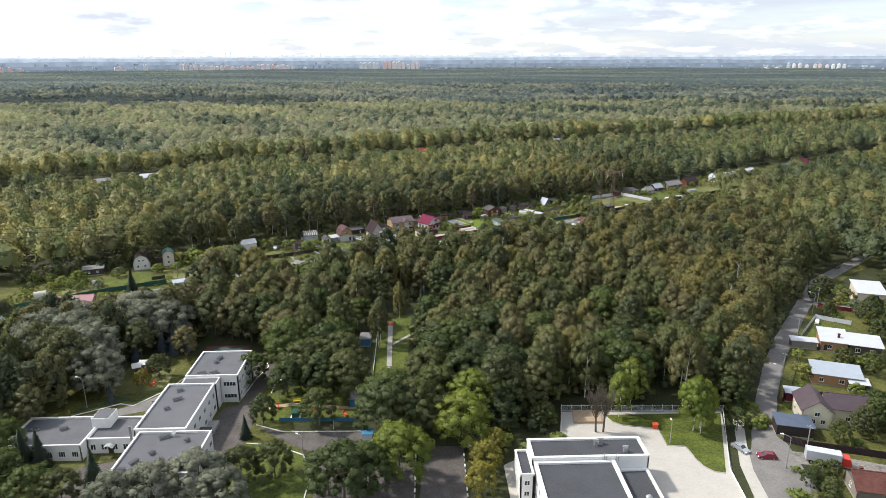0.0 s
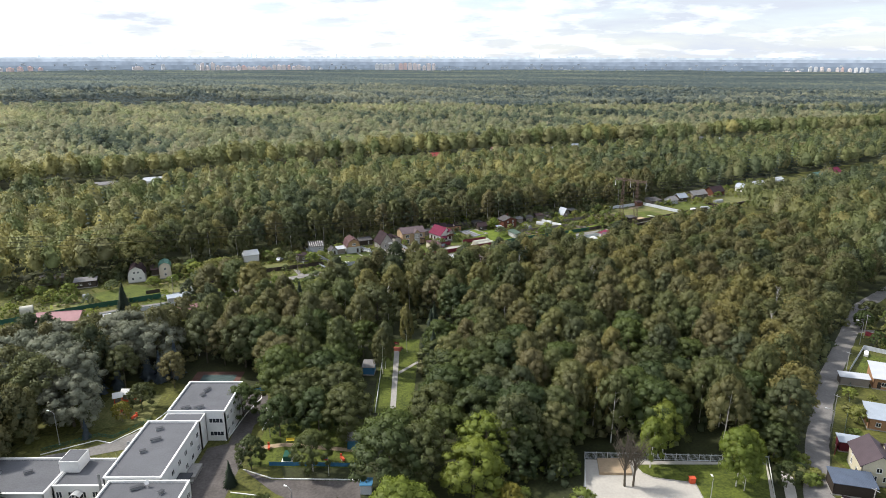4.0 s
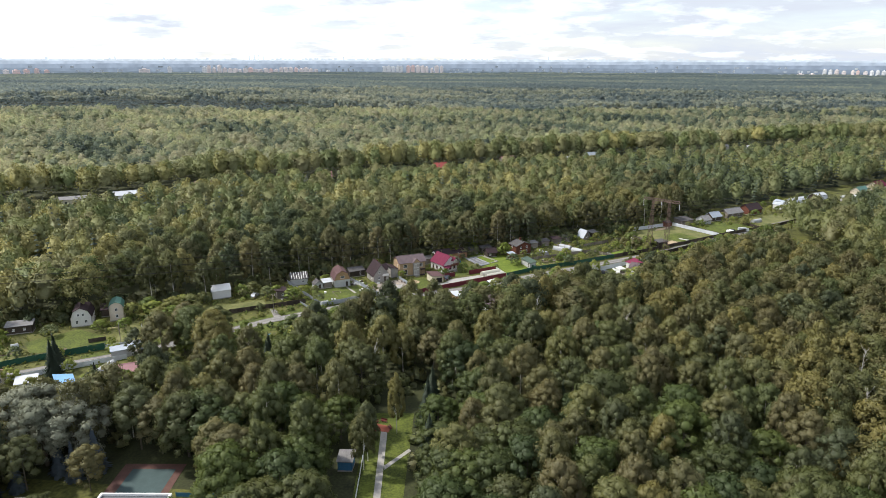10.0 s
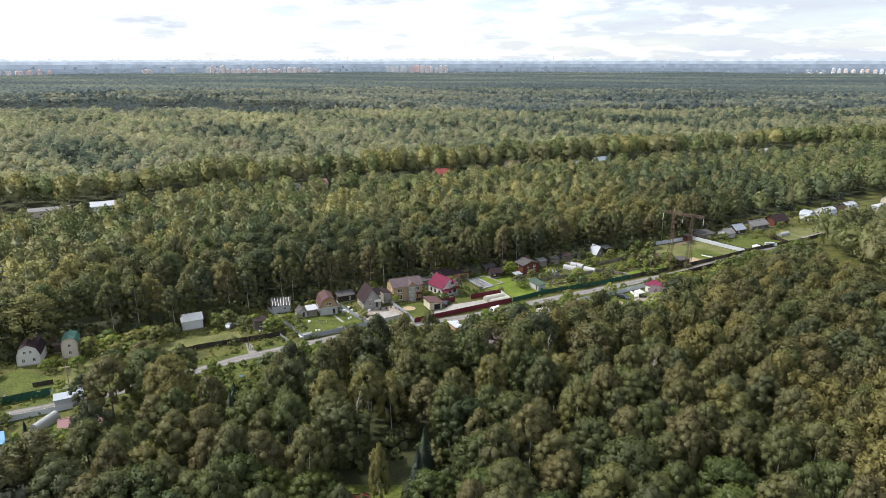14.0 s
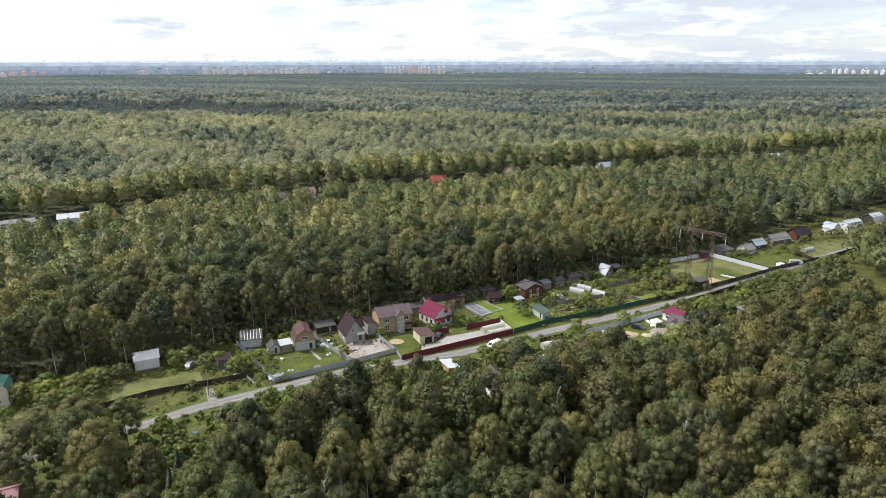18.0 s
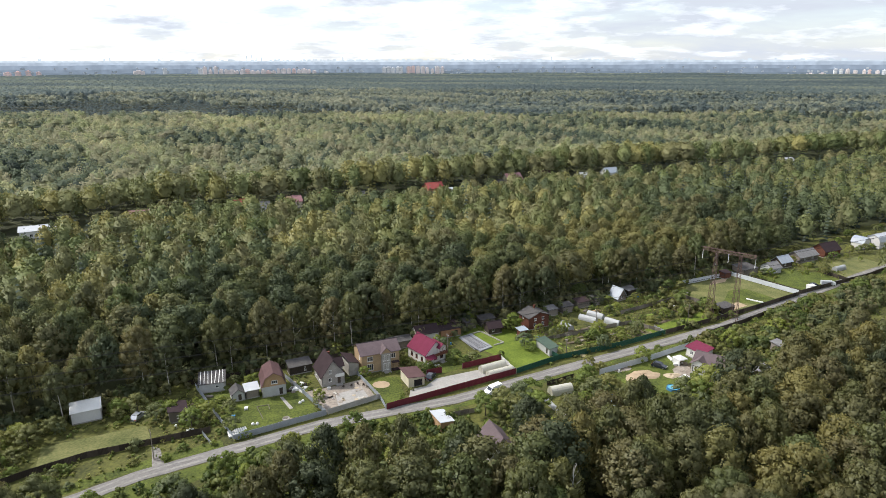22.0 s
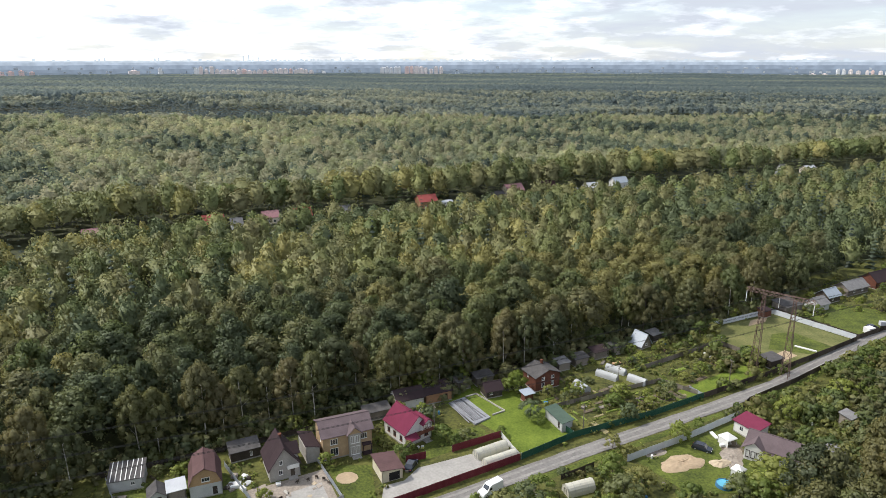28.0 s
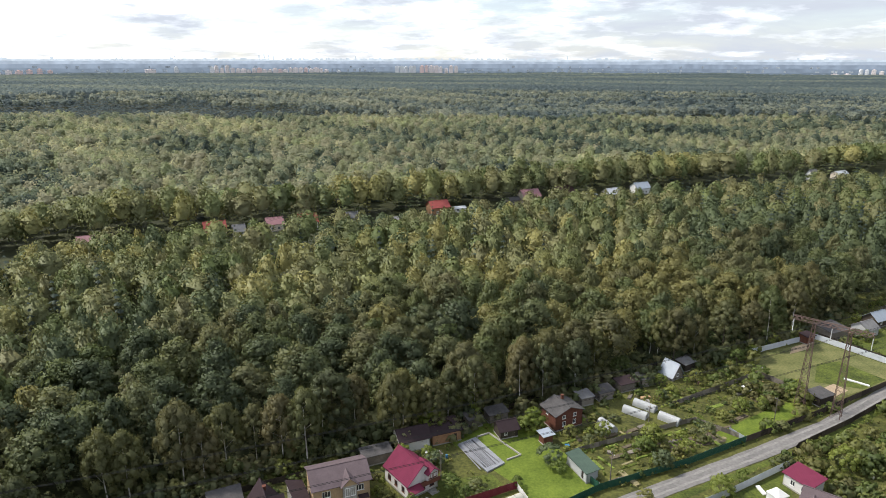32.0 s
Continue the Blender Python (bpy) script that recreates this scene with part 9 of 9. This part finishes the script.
# shrubs in the rough strip between the lane and the near wood
rnd = random.Random(91)
x = np.array([rnd.uniform(-75, 14) for _ in range(420)])
y = lane_y(x) - np.array([rnd.uniform(5.5, 34) for _ in range(420)])
ok = ~wooded(x, y) & (y > lane_y(x) - 36)
STRIP = [crown_arrays("bush", 90, 0.30, 330 + i, 0.9, 7, 1.1, 4, LOW) for i in range(4)]
GREEN_T = leaf_mat("rough_shrub_leaves", [(0.075, 0.110, 0.028), (0.120, 0.155, 0.036), (0.175, 0.195, 0.048), (0.100, 0.130, 0.040)], "tint", lace=7.0)
mass("roadside_shrubs", x[ok], y[ok], np.array([rnd.uniform(0.5, 2.0) for _ in range(int(ok.sum()))]), np.array([rnd.random() for _ in range(int(ok.sum()))]), STRIP, "rough green shrubs beside the village lane", np.random.default_rng(5), "stuff", GREEN_T)

# overgrown plots beyond the building site, and the fuller corners of the kitchen gardens
rng = np.random.default_rng(402)
x = np.concatenate([rng.uniform(88, 190, 900), rng.uniform(44, 112, 190), rng.uniform(-60, 14, 130), rng.uniform(20, 62, 160)])
v = np.concatenate([rng.uniform(-44, -6, 900), rng.uniform(6, 44, 190), rng.uniform(30, 45, 130), rng.uniform(-34, -7, 160)])
y = lane_y(x) + v
ok = np.array([free(float(a), float(b), 0.6) for a, b in zip(x, y)]) & ~wooded(x, y) & (np.sin(x * 0.21 + 2 * np.sin(y * 0.13)) + rng.normal(0, 0.5, len(x)) > -0.35)
x, y = x[ok], y[ok]
size = np.where(x > 88, rng.uniform(0.8, 2.6, len(x)), rng.uniform(0.4, 1.2, len(x)))
THICKET = leaf_mat("thicket_leaves", [(0.086, 0.120, 0.034), (0.138, 0.170, 0.043), (0.204, 0.214, 0.058), (0.168, 0.151, 0.060), (0.108, 0.142, 0.050)], "tint", lace=7.0)
mass("thicket", x, y, size, rng.random(len(x)), STRIP, "dense green shrubs and young trees filling old garden plots", rng, "stuff", THICKET)

# vegetable beds in rows beside the lane fences
LIME = mat("lettuce_leaves", (0.130, 0.190, 0.030), var=0.35, scale=1.2, fine=3, bump=1.0, col2=(0.220, 0.270, 0.050))
STRAW = mat("straw_mulch", (0.260, 0.225, 0.120), var=0.25, scale=0.8, fine=3, bump=0.6)
rnd = random.Random(17)
count = tries = 0
while count < 64 and tries < 3000:
    tries += 1
    x_ = rnd.choice([rnd.uniform(46, 84), rnd.uniform(46, 84), rnd.uniform(84, 108), rnd.uniform(-150, -100), rnd.uniform(28, 60)])
    v_ = rnd.uniform(7, 36) if x_ > 40 or x_ < -90 else -rnd.uniform(8, 22)
    y_ = float(lane_y(x_)) + v_
    if not free(x_, y_, 0.6):
        continue
    count += 1
    l_, w_, h_ = rnd.uniform(1.6, 3.4), rnd.uniform(0.4, 0.8), rnd.uniform(0.12, 0.3)
    g = Geo()
    n = max(3, int(l_ * 2 / 0.5))
    for k in range(n + 1):
        a, e, f, z = -l_ + 2 * l_ * k / n, w_ * rnd.uniform(0.85, 1.1), w_ * rnd.uniform(0.85, 1.1), h_ * rnd.uniform(0.7, 1.25)
        g.v += [(a, -e, -0.1), (a, -e * 0.7, z), (a, f * 0.7, z * 0.95), (a, f, -0.1)]
    for k in range(n):
        g.f += [(4 * k + j, 4 * k + 4 + j, 4 * k + 5 + j, 4 * k + 1 + j) for j in range(3)]
    g.f += [(0, 1, 2, 3), (4 * n + 3, 4 * n + 2, 4 * n + 1, 4 * n)]
    mt = rnd.choice([LIME, LIME, BUSH, SOIL, STRAW, GRASS])
    tag = {"lettuce_leaves": "bed of bright lettuce", "bush_leaves": "bed of leafy green vegetables", "garden_soil": "freshly dug bed of brown soil", "straw_mulch": "bed covered with pale straw", "lawn_grass": "overgrown green garden bed"}[mt.name]
    lone("vegetable_bed", g, mt, tag + " in a kitchen garden", "garden bed", "vegetable beds", "", pose(x_, y_, 0.05, 0, 0, 28 + rnd.choice([0, 90]) + rnd.uniform(-5, 5)))

# clutter in the yards
for i in range(70):
    for _ in range(20):
        x_ = random.uniform(-66, 110)
        y_ = float(lane_y(x_)) + random.choice([random.uniform(14, 42), random.uniform(-30, -8)])
        if not any(math.hypot(x_ - a, y_ - b) < c + 0.3 for a, b, c in FOOT):
            break
    k = i % 4
    m_ = pose(x_, y_, 0.05, 0, 0, random.uniform(0, 180))
    if k == 0:
        t = lone("plank_stack", Geo().box(-1.5, -0.5, 0, 1.5, 0.5, 0.18).box(-1.4, -0.4, 0.18, 1.5, 0.5, 0.34), random.choice([WOOD, OLDWOOD, WHITE]), "small stack of planks on the grass", "plank stack", "garden clutter", "", m_)
    elif k == 1:
        lone("barrel", Geo().cyl((0, 0, 0), (0, 0, 0.45), 0.27, 0.31, 10).cyl((0, 0, 0.45), (0, 0, 0.9), 0.31, 0.27, 10), random.choice([BLUE, WHITE, RUSTY]), "dented garden water barrel on the grass", "barrel", "garden clutter", "", m_)
    elif k == 2:
        lone("crate", Geo().box(-0.5, -0.4, 0, 0.5, 0.4, 0.5).box(-0.55, -0.45, 0.5, 0.55, 0.45, 0.58), random.choice([WHITE, OLDWOOD, BLUE]), "crate standing in a garden", "crate", "garden clutter", "", m_)
    else:
        g = Geo()
        for j in range(6):
            a = random.uniform(0, 6.28)
            g.box(-0.3, -0.2, 0, 0.3, 0.2, random.uniform(0.15, 0.4), pose(0.6 * math.cos(a), 0.6 * math.sin(a), 0, 0, 0, random.uniform(0, 180)))
        lone("rubble_heap", g, random.choice([CONCRETE, WHITE, SOIL]), "small heap of rubble and boards", "rubble", "garden clutter", "", m_)

# low garden growth: countless small plants and tufts on the plots
rng = np.random.default_rng(77)
x = rng.uniform(-165, 190, 9000)
v = np.where(rng.random(9000) < 0.7, rng.uniform(3.5, 46, 9000), rng.uniform(-44, -3.5, 9000))
y = lane_y(x) + v
keep = np.array([free(float(a), float(b), 0.0) for a, b in zip(x, y)]) & (np.abs(x) < 0.74 * y + 20)
x, y = x[keep][:3600], y[keep][:3600]
VT = [crown_arrays("bush", 14, 0.34, 300 + i, 0.9, 2, 1.7, 4, FLAT) for i in range(4)]
GARDEN_T = leaf_mat("low_garden_leaves", [(0.111, 0.156, 0.033), (0.176, 0.225, 0.044), (0.254, 0.281, 0.061), (0.260, 0.231, 0.077), (0.156, 0.200, 0.053)], "tint", lace=6.0)
mass("garden_growth", x, y, rng.uniform(0.22, 0.75, len(x)), rng.random(len(x)), VT, "low green garden plants and tall grass tufts", rng, "stuff", GARDEN_T)
